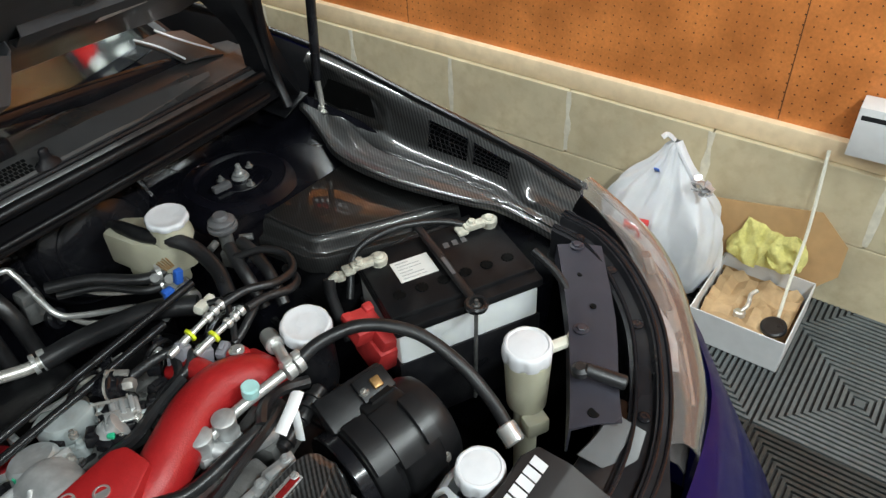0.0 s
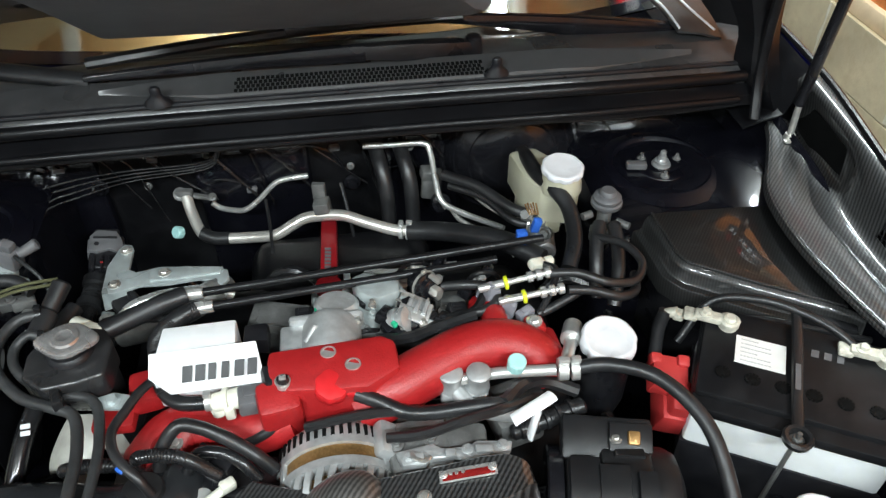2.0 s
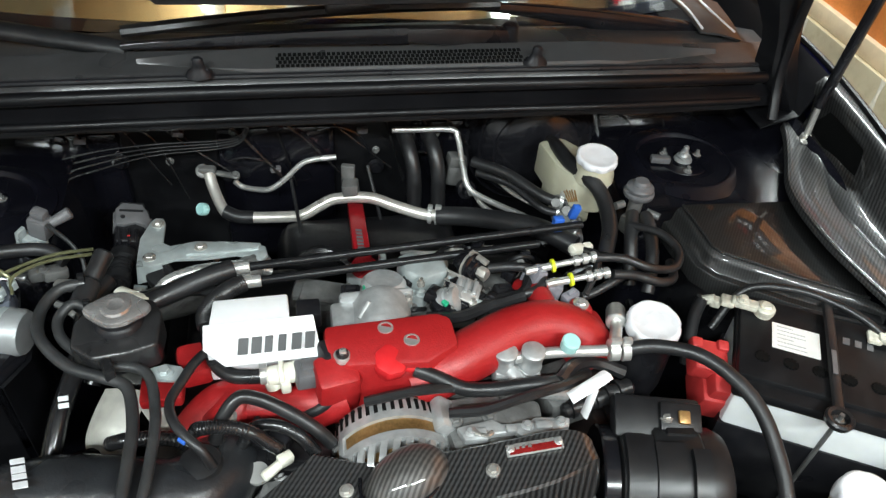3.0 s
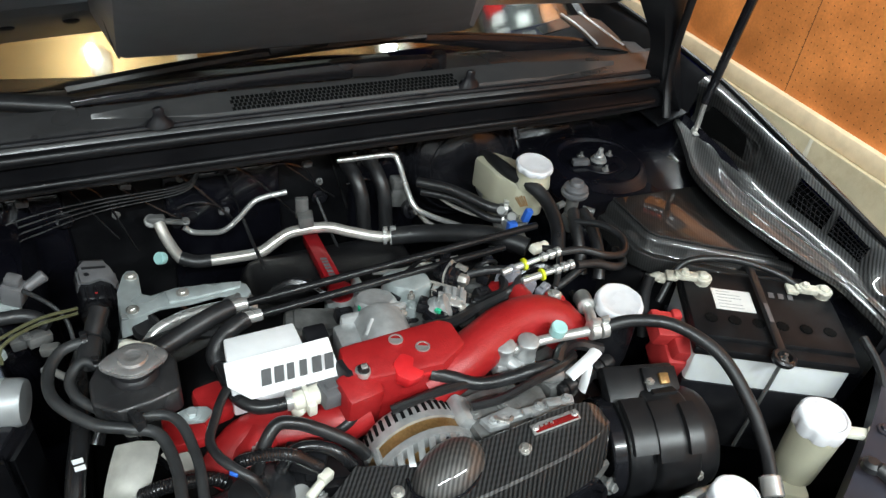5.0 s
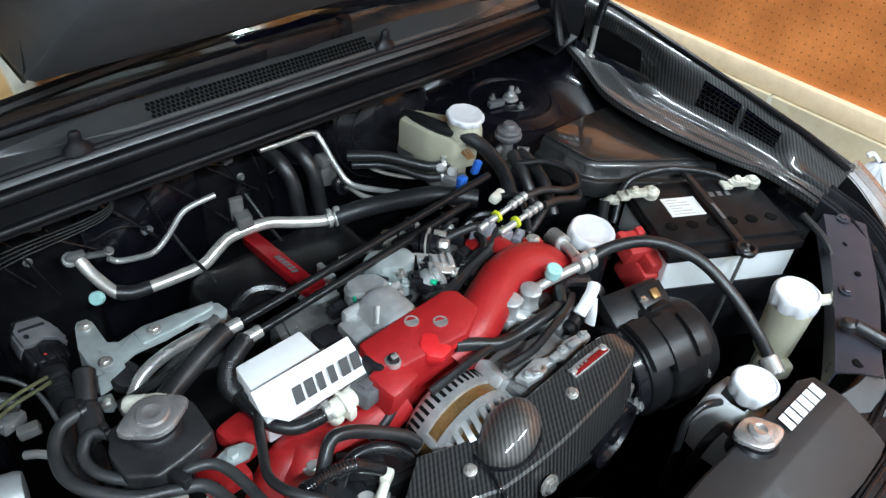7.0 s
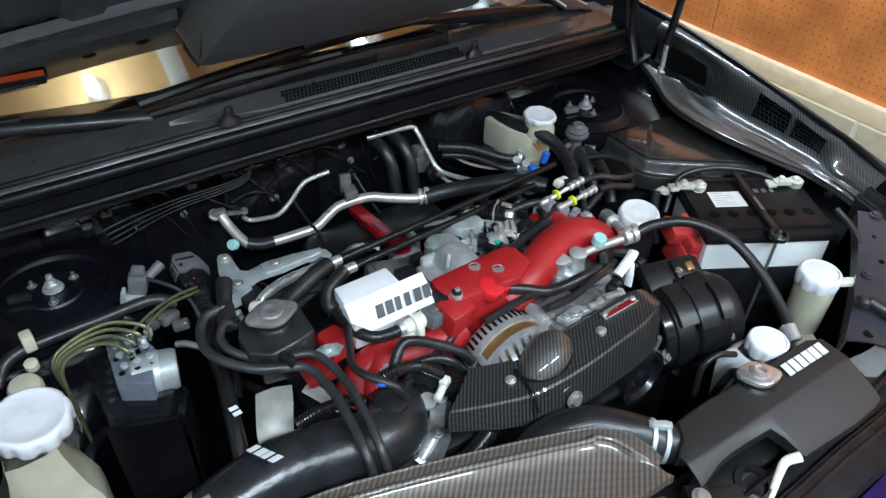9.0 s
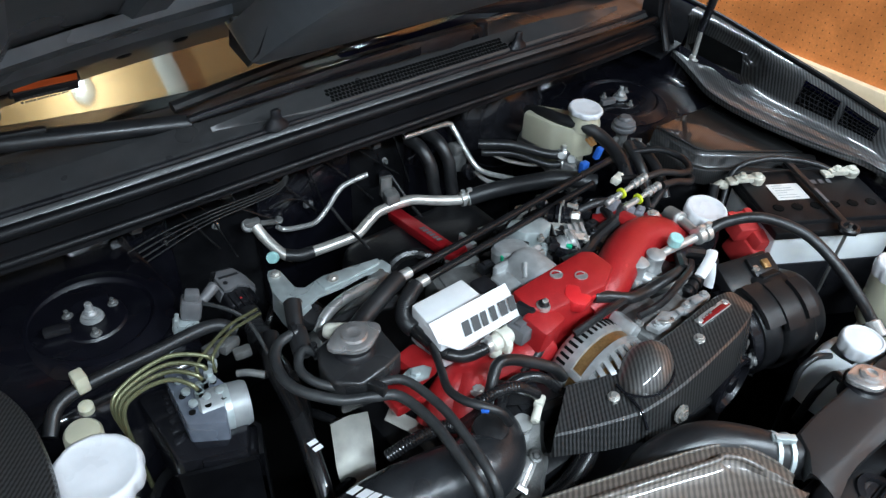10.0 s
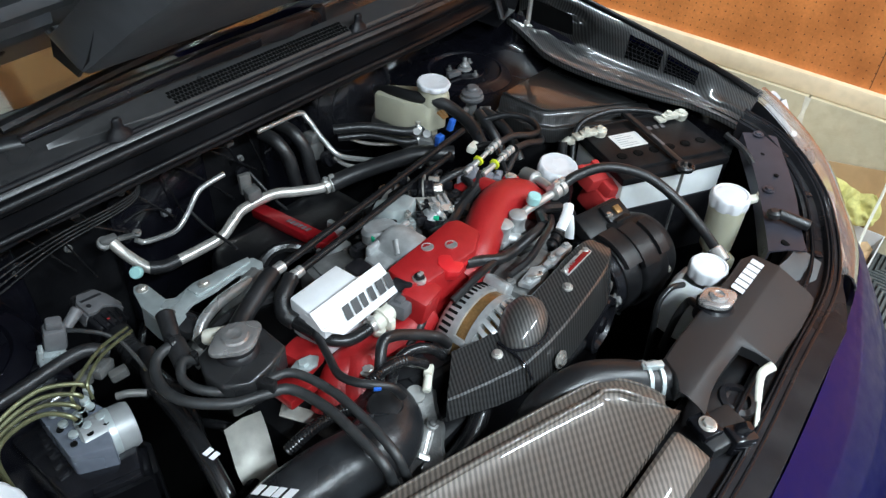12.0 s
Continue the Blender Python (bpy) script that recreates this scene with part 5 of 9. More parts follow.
part("rim", b, "carbon_lid", lid_f, "lacquered front edge of the lid")
b = mesh()
rows = []
for (x, y), (nx, ny) in zip(LID[:5] + [(0.710, -0.352)], ((-0.9, -0.1), (-0.8, -0.3), (-0.5, -0.7), (-0.35, -0.9), (-0.35, -0.9), (-0.35, -0.9))):
    h = lid_z(x, y)
    rows.append([(x + nx * d, y + ny * d, h - g) for d, g in ((0.001, 0.004), (0.007, 0.007), (0.010, 0.012), (0.013, 0.026), (0.016, 0.029), (0.026, 0.030), (0.028, 0.033), (0.029, 0.060))])
loft(b, rows, 0.002)
part("skirt", b, "carbon_lid", fuse, "stepped carbon fibre skirt")
b = mesh()
tube(b, [(0.545, -0.318, 0.768), (0.585, -0.336, 0.772), (0.635, -0.360, 0.772), (0.70, -0.385, 0.768)], 0.0050, 8)
box(b, (0.655, -0.356, 0.776), (0.070, 0.014, 0.012), (0, 5, -26), 0.003)
part("wire_guide", b, "rubber", fuse, "black wire loom along the front")

# brake fluid reservoir
brake = thing("brake_reservoir", "milky brake fluid reservoir with a white cap", "fluid reservoir", (0.375, 0.0, 0.70))
b = mesh()
prism(b, [(0.306, 0.045), (0.314, -0.025), (0.334, -0.072), (0.379, -0.084), (0.400, -0.058), (0.391, -0.010), (0.352, 0.055)], 0.758, lambda x, y: 0.818 - 0.06 * max(0, y + 0.02), 0.008)
lathe(b, (0.366, -0.058, 0.812), (0, 0, 1), [(0.033, 0), (0.032, 0.012), (0.030, 0.018), (0.028, 0.031)], 28)
box(b, (0.342, -0.03, 0.745), (0.045, 0.09, 0.035), (0, 0, 10), 0.006)
part("tank", b, "milky", brake, "milky yellowed tank")
white_cap("cap", (0.366, -0.058, 0.853), 0.033, "white lobed cap", brake, 0.011, (0.02, -0.08, 1))
b = mesh()
cyl(b, (0.34, -0.09, 0.705), (0.375, 0.13, 0.715), 0.022, 0.024, 20, 0.004)
box(b, (0.335, -0.075, 0.735), (0.03, 0.03, 0.03), (0, 0, 12), 0.005)
cyl(b, (0.325, -0.08, 0.715), (0.290, -0.09, 0.712), 0.007, seg=12)
part("master_cylinder", b, "alu", brake, "cast master cylinder")
b = mesh()
lathe(b, (0.335, 0.165, 0.745), (-0.05, -1, 0.12), [(0.128, 0), (0.128, 0.018), (0.124, 0.022), (0.118, 0.022), (0.116, 0.030), (0.104, 0.044), (0.101, 0.043), (0.098, 0.047), (0.080, 0.060), (0.077, 0.059), (0.074, 0.062), (0.05, 0.070), (0.03, 0.072)], 48)
part("booster", b, "plastic_gloss", brake, "round glossy black brake booster with pressed rings")

# grey round valve
valve = thing("valve", "grey round purge valve on a bracket", "valve", (0.423, -0.11, 0.76))
b = mesh()
lathe(b, (0.423, -0.11, 0.803), (0, 0, 1), [(0.012, 0), (0.014, 0.006), (0.022, 0.009), (0.0235, 0.011), (0.0235, 0.016), (0.020, 0.018), (0.021, 0.020), (0.021, 0.024), (0.017, 0.028), (0.013, 0.029), (0.012, 0.034), (0.010, 0.036), (0.0, 0.036)], 28)
part("dome", b, "plastic_grey", valve)
b = mesh()
cyl(b, (0.423, -0.11, 0.74), (0.423, -0.11, 0.806), 0.011, seg=16, bevel=0.002)
box(b, (0.418, -0.122, 0.765), (0.030, 0.026, 0.030), (0, 0, 20), 0.004)
hexbolt(b, (0.408, -0.135, 0.781), r=0.005, h=0.005)
cyl(b, (0.40, -0.115, 0.80), (0.385, -0.12, 0.80), 0.006, seg=10)
cyl(b, (0.44, -0.12, 0.785), (0.455, -0.135, 0.785), 0.006, seg=10)
part("base", b, "alu_dark", valve)

# power steering reservoir
steer = thing("steering_reservoir", "black power steering reservoir with a white cap", "fluid reservoir", (0.348, -0.358, 0.66))
b = mesh()
lathe(b, (0.348, -0.358, 0.68), (0, 0, 1), [(0.030, 0), (0.034, 0.02), (0.034, 0.08), (0.030, 0.10), (0.028, 0.115)], 28)
part("body", b, "plastic", steer)
white_cap("cap", (0.348, -0.358, 0.808), 0.036, "white lobed cap", steer, 0.020, (-0.02, -0.10, 1))

# washer filler on the driver's side
wash = thing("washer_neck", "milky washer filler neck with a white cap", "fluid reservoir", (0.49, -0.62, 0.60))
b = mesh()
lathe(b, (0.488, -0.625, 0.672), (0.02, 0.02, 1), [(0.020, 0), (0.028, 0.012), (0.030, 0.05), (0.0315, 0.088), (0.032, 0.100)], 28)
box(b, (0.470, -0.650, 0.668), (0.035, 0.024, 0.030), (0, 0, -30), 0.005)
cyl(b, (0.488, -0.625, 0.50), (0.488, -0.625, 0.68), 0.016, 0.018, 16)
part("neck", b, "milky", wash)
white_cap("cap", (0.490, -0.622, 0.796), 0.0345, "white lobed cap", wash, 0.026)
b = mesh()
box(b, (0.532, -0.648, 0.772), (0.045, 0.016, 0.010), (0, 0, -30), 0.003)
lathe(b, (0.552, -0.660, 0.768), (0, 0, 1), [(0.011, 0), (0.011, 0.012), (0.008, 0.014)], 18)
part("tab", b, "cream", wash, "white mounting tab")

# washer tank on the passenger side
wash2 = thing("washer_tank", "milky washer tank with a large white cap", "fluid reservoir", (-0.63, -0.28, 0.60))
b = mesh()
loft(b, smooth_rows([[(-0.63 + a * c, -0.285 + d * e, z) for c, e in ((-1, -1), (-0.4, -1.1), (0.5, -1.05), (1, -0.8), (1.05, 0.3), (0.8, 1), (-0.4, 1.05), (-1, 0.8))] for z, a, d in ((0.58, 0.06, 0.06), (0.66, 0.06, 0.055), (0.70, 0.045, 0.042), (0.755, 0.032, 0.032), (0.775, 0.030, 0.030))], 3), 0, True)
part("tank", b, "milky", wash2)
b = mesh()
lathe(b, (-0.615, -0.192, 0.74), (0.05, -0.1, 1), [(0.022, 0), (0.022, 0.045), (0.019, 0.05), (0.012, 0.052), (0.0, 0.052)], 24)
box(b, (-0.617, -0.225, 0.745), (0.035, 0.05, 0.03), None, 0.006)
part("filler", b, "milky", wash2)
white_cap("cap", (-0.618, -0.262, 0.800), 0.050, "large white lobed cap", wash2, 0.028, (0.05, -0.06, 1), 10)

# coolant expansion tank beside the radiator
exp = thing("expansion_tank", "white coolant overflow tank beside the radiator", "coolant tank", (0.30, -0.655, 0.60))
b = mesh()
loft(b, smooth_rows([[(0.300 + a * c, -0.658 + d * e, z) for c, e in ((-1, -1), (0, -1.1), (1, -0.9), (1.05, 0), (0.9, 1), (0, 1.1), (-0.9, 1), (-1.1, 0))] for z, a, d in ((0.64, 0.030, 0.03), (0.70, 0.034, 0.034), (0.730, 0.033, 0.033), (0.744, 0.026, 0.026), (0.750, 0.02, 0.018))], 3), 0, True)
part("tank", b, "milky_white", exp)
white_cap("cap", (0.312, -0.666, 0.776), 0.031, "white lobed cap", exp, 0.024)
b = mesh()
tube(b, [(0.268, -0.648, 0.752), (0.235, -0.640, 0.762), (0.212, -0.636, 0.745), (0.208, -0.640, 0.70), (0.205, -0.645, 0.62)], 0.0048, 10)
tube(b, [(0.225, -0.705, 0.765), (0.225, -0.685, 0.765), (0.232, -0.672, 0.757), (0.222, -0.664, 0.72), (0.215, -0.66, 0.66)], 0.006, 10)
part("hose", b, "rubber", exp, "thin black overflow hose")

# radiator shroud panel
rad = thing("radiator_shroud", "satin black radiator cover panel with pale lettering", "radiator cover", (0.25, -0.76, 0.70))
b = mesh()


def pan_z(y):
    return 0.786 if y > -0.755 else 0.786 - (-0.755 - y) * 0.42


rows = []
for x, yb, yf in ((0.035, -0.740, -0.782), (0.060, -0.722, -0.776), (0.075, -0.700, -0.772), (0.10, -0.698, -0.770), (0.13, -0.697, -0.770), (0.176, -0.698, -0.772), (0.186, -0.698, -0.790), (0.194, -0.698, -0.818), (0.3, -0.700, -0.822), (0.345, -0.698, -0.820), (0.366, -0.708, -0.816)):
    rows.append([(x, yb, 0.765), (x, yb - 0.002, 0.784), (x, yb - 0.005, 0.7865), (x, -0.753, 0.7865), (x, -0.757, 0.785), (x, yf + 0.010, pan_z(yf + 0.010)), (x, yf, pan_z(yf) - 0.003), (x, yf, pan_z(yf) - 0.02)])
loft(b, rows, 0.0022)
part("panel", b, "panel", rad, "folded satin black sheet")
b = mesh()
bars(b, (0.262, -0.7345, 0.7892), (1, -0.005, 0), (0, 1, 0), 0.088, 0.020, 6, 0.2, 0.75, 0.0004, 5)
part("lettering", b, "white_ink", rad, "pale blue-white lettering as bars")


def rad_cap(parent, at, r, ears, turn, label):
    """A pressure cap: a pressed disc drawn out into two ears, with a raised crown."""
    x, y, z = at
    t = mesh()
    rings = []
    for k, h in ((0.80, -0.014), (0.84, -0.004), (1.0, -0.003), (1.02, 0.0), (0.99, 0.003), (0.90, 0.0045), (0.66, 0.005), (0.60, 0.008), (0.36, 0.0095), (0.30, 0.0085), (0.02, 0.0085)):
        ring = []
        for i in range(48):
            a = 2 * math.pi * i / 48
            e = 0.42 * abs(math.cos(a)) ** 7 if k > 0.85 else 0.0
            ring.append(t.verts.new((r * k * (1 + e) * math.cos(a), r * k * (1 + e * 0.3) * math.sin(a), h)))
        rings.append(ring)
    for a, c in zip(rings, rings[1:]):
        for i in range(48):
            t.faces.new((a[i], a[(i + 1) % 48], c[(i + 1) % 48], c[i]))
    t.faces.new(rings[-1])
    t.faces.new(rings[0][::-1])
    b = mesh()
    merge(b, t, Matrix.Translation((x, y, z - 0.009)) @ Matrix.Rotation(turn, 4, "Z"))
    return part("cap", b, "purple_cap", parent, label)


rad_cap(rad, (0.220, -0.712, 0.806), 0.022, True, 2.6, "bright radiator cap with two ears")
b = mesh()
lathe(b, (0.220, -0.712, 0.760), (0, 0, 1), [(0.027, 0), (0.026, 0.020), (0.028, 0.026), (0.024, 0.030)], 28)
part("filler_neck", b, "plastic", rad)

# coolant header tank with radiator-style cap
head_tank = thing("header_tank", "black coolant header tank with a metal cap", "coolant tank", (-0.31, -0.30, 0.68))
b = mesh()
prism(b, [(-0.354, -0.296), (-0.341, -0.270), (-0.300, -0.258), (-0.268, -0.266), (-0.256, -0.290), (-0.258, -0.338), (-0.288, -0.347), (-0.326, -0.352), (-0.353, -0.331)], 0.788, lambda x, y: 0.823 + 0.03 * (y + 0.31), 0.005, seg=3)
box(b, (-0.300, -0.290, 0.748), (0.06, 0.045, 0.06), (0, 0, -10), 0.008)
part("tank", b, "tank_black", head_tank, "black moulded tank")
rad_cap(head_tank, (-0.302, -0.297, 0.850), 0.026, True, -0.05, "worn metal pressure cap with two ears")
b = mesh()
lathe(b, (-0.303, -0.298, 0.803), (0, 0, 1), [(0.029, 0.016), (0.027, 0.024), (0.0235, 0.027), (0.0225, 0.038)], 28)
part("neck", b, "plastic", head_tank)
b = mesh()
prism(b, [(-0.275, -0.352), (-0.262, -0.368), (-0.240, -0.372), (-0.228, -0.362), (-0.234, -0.352), (-0.252, -0.346)], 0.792, 0.796, 0.001)
hexbolt(b, (-0.252, -0.359, 0.796), r=0.007, h=0.007)
part("bracket", b, "zinc", head_tank, "bright zinc mounting tab")
b = mesh()
cyl(b, (-0.355, -0.262, 0.812), (-0.345, -0.225, 0.822), 0.014, 0.013, 16, 0.003)
cyl(b, (-0.345, -0.225, 0.822), (-0.330, -0.19, 0.838), 0.011, 0.012, 16, 0.003)
part("elbow", b, "rubber", head_tank, "rubber elbow with a clip")


# ---- engine ----
engine = thing("engine", "flat-four engine with red intake manifold, mostly in shadow", "engine", (0.02, -0.3, 0.42))
# deep masses in near-black: their shadow is put into the colour
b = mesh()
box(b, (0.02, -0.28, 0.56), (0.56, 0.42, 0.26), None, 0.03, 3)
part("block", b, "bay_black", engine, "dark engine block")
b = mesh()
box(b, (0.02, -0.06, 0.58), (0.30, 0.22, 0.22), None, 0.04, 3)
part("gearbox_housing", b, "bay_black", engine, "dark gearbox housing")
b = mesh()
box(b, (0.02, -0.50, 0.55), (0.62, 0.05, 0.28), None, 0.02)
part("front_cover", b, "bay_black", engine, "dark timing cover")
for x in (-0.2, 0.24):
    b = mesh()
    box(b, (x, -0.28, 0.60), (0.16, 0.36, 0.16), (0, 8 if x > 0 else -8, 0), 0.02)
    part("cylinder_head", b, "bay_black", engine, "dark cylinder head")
for k, (x, y, z, sx, sy, sz) in enumerate([(0.10, -0.235, 0.735, 0.09, 0.05, 0.05), (0.05, -0.26, 0.75, 0.05, 0.05, 0.06), (0.17, -0.24, 0.745, 0.05, 0.06, 0.05), (-0.06, -0.22, 0.735, 0.1, 0.06, 0.05), (0.10, -0.40, 0.72, 0.12, 0.05, 0.05), (0.22, -0.40, 0.73, 0.06, 0.07, 0.05), (-0.1, -0.44, 0.70, 0.12, 0.06, 0.06), (0.12, -0.45, 0.745, 0.10, 0.04, 0.03)]):
    b = mesh()
    box(b, (x, y, z), (sx, sy, sz), (4 * math.sin(k), 5 * math.cos(k * 2), 14 * math.sin(k * 1.7)), 0.008)
    box(b, (x, y, z + sz * 0.5), (sx * 0.7, sy * 0.6, 0.008), (4 * math.sin(k), 5 * math.cos(k * 2), 14 * math.sin(k * 1.7)), 0.002)
    for q in (-0.3, 0.3):
        hexbolt(b, (x + q * sx, y + q * sy * 0.5, z + sz * 0.5), r=0.005, h=0.006)
    # housing 6 is near-black too, shadow in its colour
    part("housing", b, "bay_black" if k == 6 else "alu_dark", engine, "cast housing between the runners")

# red manifold
man = mesh()
prism(man, [(-0.070, -0.335), (-0.072, -0.375), (-0.045, -0.395), (0.045, -0.405), (0.085, -0.385), (0.082, -0.345), (0.066, -0.335)], 0.735, lambda x, y: 0.828 + 0.06 * (x) + 0.10 * (y + 0.345), 0.006)
manifold = part("intake_manifold", man, "red", engine, "red wrinkle-painted intake manifold")
man = mesh()
tube(man, [(0.035, -0.388, 0.768), (0.075, -0.384, 0.786), (0.120, -0.366, 0.793), (0.170, -0.346, 0.796), (0.215, -0.340, 0.793), (0.252, -0.350, 0.780), (0.270, -0.366, 0.755)], 0.033, 20, 8)
part("runner", man, "red", manifold)
man = mesh()
tube(man, [(0.215, -0.330, 0.80), (0.214, -0.300, 0.800), (0.213, -0.275, 0.79), (0.20, -0.255, 0.775)], 0.016, 14, 6)
part("branch", man, "red", manifold)
man = mesh()
tube(man, [(-0.045, -0.385, 0.755), (-0.10, -0.385, 0.742), (-0.150, -0.375, 0.740), (-0.195, -0.372, 0.738), (-0.235, -0.385, 0.70)], 0.030, 18, 8)
part("runner", man, "red", manifold)
man = mesh()
tube(man, [(-0.175, -0.375, 0.748), (-0.195, -0.400, 0.735), (-0.20, -0.420, 0.71)], 0.026, 16, 5)
part("branch", man, "red", manifold)
for c, sz, tn, bv in (((-0.06, -0.385, 0.77), (0.05, 0.045, 0.09), (10, 0, 10), 0.008), ((0.268, -0.352, 0.776), (0.046, 0.074, 0.034), (0, 14, 6), 0.007), ((0.262, -0.318, 0.790), (0.026, 0.026, 0.030), (0, 8, 6), 0.006), ((-0.262, -0.345, 0.752), (0.05, 0.05, 0.018), (0, 0, 0), 0.005), ((-0.225, -0.325, 0.765), (0.04, 0.05, 0.03), (0, 0, 10), 0.008)):
    man = mesh()
    box(man, c, sz, tn, bv)
    part("flange", man, "red", manifold)
man = mesh()
cyl(man, (0.276, -0.330, 0.76), (0.278, -0.330, 0.785), 0.011, seg=14, bevel=0.002)
part("boss", man, "red", manifold)
b = mesh()
for x, y in ((0.002, -0.350), (0.030, -0.372), (-0.052, -0.380)):
    z = 0.829 + 0.06 * x + 0.10 * (y + 0.345)
    lathe(b, (x, y, z - 0.001), (0, 0.05, 1), [(0.0095, 0), (0.0095, 0.0016), (0.0075, 0.0018), (0.0070, 0.0004), (0.0, 0.0004)], 20)
hexbolt(b, (0.262, -0.318, 0.805), r=0.007, h=0.005)
hexbolt(b, (-0.185, -0.405, 0.762), r=0.007, h=0.005)
pieces("plug", b, "alu_bright", manifold, "bright round plugs")

# throttle body behind the manifold
b = mesh()
lathe(b, (0.002, -0.335, 0.788), (0.05, 1, 0.0), [(0.036, 0), (0.0375, 0.003), (0.0385, 0.010), (0.0385, 0.050), (0.0375, 0.058), (0.035, 0.062), (0.0, 0.063)], 40)
cyl(b, (-0.026, -0.318, 0.812), (-0.012, -0.300, 0.823), 0.0045, 0.0040, 12, 0.001)
box(b, (-0.042, -0.300, 0.775), (0.035, 0.045, 0.06), None, 0.006)
box(b, (0.0, -0.275, 0.772), (0.095, 0.012, 0.085), None, 0.006)
part("throttle_body", b, "alu", engine, "bright cast throttle body")

# injector clutter: connectors and fittings between the runners
rnd = random.Random(11)
for x, y, z in ((0.075, -0.275, 0.800), (0.105, -0.262, 0.800), (0.13, -0.285, 0.795), (0.055, -0.235, 0.79), (0.095, -0.300, 0.795), (0.15, -0.29, 0.795), (0.17, -0.27, 0.79), (0.03, -0.245, 0.785), (-0.03, -0.24, 0.78), (0.19, -0.235, 0.79)):
    b = mesh()
    t = (15 * rnd.random(), 20 * rnd.random(), 60 * rnd.random())
    box(b, (x, y, z), (0.026, 0.018, 0.016), t, 0.003)
    box(b, (x, y, z + 0.009), (0.014, 0.008, 0.006), t, 0.001)
    pieces("connector", b, "plastic", engine, "black plug connector")
b = mesh()
prism(b, [(0.034, -0.208), (0.056, -0.196), (0.100, -0.224), (0.098, -0.248), (0.066, -0.258), (0.044, -0.240)], 0.772, lambda x, y: 0.812 - 0.10 * (y + 0.22), 0.006)
prism(b, [(0.030, -0.232), (0.050, -0.256), (0.072, -0.268), (0.060, -0.278), (0.036, -0.262), (0.022, -0.240)], 0.780, 0.796, 0.003)
for x, y in ((0.030, -0.244), (0.060, -0.270), (0.098, -0.232)):
    hexbolt(b, (x, y, 0.797), r=0.005, h=0.007)
part("valve_body", b, "zinc", engine, "dull grey valve body")
b = mesh()
lathe(b, (0.012, -0.252, 0.770), (0.05, 0.25, 1), [(0.030, 0), (0.032, 0.004), (0.030, 0.012), (0.031, 0.016), (0.029, 0.026), (0.030, 0.030), (0.025, 0.036), (0.0, 0.037)], 32)
part("idle_valve", b, "alu", engine, "ribbed cast cup behind the throttle body")
b = mesh()
TC = (10, 12, -28)
box(b, (0.112, -0.270, 0.806), (0.048, 0.004, 0.003), TC, 0.001)
box(b, (0.116, -0.252, 0.806), (0.044, 0.004, 0.003), TC, 0.001)
for k in range(3):
    box(b, (0.096 + 0.016 * k, -0.256 - 0.008 * k, 0.807), (0.003, 0.024, 0.003), TC, 0.001)
box(b, (0.114, -0.261, 0.799), (0.036, 0.022, 0.012), TC, 0.002)
part("plug_frame", b, "steel", engine, "bright wire clip round a plug")
b = mesh()
lathe(b, (0.104, -0.285, 0.792), (0.3, -0.5, 0.8), [(0.016, 0), (0.018, 0.002), (0.018, 0.012), (0.015, 0.014), (0.010, 0.018), (0, 0.018)], 24)
box(b, (0.082, -0.292, 0.796), (0.026, 0.020, 0.016), (10, 0, 25), 0.003)
part("plug", b, "plastic_gloss", engine, "round black plug with a green lock")
b = mesh()
box(b, (0.088, -0.297, 0.807), (0.013, 0.009, 0.005), (0, 0, 30), 0.001)
box(b, (-0.01, -0.255, 0.80), (0.010, 0.006, 0.010), None, 0.001)
pieces("clip", b, "green_clip", engine, "small green connector clip")

b = mesh()
SA = Vector((0.62, -0.30, 0.42)).normalized()
lathe(b, (0.084, -0.282, 0.792), SA, [(0.0, 0), (0.017, 0.001), (0.018, 0.004), (0.018, 0.012), (0.0155, 0.013), (0.0155, 0.020), (0.0175, 0.021), (0.0175, 0.027), (0.010, 0.030), (0.0, 0.030)], 30)
part("throttle_sensor", b, "alu", engine, "bright ringed throttle sensor")
b = mesh()
box(b, (0.118, -0.278, 0.802), (0.034, 0.026, 0.022), (14, 10, -24), 0.003)
for k in range(3):
    box(b, (0.107 + 0.010 * k, -0.276 - 0.004 * k, 0.815), (0.006, 0.020, 0.005), (14, 10, -24), 0.001)
part("sensor_housing", b, "alu", engine, "ribbed bright sensor housing")
b = mesh()
for y in (-0.262, -0.290):
    box(b, (0.118, y, 0.803), (0.046, 0.006, 0.006), (14, 10, -24), 0.0015)
pieces("ear", b, "zinc", engine, "mounting ears of the sensor")
b = mesh()
box(b, (0.108, -0.288, 0.812), (0.036, 0.018, 0.004), (16, 14, -24), 0.001)
part("plate", b, "alu_bright", engine, "bright plate on the throttle sensor")
b = mesh()
for x, y, z in ((0.040, -0.285, 0.800), (0.122, -0.300, 0.800), (0.094, -0.306, 0.797), (0.060, -0.262, 0.806)):
    lathe(b, (x, y, z), (0, 0.1, 1), [(0.0055, 0), (0.0055, 0.005), (0.003, 0.006), (0.003, 0.011), (0, 0.011)], 12)
pieces("stud", b, "steel", engine, "small bright studs")

# white cover over the control solenoid
cover_w = thing("solenoid_cover", "white powder-coated folded metal cover with black lettering", "engine cover", (-0.14, -0.32, 0.74))
b = mesh()
prism(b, [(-0.203, -0.326), (-0.199, -0.277), (-0.110, -0.275), (-0.108, -0.326)], 0.76, 0.824, 0.003)
box(b, (-0.152, -0.330, 0.790), (0.104, 0.040, 0.058), None, 0.003)
part("box", b, "white_paint", cover_w, "white box behind the sloping plate")
WA, WB = Vector((-0.207, -0.3255, 0.8325)), Vector((-0.081, -0.332, 0.8425))
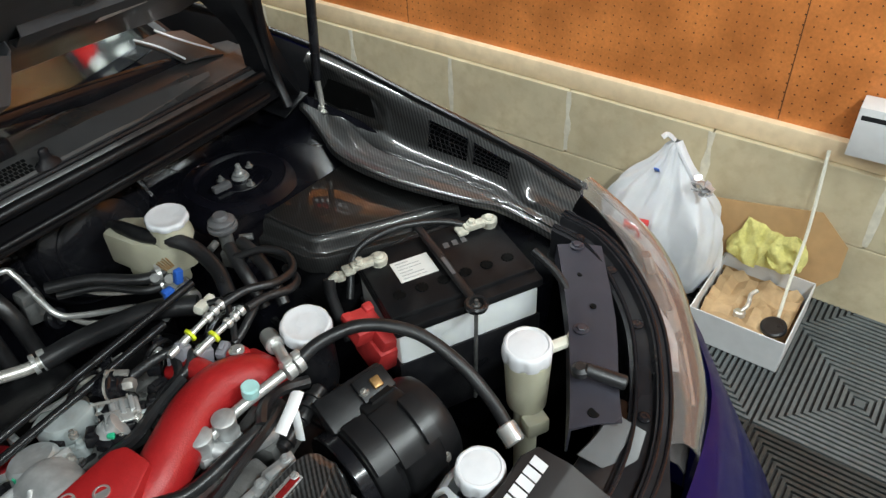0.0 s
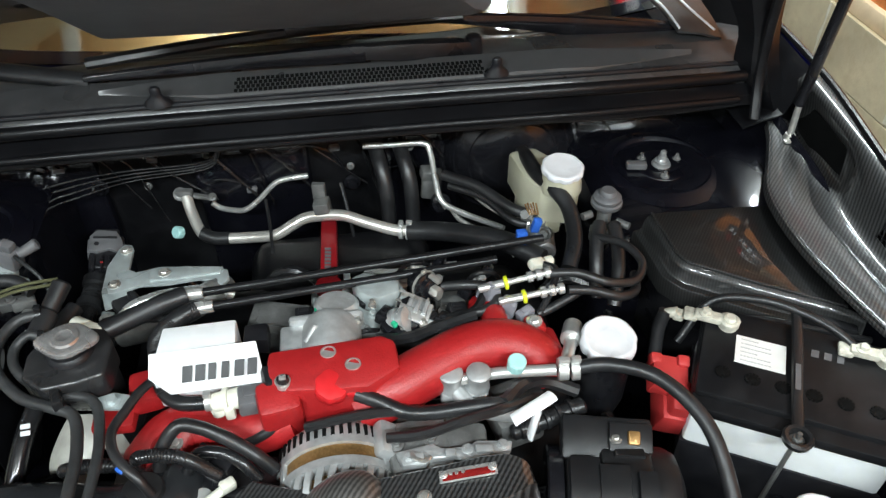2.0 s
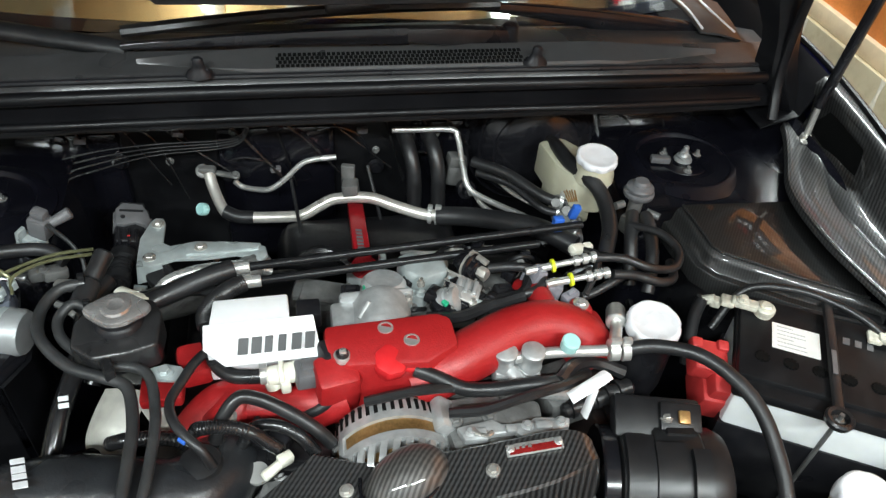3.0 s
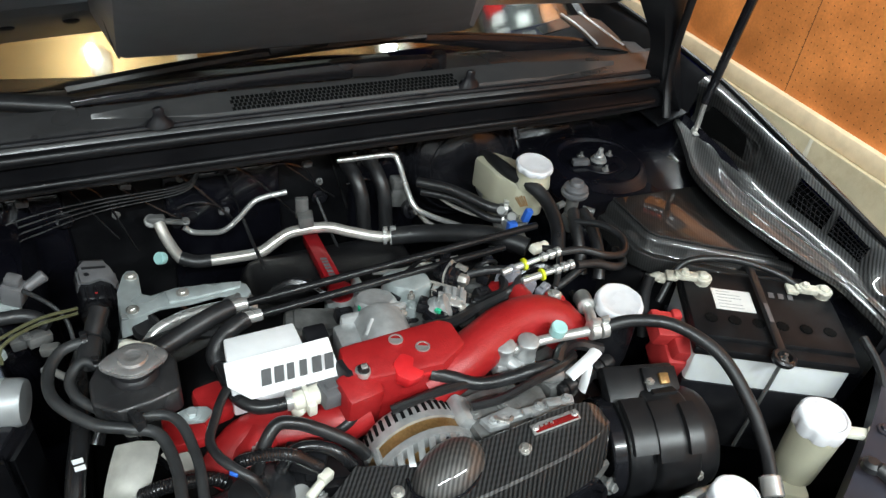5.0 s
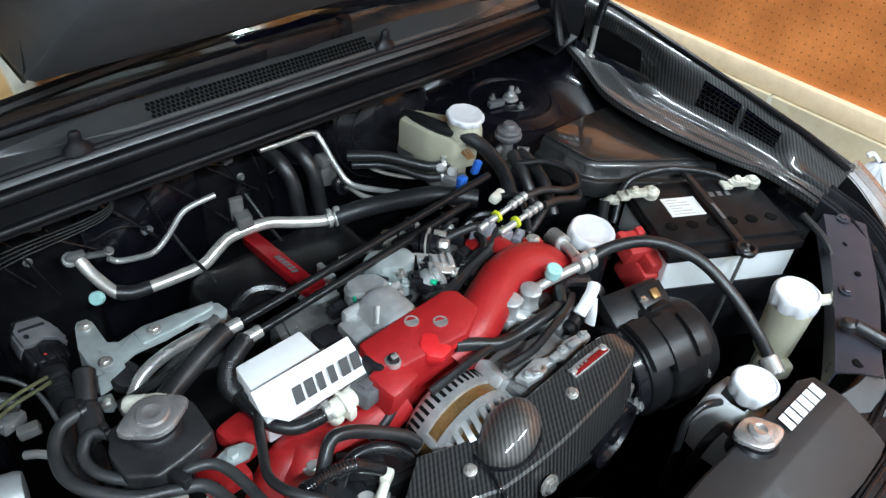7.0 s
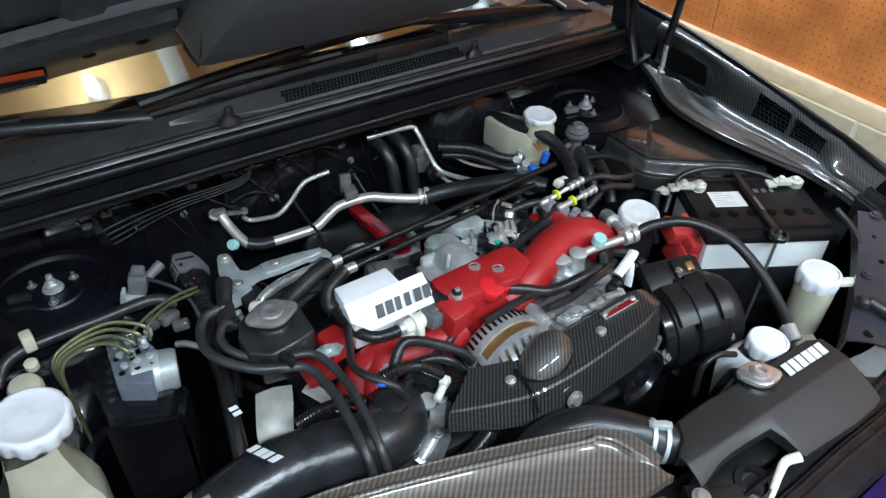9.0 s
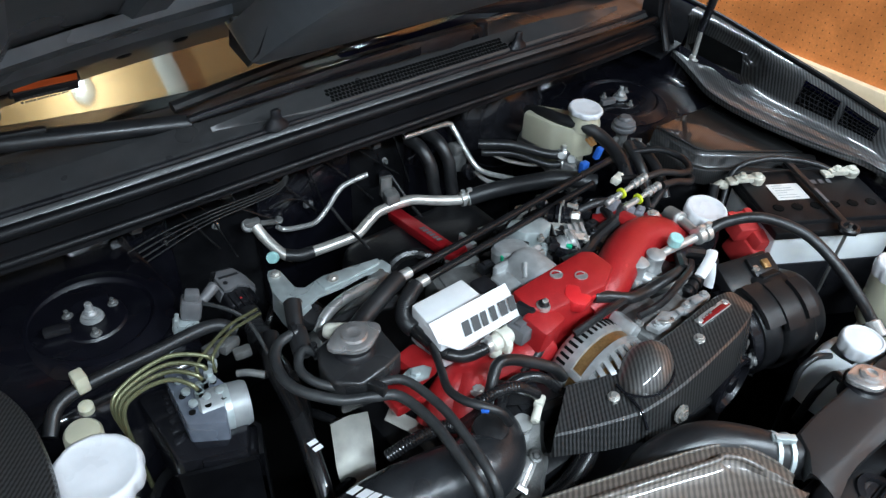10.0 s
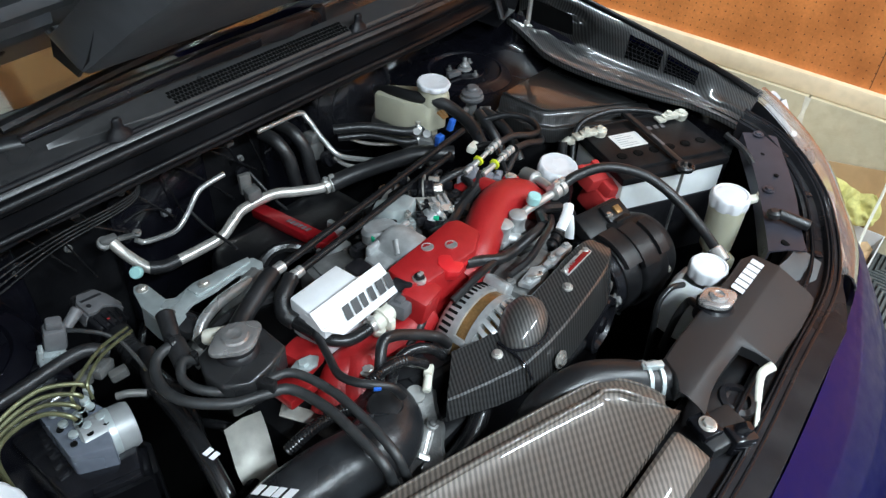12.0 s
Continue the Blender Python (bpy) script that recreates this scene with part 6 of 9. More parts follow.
WC, WD, WE = Vector((-0.074, -0.365, 0.8055)), Vector((-0.184, -0.364, 0.801)), Vector((-0.208, -0.349, 0.816))
nor_w = (WC - WD).cross(WA - WD).normalized()
b = mesh()
outer = [WA, WB, WC, WD, WE]
vs = [[b.verts.new(q - nor_w * d) for q in outer] for d in (0.0, 0.0024)]
b.faces.new(vs[0])
b.faces.new(vs[1][::-1])
for k in range(5):
    b.faces.new((vs[0][k], vs[1][k], vs[1][(k + 1) % 5], vs[0][(k + 1) % 5]))
bmesh.ops.recalc_face_normals(b, faces=b.faces)
bmesh.ops.bevel(b, geom=[e for e in b.edges], offset=0.0010, segments=2, affect="EDGES", profile=0.5)
part("plate", b, "white_paint", cover_w, "sloping white plate")
b = mesh()
al = (WB - WA).normalized()
upv = ((WA + WB) / 2 - (WC + WD) / 2).normalized()
bars(b, WD + al * 0.018 + upv * 0.0125, al, upv, 0.092, 0.020, 6, 0.42, 0.68, 0.0012, 2)
part("lettering", b, "ink", cover_w, "black lettering as bars")
b = mesh()
cyl(b, (-0.100, -0.374, 0.794), (-0.138, -0.374, 0.790), 0.013, 0.0115, 16, 0.002)
lathe(b, (-0.124, -0.374, 0.791), (1, 0, 0.1), [(0.012, 0), (0.016, 0.001), (0.016, 0.006), (0.012, 0.007)], 18)
box(b, (-0.118, -0.384, 0.785), (0.012, 0.016, 0.020), (0, 0, 8), 0.003)
cyl(b, (-0.135, -0.372, 0.79), (-0.13, -0.378, 0.772), 0.010, seg=14, bevel=0.002)
part("nipple", b, "cream", cover_w, "cream plastic nipple")
b = mesh()
box(b, (-0.086, -0.380, 0.795), (0.042, 0.030, 0.024), (0, 8, 10), 0.004)
box(b, (-0.086, -0.379, 0.808), (0.026, 0.012, 0.006), (0, 8, 10), 0.001)
for k in range(3):
    box(b, (-0.096 + 0.008 * k, -0.392, 0.796), (0.003, 0.004, 0.018), (0, 8, 10), 0.0005)
pieces("plug", b, "plastic_grey", cover_w, "grey plug")
b = mesh()
box(b, (-0.066, -0.365, 0.800), (0.026, 0.030, 0.040), (0, 10, 15), 0.005)
box(b, (-0.086, -0.296, 0.806), (0.030, 0.030, 0.026), (0, 0, 0), 0.004)
pieces("connector", b, "plastic", cover_w, "black connector")

# alternator
alt = thing("alternator", "cast aluminium alternator with exposed copper windings", "alternator", (0.005, -0.45, 0.68))
AC, AX = Vector((0.000, -0.423, 0.718)), Vector((0.02, -1, 0.02))
b = mesh()
lathe(b, AC, AX, [(0.040, -0.012), (0.058, -0.010), (0.067, -0.004), (0.071, 0.006), (0.0725, 0.022), (0.0725, 0.028), (0.064, 0.029)], 44)
lathe(b, AC + AX * 0.045, AX, [(0.064, 0), (0.0725, 0.001), (0.0730, 0.012), (0.064, 0.014)], 44)
for a in (38, 148):
    d = Vector((math.cos(radians(a)), 0, math.sin(radians(a))))
    box(b, AC + AX * 0.037 + d * 0.0695, (0.010, 0.022, 0.008), basis(d, (0, 1, 0)) @ Matrix.Rotation(radians(90), 4, "Z"), 0.001)
lathe(b, AC + AX * 0.082, AX, [(0.030, 0), (0.052, 0.006), (0.052, 0.012), (0.030, 0.014), (0.0, 0.014)], 44)
box(b, AC + Vector((0.060, -0.02, 0.052)), (0.030, 0.045, 0.020), (0, 40, 0), 0.006)
alt_case = part("case", b, "alu", alt, "finned cast aluminium case")
for k in range(32):
    a = 2 * math.pi * k / 32
    d = Vector((math.cos(a), 0, math.sin(a)))
    e = Vector((-math.sin(a), 0, math.cos(a)))
    b = mesh()
    rows = []
    for r, h in ((0.0725, 0.056), (0.0725, 0.066), (0.0700, 0.077), (0.0630, 0.086), (0.0500, 0.092)):
        q = AC + AX * h + d * r + e * (0.012 * (h - 0.052) / 0.04)
        rows.append([q - e * 0.0040, q + e * 0.0040])
    loft(b, rows, 0.004)
    part("fin", b, "alu", alt_case)
b = mesh()
lathe(b, AC + AX * 0.027, AX, [(0.064, 0), (0.0690, 0.002), (0.0690, 0.018), (0.064, 0.020)], 44)
slot = mesh()
for k in range(19):
    a = radians(20 + 140 * k / 18)
    d = Vector((math.cos(a), 0, math.sin(a)))
    box(slot, AC + AX * 0.009 + d * 0.0702, (0.0045, 0.016, 0.004), basis(d, (0, 1, 0)) @ Matrix.Rotation(radians(90), 4, "Z"))
part("slot", slot, "dark_gap", alt_case, "dark cooling slots")["kind"] = "stuff"
part("winding", b, "copper", alt, "brown stator core and windings")
b = mesh()
lathe(b, AC + AX * 0.050, AX, [(0.056, 0), (0.058, 0.01), (0.050, 0.034), (0.0, 0.036)], 32)
part("rotor", b, "copper", alt, "copper rotor behind the slats")
b = mesh()
box(b, (0.098, -0.455, 0.748), (0.075, 0.075, 0.055), (0, -4, 5), 0.01)
box(b, (0.135, -0.455, 0.760), (0.08, 0.050, 0.030), (0, 4, -6), 0.008)
for x in (0.07, 0.11):
    hexbolt(b, (x, -0.455, 0.777), r=0.006, h=0.006)
part("casting", b, "alu_dark", alt, "grimy cast mounting lug")
b = mesh()
prism(b, [(0.068, -0.470), (0.074, -0.488), (0.100, -0.490), (0.104, -0.484), (0.134, -0.484), (0.138, -0.492), (0.196, -0.486), (0.200, -0.474), (0.160, -0.468), (0.150, -0.474), (0.120, -0.472), (0.110, -0.464)], 0.778, 0.786, 0.002)
for x, w in ((0.092, 0.014), (0.128, 0.012), (0.166, 0.020)):
    box(b, (x, -0.482, 0.789), (w, 0.010, 0.006), (0, 2, -4), 0.002)
for x in (0.082, 0.148, 0.188):
    hexbolt(b, (x, -0.478, 0.786), r=0.0045, h=0.005)
part("stay", b, "alu", alt, "notched flat stay")
b = mesh()
tube(b, [(0.085, -0.476, 0.790), (0.088, -0.486, 0.794), (0.098, -0.490, 0.793), (0.106, -0.484, 0.790)], 0.0028, 8, 5, squash=0.6)
part("bracket", b, "steel", alt, "bent wire hook on the stay")
b = mesh()
lathe(b, (0.002, -0.388, 0.801), (0.10, -0.22, 1), [(0.013, 0), (0.0185, 0.003), (0.020, 0.010), (0.0205, 0.017), (0.019, 0.021), (0.012, 0.0235), (0, 0.024)], 42, ripple=7, ripple_d=0.035)
cyl(b, (0.012, -0.390, 0.812), (0.040, -0.399, 0.809), 0.0105, 0.0085, 16, 0.002)
part("terminal_boot", b, "red_plastic", alt, "bright red rubber terminal boot")

# carbon belt cover: a folded left plate, a higher right plate with the badge, a blister over the pulley
belt = thing("belt_cover", "glossy carbon fibre belt cover over the pulleys", "belt cover", (0.02, -0.55, 0.66))


def belt_z(x):
    return 0.784 + 0.14 * x


def belt_plate(stations, lift):
    """Rows from the back edge over the crease and down the folded front: back x, y, front x, y, foot x, y, z and a drop."""
    rows = []
    for bx, by, fx, fy, lx, ly, lz, drop in stations:
        B, F = Vector((bx, by, belt_z(bx) + lift - drop)), Vector((fx, fy, belt_z(fx) + lift - drop))
        L = Vector((lx, ly, lz))
        rows.append([B + Vector((0, 0.002, -0.030)), B + Vector((0, 0.001, -0.004)), B.lerp(F, 0.04), B.lerp(F, 0.5), F.lerp(B, 0.10), F.lerp(B, 0.035) + Vector((0, 0, 0.0004)), F.lerp(L, 0.04), F.lerp(L, 0.14), F.lerp(L, 0.6), L, L + Vector((0, 0.012, -0.010))])
    return rows


b = mesh()
loft(b, belt_plate([(-0.094, -0.475, -0.159, -0.520, -0.161, -0.527, 0.734, 0.024), (-0.092, -0.473, -0.157, -0.518, -0.160, -0.527, 0.735, 0.004), (-0.089, -0.472, -0.154, -0.518, -0.159, -0.528, 0.735, 0.0), (-0.072, -0.480, -0.128, -0.531, -0.132, -0.543, 0.736, 0.0), (-0.046, -0.492, -0.098, -0.545, -0.101, -0.560, 0.736, 0.0), (-0.010, -0.500, -0.048, -0.566, -0.046, -0.582, 0.736, 0.0)], 0.0), 0.003)
part("left_plate", b, "carbon", belt, angle=22)
b = mesh()
loft(b, smooth_rows(belt_plate([(-0.026, -0.500, -0.056, -0.563, -0.054, -0.579, 0.737, 0.007), (-0.020, -0.499, -0.049, -0.567, -0.046, -0.584, 0.736, 0.0), (0.030, -0.503, 0.000, -0.572, 0.002, -0.588, 0.736, 0.0), (0.075, -0.504, 0.050, -0.572, 0.052, -0.587, 0.736, 0.0), (0.120, -0.504, 0.100, -0.569, 0.105, -0.582, 0.737, 0.0), (0.160, -0.503, 0.148, -0.565, 0.152, -0.576, 0.738, 0.0), (0.190, -0.507, 0.184, -0.555, 0.190, -0.566, 0.740, 0.002), (0.207, -0.517, 0.207, -0.542, 0.214, -0.550, 0.744, 0.012), (0.214, -0.524, 0.216, -0.534, 0.222, -0.540, 0.748, 0.036)], 0.004), 3), 0.003)
part("right_plate", b, "carbon", belt, angle=22)
b = mesh()
rows = []
for i in range(13):
    u = 1 - i / 12
    row = []
    for j in range(36):
        a = 2 * math.pi * j / 36
        r = max(0.02, u)
        h = (1 - u * u) ** 0.62
        x = 0.004 + 0.045 * r * math.cos(a) + 0.010 * r * math.sin(a)
        row.append((x, -0.524 + 0.036 * r * math.sin(a), belt_z(x) + 0.0008 + 0.028 * h * (1 + 0.10 * r * math.sin(a))))
    rows.append(row)
loft(b, rows, 0, True)
b.faces.new(list(b.verts)[-36:])
part("blister", b, "carbon_clear", belt, "clear-lacquered blister over the alternator pulley", angle=80)
b = mesh()
tube(b, [(-0.049 + 0.004, -0.516, 0.781), (-0.046, -0.536, 0.782), (-0.034, -0.552, 0.784), (-0.016, -0.561, 0.786), (0.006, -0.560, 0.789), (0.026, -0.550, 0.792), (0.038, -0.535, 0.793)], 0.0022, 8, 6)
tube(b, [(-0.046, -0.536, 0.781), (-0.048, -0.550, 0.780), (-0.051, -0.565, 0.779), (-0.050, -0.578, 0.758)], 0.0022, 8, 6)
pieces("seam", b, "plastic_gloss", belt, "glossy moulded seam between the plates")
BR = Matrix.Rotation(radians(-2), 4, "Z") @ Matrix.Rotation(radians(-8), 4, "Y")
b = mesh()
box(b, (0.1405, -0.5215, belt_z(0.1405) + 0.0065), (0.062, 0.0145, 0.003), BR, 0.001)
badge = part("badge", b, "alu_bright", belt, "small red and silver badge")
b = mesh()
box(b, (0.1405, -0.5235, belt_z(0.1405) + 0.0081), (0.056, 0.0085, 0.0012), BR, 0.0004)
part("field", b, "badge_red", badge, "dark red lacquered field")
b = mesh()
bars(b, (0.120, -0.5215, belt_z(0.120) + 0.0086), (1, -0.03, 0.14), (0.03, 1, 0.0), 0.020, 0.0036, 3, 0.1, 0.6, 0.0004, 4)
part("lettering", b, "steel", badge, "pale lettering as bars")
for x in (0.1145, 0.1665):
    b = mesh()
    hexbolt(b, (x, -0.5205 - 0.04 * (x - 0.14), belt_z(x) + 0.008), (-0.14, 0, 1), 0.0032, 0.0025)
    part("screw", b, "alu_bright", badge)
b = mesh()
for p in ((-0.060, -0.526, belt_z(-0.060) + 0.002), (0.092, -0.538, belt_z(0.092) + 0.005)):
    hexbolt(b, p, (-0.14, 0, 1), 0.0052, 0.005)
hexbolt(b, (0.006, -0.588, 0.757), (0, -1, 0.25), 0.009, 0.006)
pieces("bolt", b, "steel", belt)
b = mesh()
lathe(b, (0.165, -0.560, 0.690), (0.1, -1, 0.05), [(0.045, 0), (0.047, 0.002), (0.047, 0.018), (0.038, 0.019), (0.034, 0.010), (0.015, 0.010), (0.013, 0.018), (0, 0.018)], 36)
part("pulley", b, "plastic_gloss", belt, "dark idler pulley below the cover")
b = mesh()
box(b, (0.198, -0.552, 0.724), (0.030, 0.018, 0.040), (0, 20, 10), 0.006)
cyl(b, (0.214, -0.548, 0.690), (0.222, -0.566, 0.700), 0.010, 0.009, 16, 0.002)
hexbolt(b, (0.222, -0.566, 0.700), (0.3, -0.9, 0.4), 0.008, 0.008)
part("pulley_bracket", b, "alu_dark", belt, "cast bracket and bolt beside the pulley")
b = mesh()
lathe(b, (-0.09, -0.60, 0.62), (0, -1, 0), [(0.055, 0), (0.057, 0.002), (0.057, 0.02), (0.043, 0.021), (0.040, 0.010), (0.015, 0.010), (0.012, 0.018), (0, 0.018)], 36)
part("pulley", b, "plastic_gloss", belt, "dark pulley below the cover")

# air conditioning compressor
comp = thing("compressor", "black ribbed air conditioning compressor shroud", "compressor", (0.31, -0.53, 0.62))
CC, CA = Vector((0.228, -0.503, 0.693)), Vector((0.97, -0.22, 0.03)).normalized()
b = mesh()
lathe(b, CC + CA * 0.030, CA, [(0.060, 0), (0.068, 0.002), (0.072, 0.008), (0.072, 0.030), (0.068, 0.032), (0.067, 0.038), (0.074, 0.040), (0.077, 0.044), (0.077, 0.092), (0.074, 0.096), (0.070, 0.098), (0.070, 0.116), (0.064, 0.128), (0.046, 0.136), (0, 0.138)], 44)
part("drum", b, "drum_black", comp, "ringed black drum")
b = mesh()
lathe(b, CC, CA, [(0.018, 0), (0.020, 0.002), (0.022, 0.010), (0.050, 0.012), (0.056, 0.010), (0.066, 0.010), (0.068, 0.012), (0.068, 0.028), (0.060, 0.031), (0, 0.031)], 40)
part("clutch", b, "plastic_gloss", comp, "glossy black clutch face")
for h, a0, a1, lift in ((0.080, 36, 92, 0.008), (0.100, 104, 150, 0.004), (0.116, 40, 88, 0.007), (0.048, 44, 100, 0.005)):
    b = mesh()
    rows = []
    for k in range(7):
        a = radians(a0 + (a1 - a0) * k / 6)
        d = Vector((0.22 * math.cos(a), 0.97 * math.cos(a), 0)) * -1 + Vector((0, 0, math.sin(a)))
        wide = 0.018 if h < 0.11 else 0.011
        base = 0.0765
        rows.append([CC + CA * (h - wide) + d * base, CC + CA * (h - wide * 0.9) + d * (base + lift), CC + CA * (h + wide * 0.9) + d * (base + lift), CC + CA * (h + wide) + d * base])
    loft(b, rows, 0.004)
    part("pad", b, "drum_black", comp, "raised black pad")
for q, ax in ((Vector((0.100, 0.022, 0.087)), (0, 0.3, 1)), (Vector((0.115, -0.105, 0.020)), (0, -1, 0.3)), (Vector((0.045, -0.072, 0.035)), (0, -1, 0.4))):
    b = mesh()
    hexbolt(b, CC + q * 0.92, ax, 0.005, 0.005)
    part("fastener", b, "steel", comp)
b = mesh()
box(b, CC + Vector((0.085, 0.030, 0.066)), (0.105, 0.052, 0.024), (24, 2, -12), 0.005)
box(b, CC + Vector((0.110, 0.020, 0.079)), (0.050, 0.034, 0.008), (24, 2, -12), 0.002)
part("top_plate", b, "drum_black", comp, "stepped black plate on the drum")
b = mesh()
box(b, CC + Vector((0.112, 0.016, 0.084)), (0.014, 0.016, 0.006), (24, 2, -12), 0.002)
part("clip", b, "copper", comp, "small brass clip")
b = mesh()
cyl(b, CC + Vector((-0.02, 0.062, 0.055)), CC + Vector((0.075, 0.082, 0.066)), 0.010, 0.011, 16, 0.003)
for k in range(5):
    clamp = CC + Vector((-0.01 + 0.016 * k, 0.064 + 0.0035 * k, 0.057 + 0.002 * k))
    lathe(b, clamp, (0.095, 0.02, 0.012), [(0.010, 0), (0.0128, 0.001), (0.0128, 0.006), (0.010, 0.007)], 16)
part("cable_boot", b, "rubber", comp, "ribbed rubber boot behind the drum")


# ---- pipes and hoses ----
def pipe(name, pts, r, mat, label, category="pipe", seg=12, n=8, ends=(), end_mat="alu_bright", **kw):
    ob = thing(name, label, category, pts[len(pts) // 2])
    b = mesh()
    tube(b, pts, r, seg, n, **kw)
    part("run", b, mat, ob)
    for at, axis, rr, w in ends:
        b = mesh()
        clamp_band(b, at, axis, rr, w)
        part("clamp", b, end_mat, ob, "metal hose clamp")
    return ob


heat = thing("coolant_pipe", "bare aluminium pipe bent across the firewall", "pipe", (-0.02, 0.04, 0.69))
b = mesh()
tube(b, [(-0.235, 0.130, 0.718), (-0.228, 0.108, 0.700), (-0.212, 0.074, 0.680), (-0.190, 0.063, 0.675), (-0.165, 0.059, 0.675)], 0.0095, 14, 6)
tube(b, [(-0.165, 0.059, 0.675), (-0.120, 0.050, 0.680), (-0.085, 0.042, 0.688), (-0.055, 0.046, 0.703), (-0.028, 0.049, 0.713), (0.026, 0.035, 0.722), (0.065, 0.018, 0.716), (0.107, 0.001, 0.709), (0.13, -0.004, 0.708)], 0.0095, 14, 6)
part("tube", b, "pipe", heat)
b = mesh()
tube(b, [(-0.212, 0.073, 0.6805), (-0.190, 0.063, 0.6755), (-0.165, 0.059, 0.6755)], 0.0112, 14, 6)
part("sleeve", b, "rubber", heat, "black rubber sleeve")
b = mesh()
box(b, (-0.003, 0.050, 0.728), (0.026, 0.026, 0.034), (0, -6, -12), 0.003)
box(b, (-0.006, 0.064, 0.750), (0.022, 0.010, 0.040), (0, 0, -12), 0.002)
box(b, (-0.238, 0.135, 0.722), (0.030, 0.016, 0.016), (0, 0, -10), 0.005)
lathe(b, (-0.246, 0.140, 0.716), (0.1, -0.6, 0.6), [(0.009, 0), (0.012, 0.002), (0.012, 0.009), (0.009, 0.011)], 18)
box(b, (-0.205, 0.130, 0.714), (0.040, 0.010, 0.008), (0, 10, -10), 0.003)
hexbolt(b, (-0.192, 0.126, 0.716), (0, -0.5, 1), 0.005, 0.005)
pieces("bracket", b, "alu_dark", heat, "cast pipe bracket")
b = mesh()
lathe(b, (-0.240, 0.057, 0.700), (-0.6, -0.5, 0.5), [(0.010, 0), (0.0105, 0.002), (0.0105, 0.010), (0.009, 0.012), (0, 0.012)], 20)
part("valve_cap", b, "cyan", heat, "pale cyan valve cap")
b = mesh()
clamp_band(b, (0.122, -0.003, 0.708), (0.9, -0.25, 0.05), 0.0125, 0.007)
clamp_band(b, (0.135, -0.006, 0.708), (0.9, -0.25, 0.05), 0.0135, 0.009)
part("crimp", b, "alu_bright", heat, "bright crimp fitting")
b = mesh()
tube(b, [(0.135, -0.006, 0.708), (0.18, -0.025, 0.718), (0.225, -0.060, 0.735), (0.275, -0.105, 0.752), (0.32, -0.15, 0.75)], 0.016, 16, 8)
part("hose", b, "rubber", heat, "thick black rubber hose")
pipe("brake_line", [(0.073, 0.119, 0.798), (0.12, 0.118, 0.797), (0.175, 0.117, 0.795), (0.186, 0.108, 0.783), (0.190, 0.075, 0.752), (0.196, 0.044, 0.726), (0.225, 0.036, 0.705), (0.304, 0.028, 0.664)], 0.0052, "alu_bright", "thin bright metal line along the firewall")
pipe("brake_line", [(-0.023, 0.098, 0.763), (-0.06, 0.102, 0.757), (-0.081, 0.102, 0.749), (-0.11, 0.098, 0.722), (-0.136, 0.097, 0.704), (-0.16, 0.112, 0.694), (-0.183, 0.128, 0.689), (-0.195, 0.13, 0.70)], 0.0048, "alu_bright", "thin bright metal line with two bends")

# red pitch brace
brace = thing("pitch_brace", "red anodised engine pitch brace with grey lettering", "brace", (0.0, -0.03, 0.69))
b = mesh()
PA, PB = Vector((0.004, 0.055, 0.690)), Vector((0.000, -0.125, 0.716))
bt = basis(PB - PA, (1, 0, 0))
box(b, (PA + PB) / 2, (0.026, 0.020, (PB - PA).length), bt, 0.003)
lathe(b, PB + Vector((0.0, -0.012, -0.018)), (0, 0.15, 1), [(0.018, 0), (0.020, 0.003), (0.020, 0.030), (0.018, 0.034), (0.008, 0.035), (0, 0.035)], 26)
part("bar", b, "red_anodised", brace)
b = mesh()
bars(b, PA + (PB - PA) * 0.50 + Vector((-0.006, 0, 0.0115)), (PB - PA), (1, 0, 0), 0.06, 0.010, 6, 0.2, 0.7, 0.0006, 4)
part("lettering", b, "plug_grey", brace, "grey lettering as bars")
b = mesh()
box(b, (0.0, -0.150, 0.705), (0.055, 0.035, 0.03), (0, 0, 0), 0.005)
box(b, (0.028, -0.13, 0.715), (0.010, 0.04, 0.05), (0, 0, 0), 0.003)
part("mount", b, "zinc", brace, "bright mounting bracket")

# twin fuel lines
for dy, dz, x0, x1 in ((0.0, 0.0, -0.162, 0.308), (-0.024, -0.004, -0.148, 0.235)):
    ln = thing("fuel_line", "straight black fuel line with crimped ends", "fuel line", (0.07, -0.2 + dy, 0.815))
    P = lambda x: (x, -0.216 + 0.083 * (x + 0.162) + dy, 0.818 + dz)
    b = mesh()
    tube(b, [P(x0), P(0.0), P(x1)], 0.0058, 12, 6)
    part("run", b, "line_black", ln)
    b = mesh()
    cyl(b, P(x0 - 0.018), P(x0 + 0.006), 0.0085, 0.0085, 14, 0.001)
    part("crimp", b, "alu_bright", ln, "bright crimped end")
    b = mesh()
    p = Vector(P(x0 - 0.015))
    if dy == 0:
        tube(b, [p, p + Vector((-0.03, -0.012, 0.0)), p + Vector((-0.075, -0.030, -0.006)), p + Vector((-0.105, -0.045, -0.008))], 0.0125, 14, 14, ribs=1, rib=0.045)
    else:
        tube(b, [p, p + Vector((-0.020, -0.010, -0.002)), (-0.200, -0.262, 0.806), (-0.210, -0.278, 0.801), (-0.208, -0.296, 0.798)], 0.0115, 14, 14, ribs=1, rib=0.05)
    part("sleeve", b, "rubber", ln, "ribbed black hose end")
# cream check valve at the end of the upper line
cv = thing("check_valve", "cream plastic check valve on the hose", "valve", (-0.29, -0.27, 0.80))
b = mesh()
cyl(b, (-0.272, -0.265, 0.812), (-0.300, -0.255, 0.812), 0.011, 0.013, 16, 0.003)
